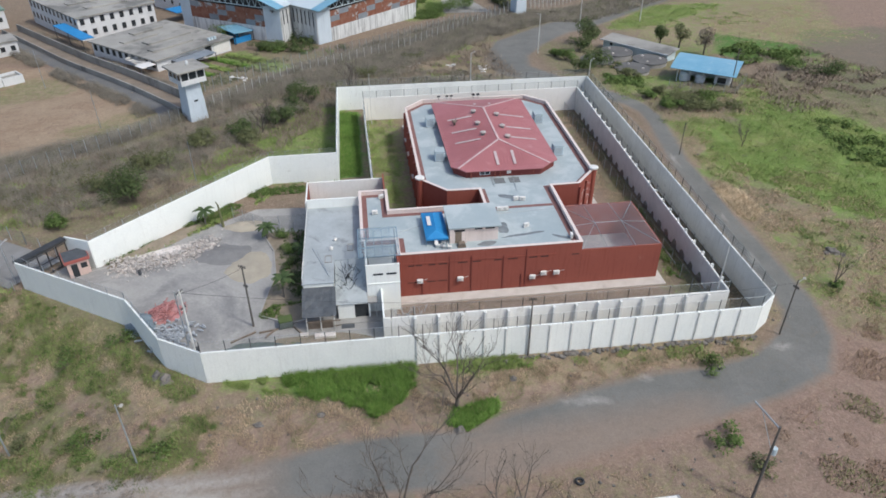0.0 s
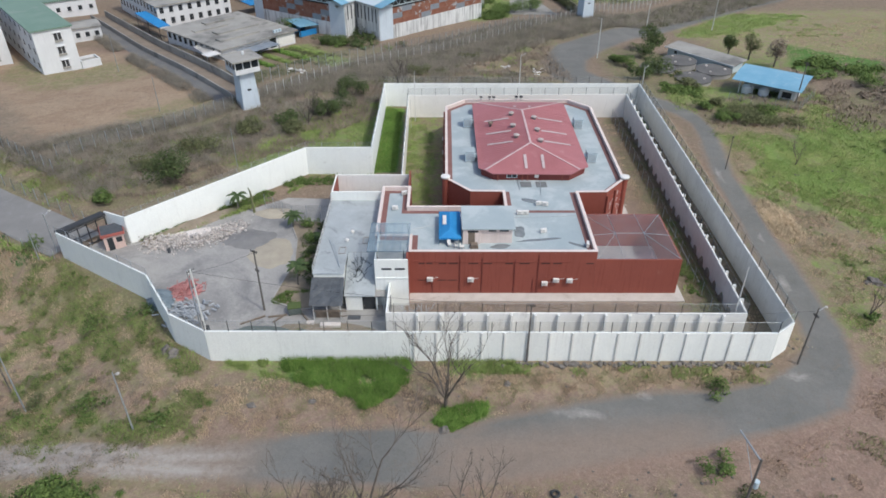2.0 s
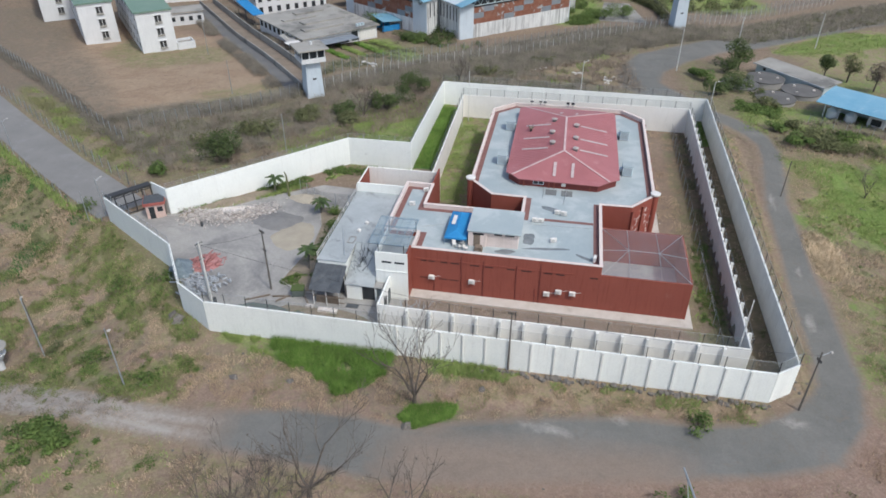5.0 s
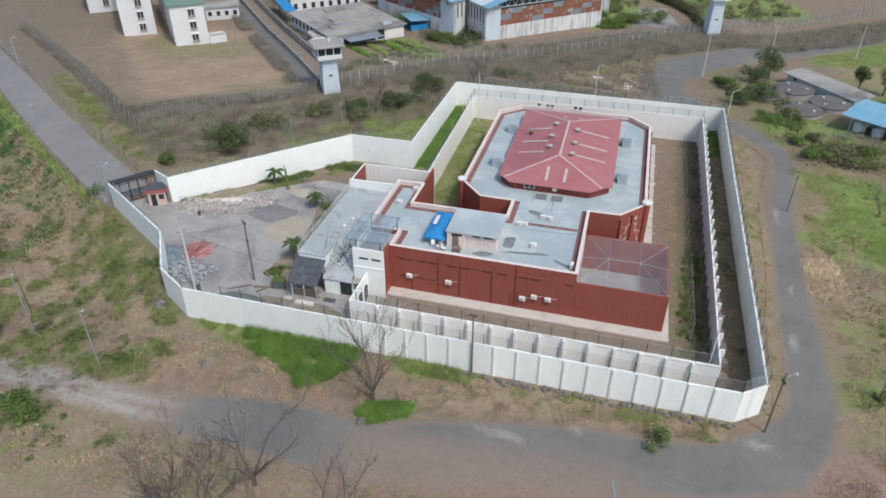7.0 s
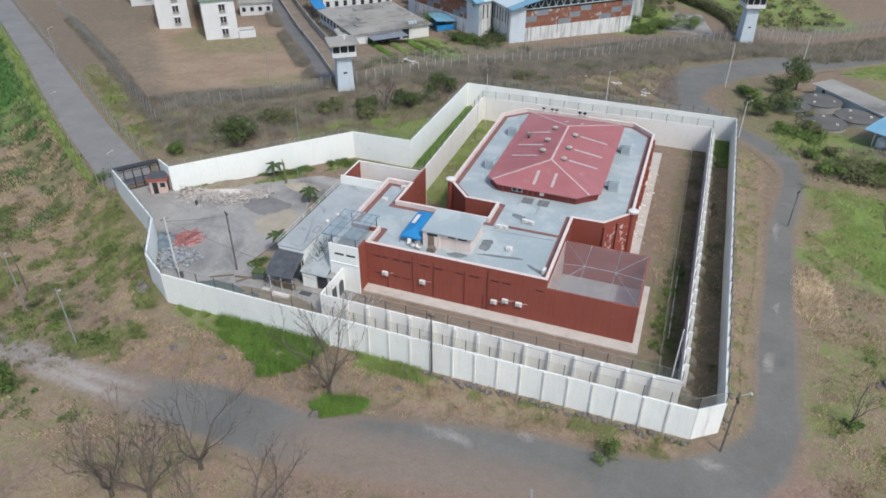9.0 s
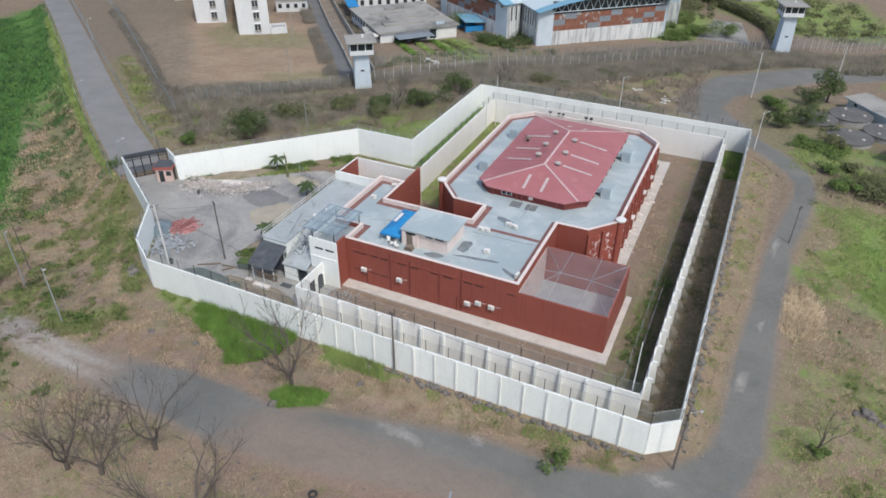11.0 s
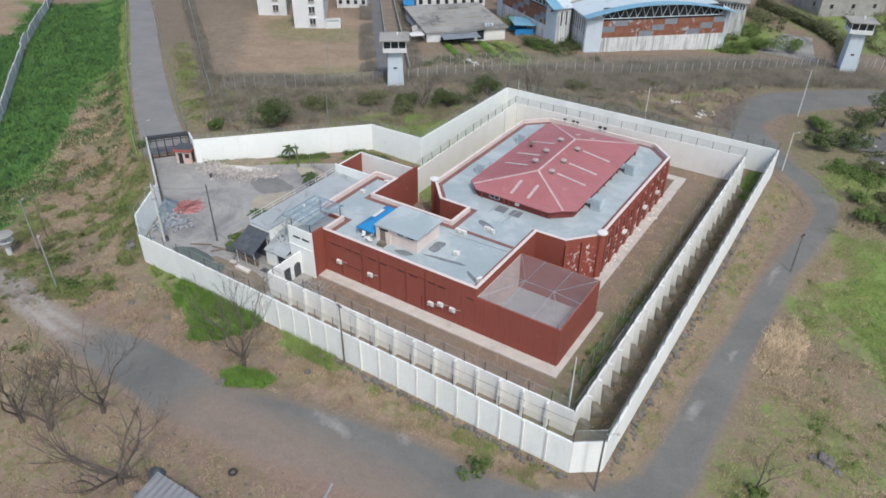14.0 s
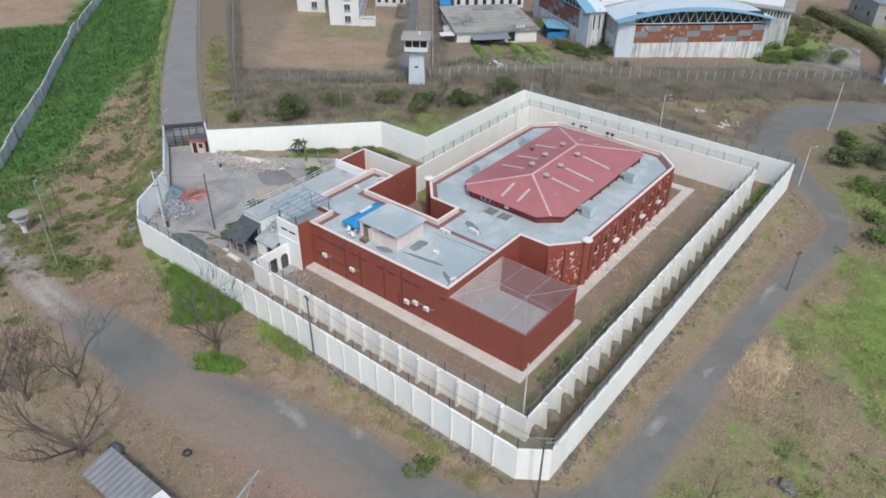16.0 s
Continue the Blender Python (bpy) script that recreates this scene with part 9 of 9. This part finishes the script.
bare_tree(8.0, 51.3, 11.5, "tall leafless tree standing before the white wall", 5, 3, 0.24, 40)
bare_tree(0.9, 38.0, 11.0, "leafless tree with steep forked limbs beside the road", 4, 5, 0.24, 12, depth=3, wide=0.62)
bare_tree(10.4, 33.4, 11.5, "large spreading leafless tree on bare earth", 6, 8, 0.3, 24, wide=1.25)
bare_tree(-4.9, 32.4, 10.0, "leafless tree full of thin twigs", 4, 11, 0.22, 30, depth=3, wide=0.7)
bare_tree(-1.5, 33.5, 9.0, "leafless tree full of thin twigs", 4, 12, 0.22, 30, depth=4, wide=0.7)
bare_tree(61.2, 66.2, 6.0, "small leafless tree above a green shrub", 3, 18, 0.13, 0, depth=2, wide=0.5)
bare_tree(-1.5, 141.5, 8.0, "leafless grey tree behind the wall corner", 4, 20, 0.18, 30)
bare_tree(-19.0, 126.0, 6.5, "leafless grey tree in the brush", 4, 22, 0.16, 30)
bare_tree(71, 110, 5.0, "small leafless shrub on the eastern slope", 4, 26, 0.1, 0, depth=2)


def leafy_tree(x, y, h, r, mat, label, seed, n=3000):
    random.seed(seed)
    t = thing("tree", label, "tree", (x, y, ground_at(x, y) - 0.1))
    bm = bmesh.new()
    beam(bm, (0, 0, -0.2), (0.1, 0.05, h * 0.42), 0.24, 0.16, sides=8)
    part("trunk", bm, M["bark"], t)
    C, O = [], []
    for k in range(11):
        a, b = random.uniform(0, 6.28), random.uniform(0.25, 0.8) * r
        c = Vector((math.cos(a) * b, math.sin(a) * b, h * random.uniform(0.45, 0.85)))
        bm = bmesh.new()
        beam(bm, (0.1, 0.05, h * 0.38), c, 0.09, 0.03, sides=5)
        part("limb", bm, M["bark"], t)
        q = rng.normal(size=(n // 11, 3))
        q *= (rng.uniform(0.5, 1.0, len(q)) / np.linalg.norm(q, axis=1))[:, None]
        O.append(q.copy())
        C.append(np.array(c) + q * np.array([r * 0.5, r * 0.5, h * 0.2]))
    ob = new("crown", quads_mesh("crown", np.concatenate(C), 0.22, M[mat], out=np.concatenate(O)))
    ob.parent = t


leafy_tree(62.6, 178.6, 7.6, 3.6, "leaf_dark", "round-crowned dark green tree beside the far road", 31)
leafy_tree(82.5, 177.5, 6.0, 2.2, "leaf_dark", "dark green tree behind the pump house", 33, 1600)
leafy_tree(87.5, 176, 7.0, 2.4, "leaf_olive", "thin-crowned tree behind the pump house", 34, 1300)
leafy_tree(91.0, 168.5, 7.6, 2.4, "twig_dry", "half-bare grey tree behind the blue roof", 35, 1300)


def palm(x, y, h, label, seed, z=0.06):
    random.seed(seed)
    t = thing("palm", label, "palm", (x, y, z), group="yard palms")
    bm = bmesh.new()
    last = Vector((0, 0, -0.1))
    for k in range(5):
        q = Vector((0.04 * k, 0.03 * k, h * (k + 1) / 5))
        beam(bm, last, q, 0.14 - 0.012 * k, 0.13 - 0.012 * k, sides=8)
        last = q
    part("trunk", bm, M["pole_wood"], t)
    for k in range(19):
        a = 2 * math.pi * k / 19 + random.uniform(-0.2, 0.2)
        bm = bmesh.new()
        L, up = random.uniform(1.3, 1.8), random.uniform(0.3, 0.9)
        pts = [last + Vector((math.cos(a) * L * s, math.sin(a) * L * s, up * s * 1.6 - 2.0 * s * s * (0.9 - up * 0.4))) for s in (0, 0.3, 0.6, 0.85, 1.0)]
        side = Vector((-math.sin(a), math.cos(a), 0))
        for p, q, w0, w1 in zip(pts[:-1], pts[1:], (0.05, 0.24, 0.26, 0.15), (0.24, 0.26, 0.15, 0.02)):
            drop = Vector((0, 0, -0.12))
            for s in (1, -1):
                bm.faces.new([bm.verts.new(v) for v in (p, q, q + side * s * w1 + drop, p + side * s * w0 + drop)])
        part("frond", bm, M["palm_leaf"], t)


palm(-24.6, 92.6, 2.6, "young palm by the yard wall", 41)
palm(-15.0, 87.5, 2.2, "young palm in the planted bed", 42)
palm(-11.6, 72.8, 3.2, "young palm in the planted bed by the shed", 43)
palm(-9.6, 82.0, 2.0, "young palm in the planted bed", 44)
# tall cactus-like stump and posts at the yard's far end
bm = bmesh.new()
beam(bm, (-21.9, 91.9, 0), (-22.1, 92.1, 3.6), 0.22, 0.14, sides=7)
beam(bm, (-22.1, 92.1, 3.6), (-22.4, 92.2, 4.3), 0.14, 0.05, sides=7)
solid("tree_stump", bm, M["leaf_olive"], "tall green creeper-covered stump by the yard wall", "stump")
fence("yard_fence", [(-20.5, 93.5, 0.06), (-15.5, 90.0, 0.06), (-9.0, 90.0, 0.06)], 2.4, "thin wire fence with pale posts in the yard", pitch=2.2, mat="chain_far", kind="structure", rails=False)

# ---- stones ----
random.seed(5)
stone_meshes = []
for k in range(8):
    bm = bmesh.new()
    lump(bm, (0, 0, 0.1), 0.42, 0.3, 0.75, 2)
    stone_meshes.append(finish("stone", bm, M["rock"]))
foot_wall = thing("stone_footing", "row of rough grey boulders along the foot of the wall", "stones", kind="structure")
for k in range(150):
    s = k / 149
    if s < 0.38:
        x, y = 14 + (46 - 14) * s / 0.38, 57.75 - abs(random.gauss(0, 0.28))
    else:
        x, y = 48.75 + abs(random.gauss(0, 0.35)), 60 + (118 - 60) * (s - 0.38) / 0.62
    ob = shared("stone", stone_meshes[k % 8], foot_wall, pose(x, y, ground_at(x, y), 0, 0, random.uniform(0, 360)) @ Matrix.Diagonal((*(random.uniform(0.35, 0.95),) * 3, 1)))
for x, y, s in ((66.4, 74.3, 2.2), (65.2, 74.0, 1.2), (67.6, 73.6, 1.0), (-23.8, 59.2, 2.0), (-25.0, 60.0, 1.4), (12.6, 33.4, 1.2), (13.6, 32.8, 0.9), (16.0, 36.6, 0.7), (-6.5, 52.0, 1.0), (7.9, 48.0, 1.4), (15, 54.5, 1.1), (-13, 51.5, 1.0), (57.3, 93.4, 0.8)):
    bm = bmesh.new()
    lump(bm, (x, y, ground_at(x, y)), 0.42 * s, 0.28, 0.7, 3)
    solid("boulder", bm, M["rock"], "rough grey boulder lying on the dry ground", "rock")
# dumped tyre, bundle and stones on bare earth
tyre = thing("tyre", "old black tyre lying on the bare earth", "tyre", (18.4, 40.2, -0.25))
bm = bmesh.new()
R_, r_ = 0.36, 0.13
tv = [[bm.verts.new(((R_ + r_ * math.cos(b)) * math.cos(a), (R_ + r_ * math.cos(b)) * math.sin(a), r_ + r_ * math.sin(b))) for b in np.linspace(0, 2 * math.pi, 9)[:-1]] for a in np.linspace(0, 2 * math.pi, 21)[:-1]]
for i in range(20):
    for j in range(8):
        bm.faces.new((tv[i][j], tv[(i + 1) % 20][j], tv[(i + 1) % 20][(j + 1) % 8], tv[i][(j + 1) % 8]))
part("rubber", bm, M["steel_dark"], tyre)
heap("sack_heap", (12.4, 36.0, -0.2), 1.0, 0.8, 0.8, M["tarp_dark"], "dark bundle of bagged rubbish under the tree", "rubbish", seed=31)
for x, y, s in ((23.5, 163.5, 1.0), (30.0, 158.8, 1.2), (31.5, 160.0, 0.9), (12.5, 165.0, 0.8), (14.5, 166.0, 0.7), (-27.5, 160.5, 1.2)):
    bm = bmesh.new()
    for k in range(9):
        lump(bm, (x + random.gauss(0, 0.9 * s), y + random.gauss(0, 0.7 * s), ground_at(x, y) + 0.1), random.uniform(0.2, 0.5) * s, 0.3, 0.6, 1)
    solid("rubbish_heap", bm, M["unit_white"], "dumped heap of pale rubbish on the dry ground", "rubbish")
random.seed(77)
bm = bmesh.new()
for k in range(420):
    x, y = random.choice(((random.uniform(-18, 46), random.uniform(40, 57)), (random.uniform(49, 53), random.uniform(60, 130)), (random.uniform(58, 80), random.uniform(60, 110)), (random.uniform(0, 40), random.uniform(30, 42))))
    lump(bm, (x, y, ground_at(x, y) + 0.02), random.uniform(0.05, 0.2), 0.3, 0.6, 1)
solid("loose_stones", bm, M["rock"], "small grey stones scattered over the dry ground", "stones", kind="stuff")
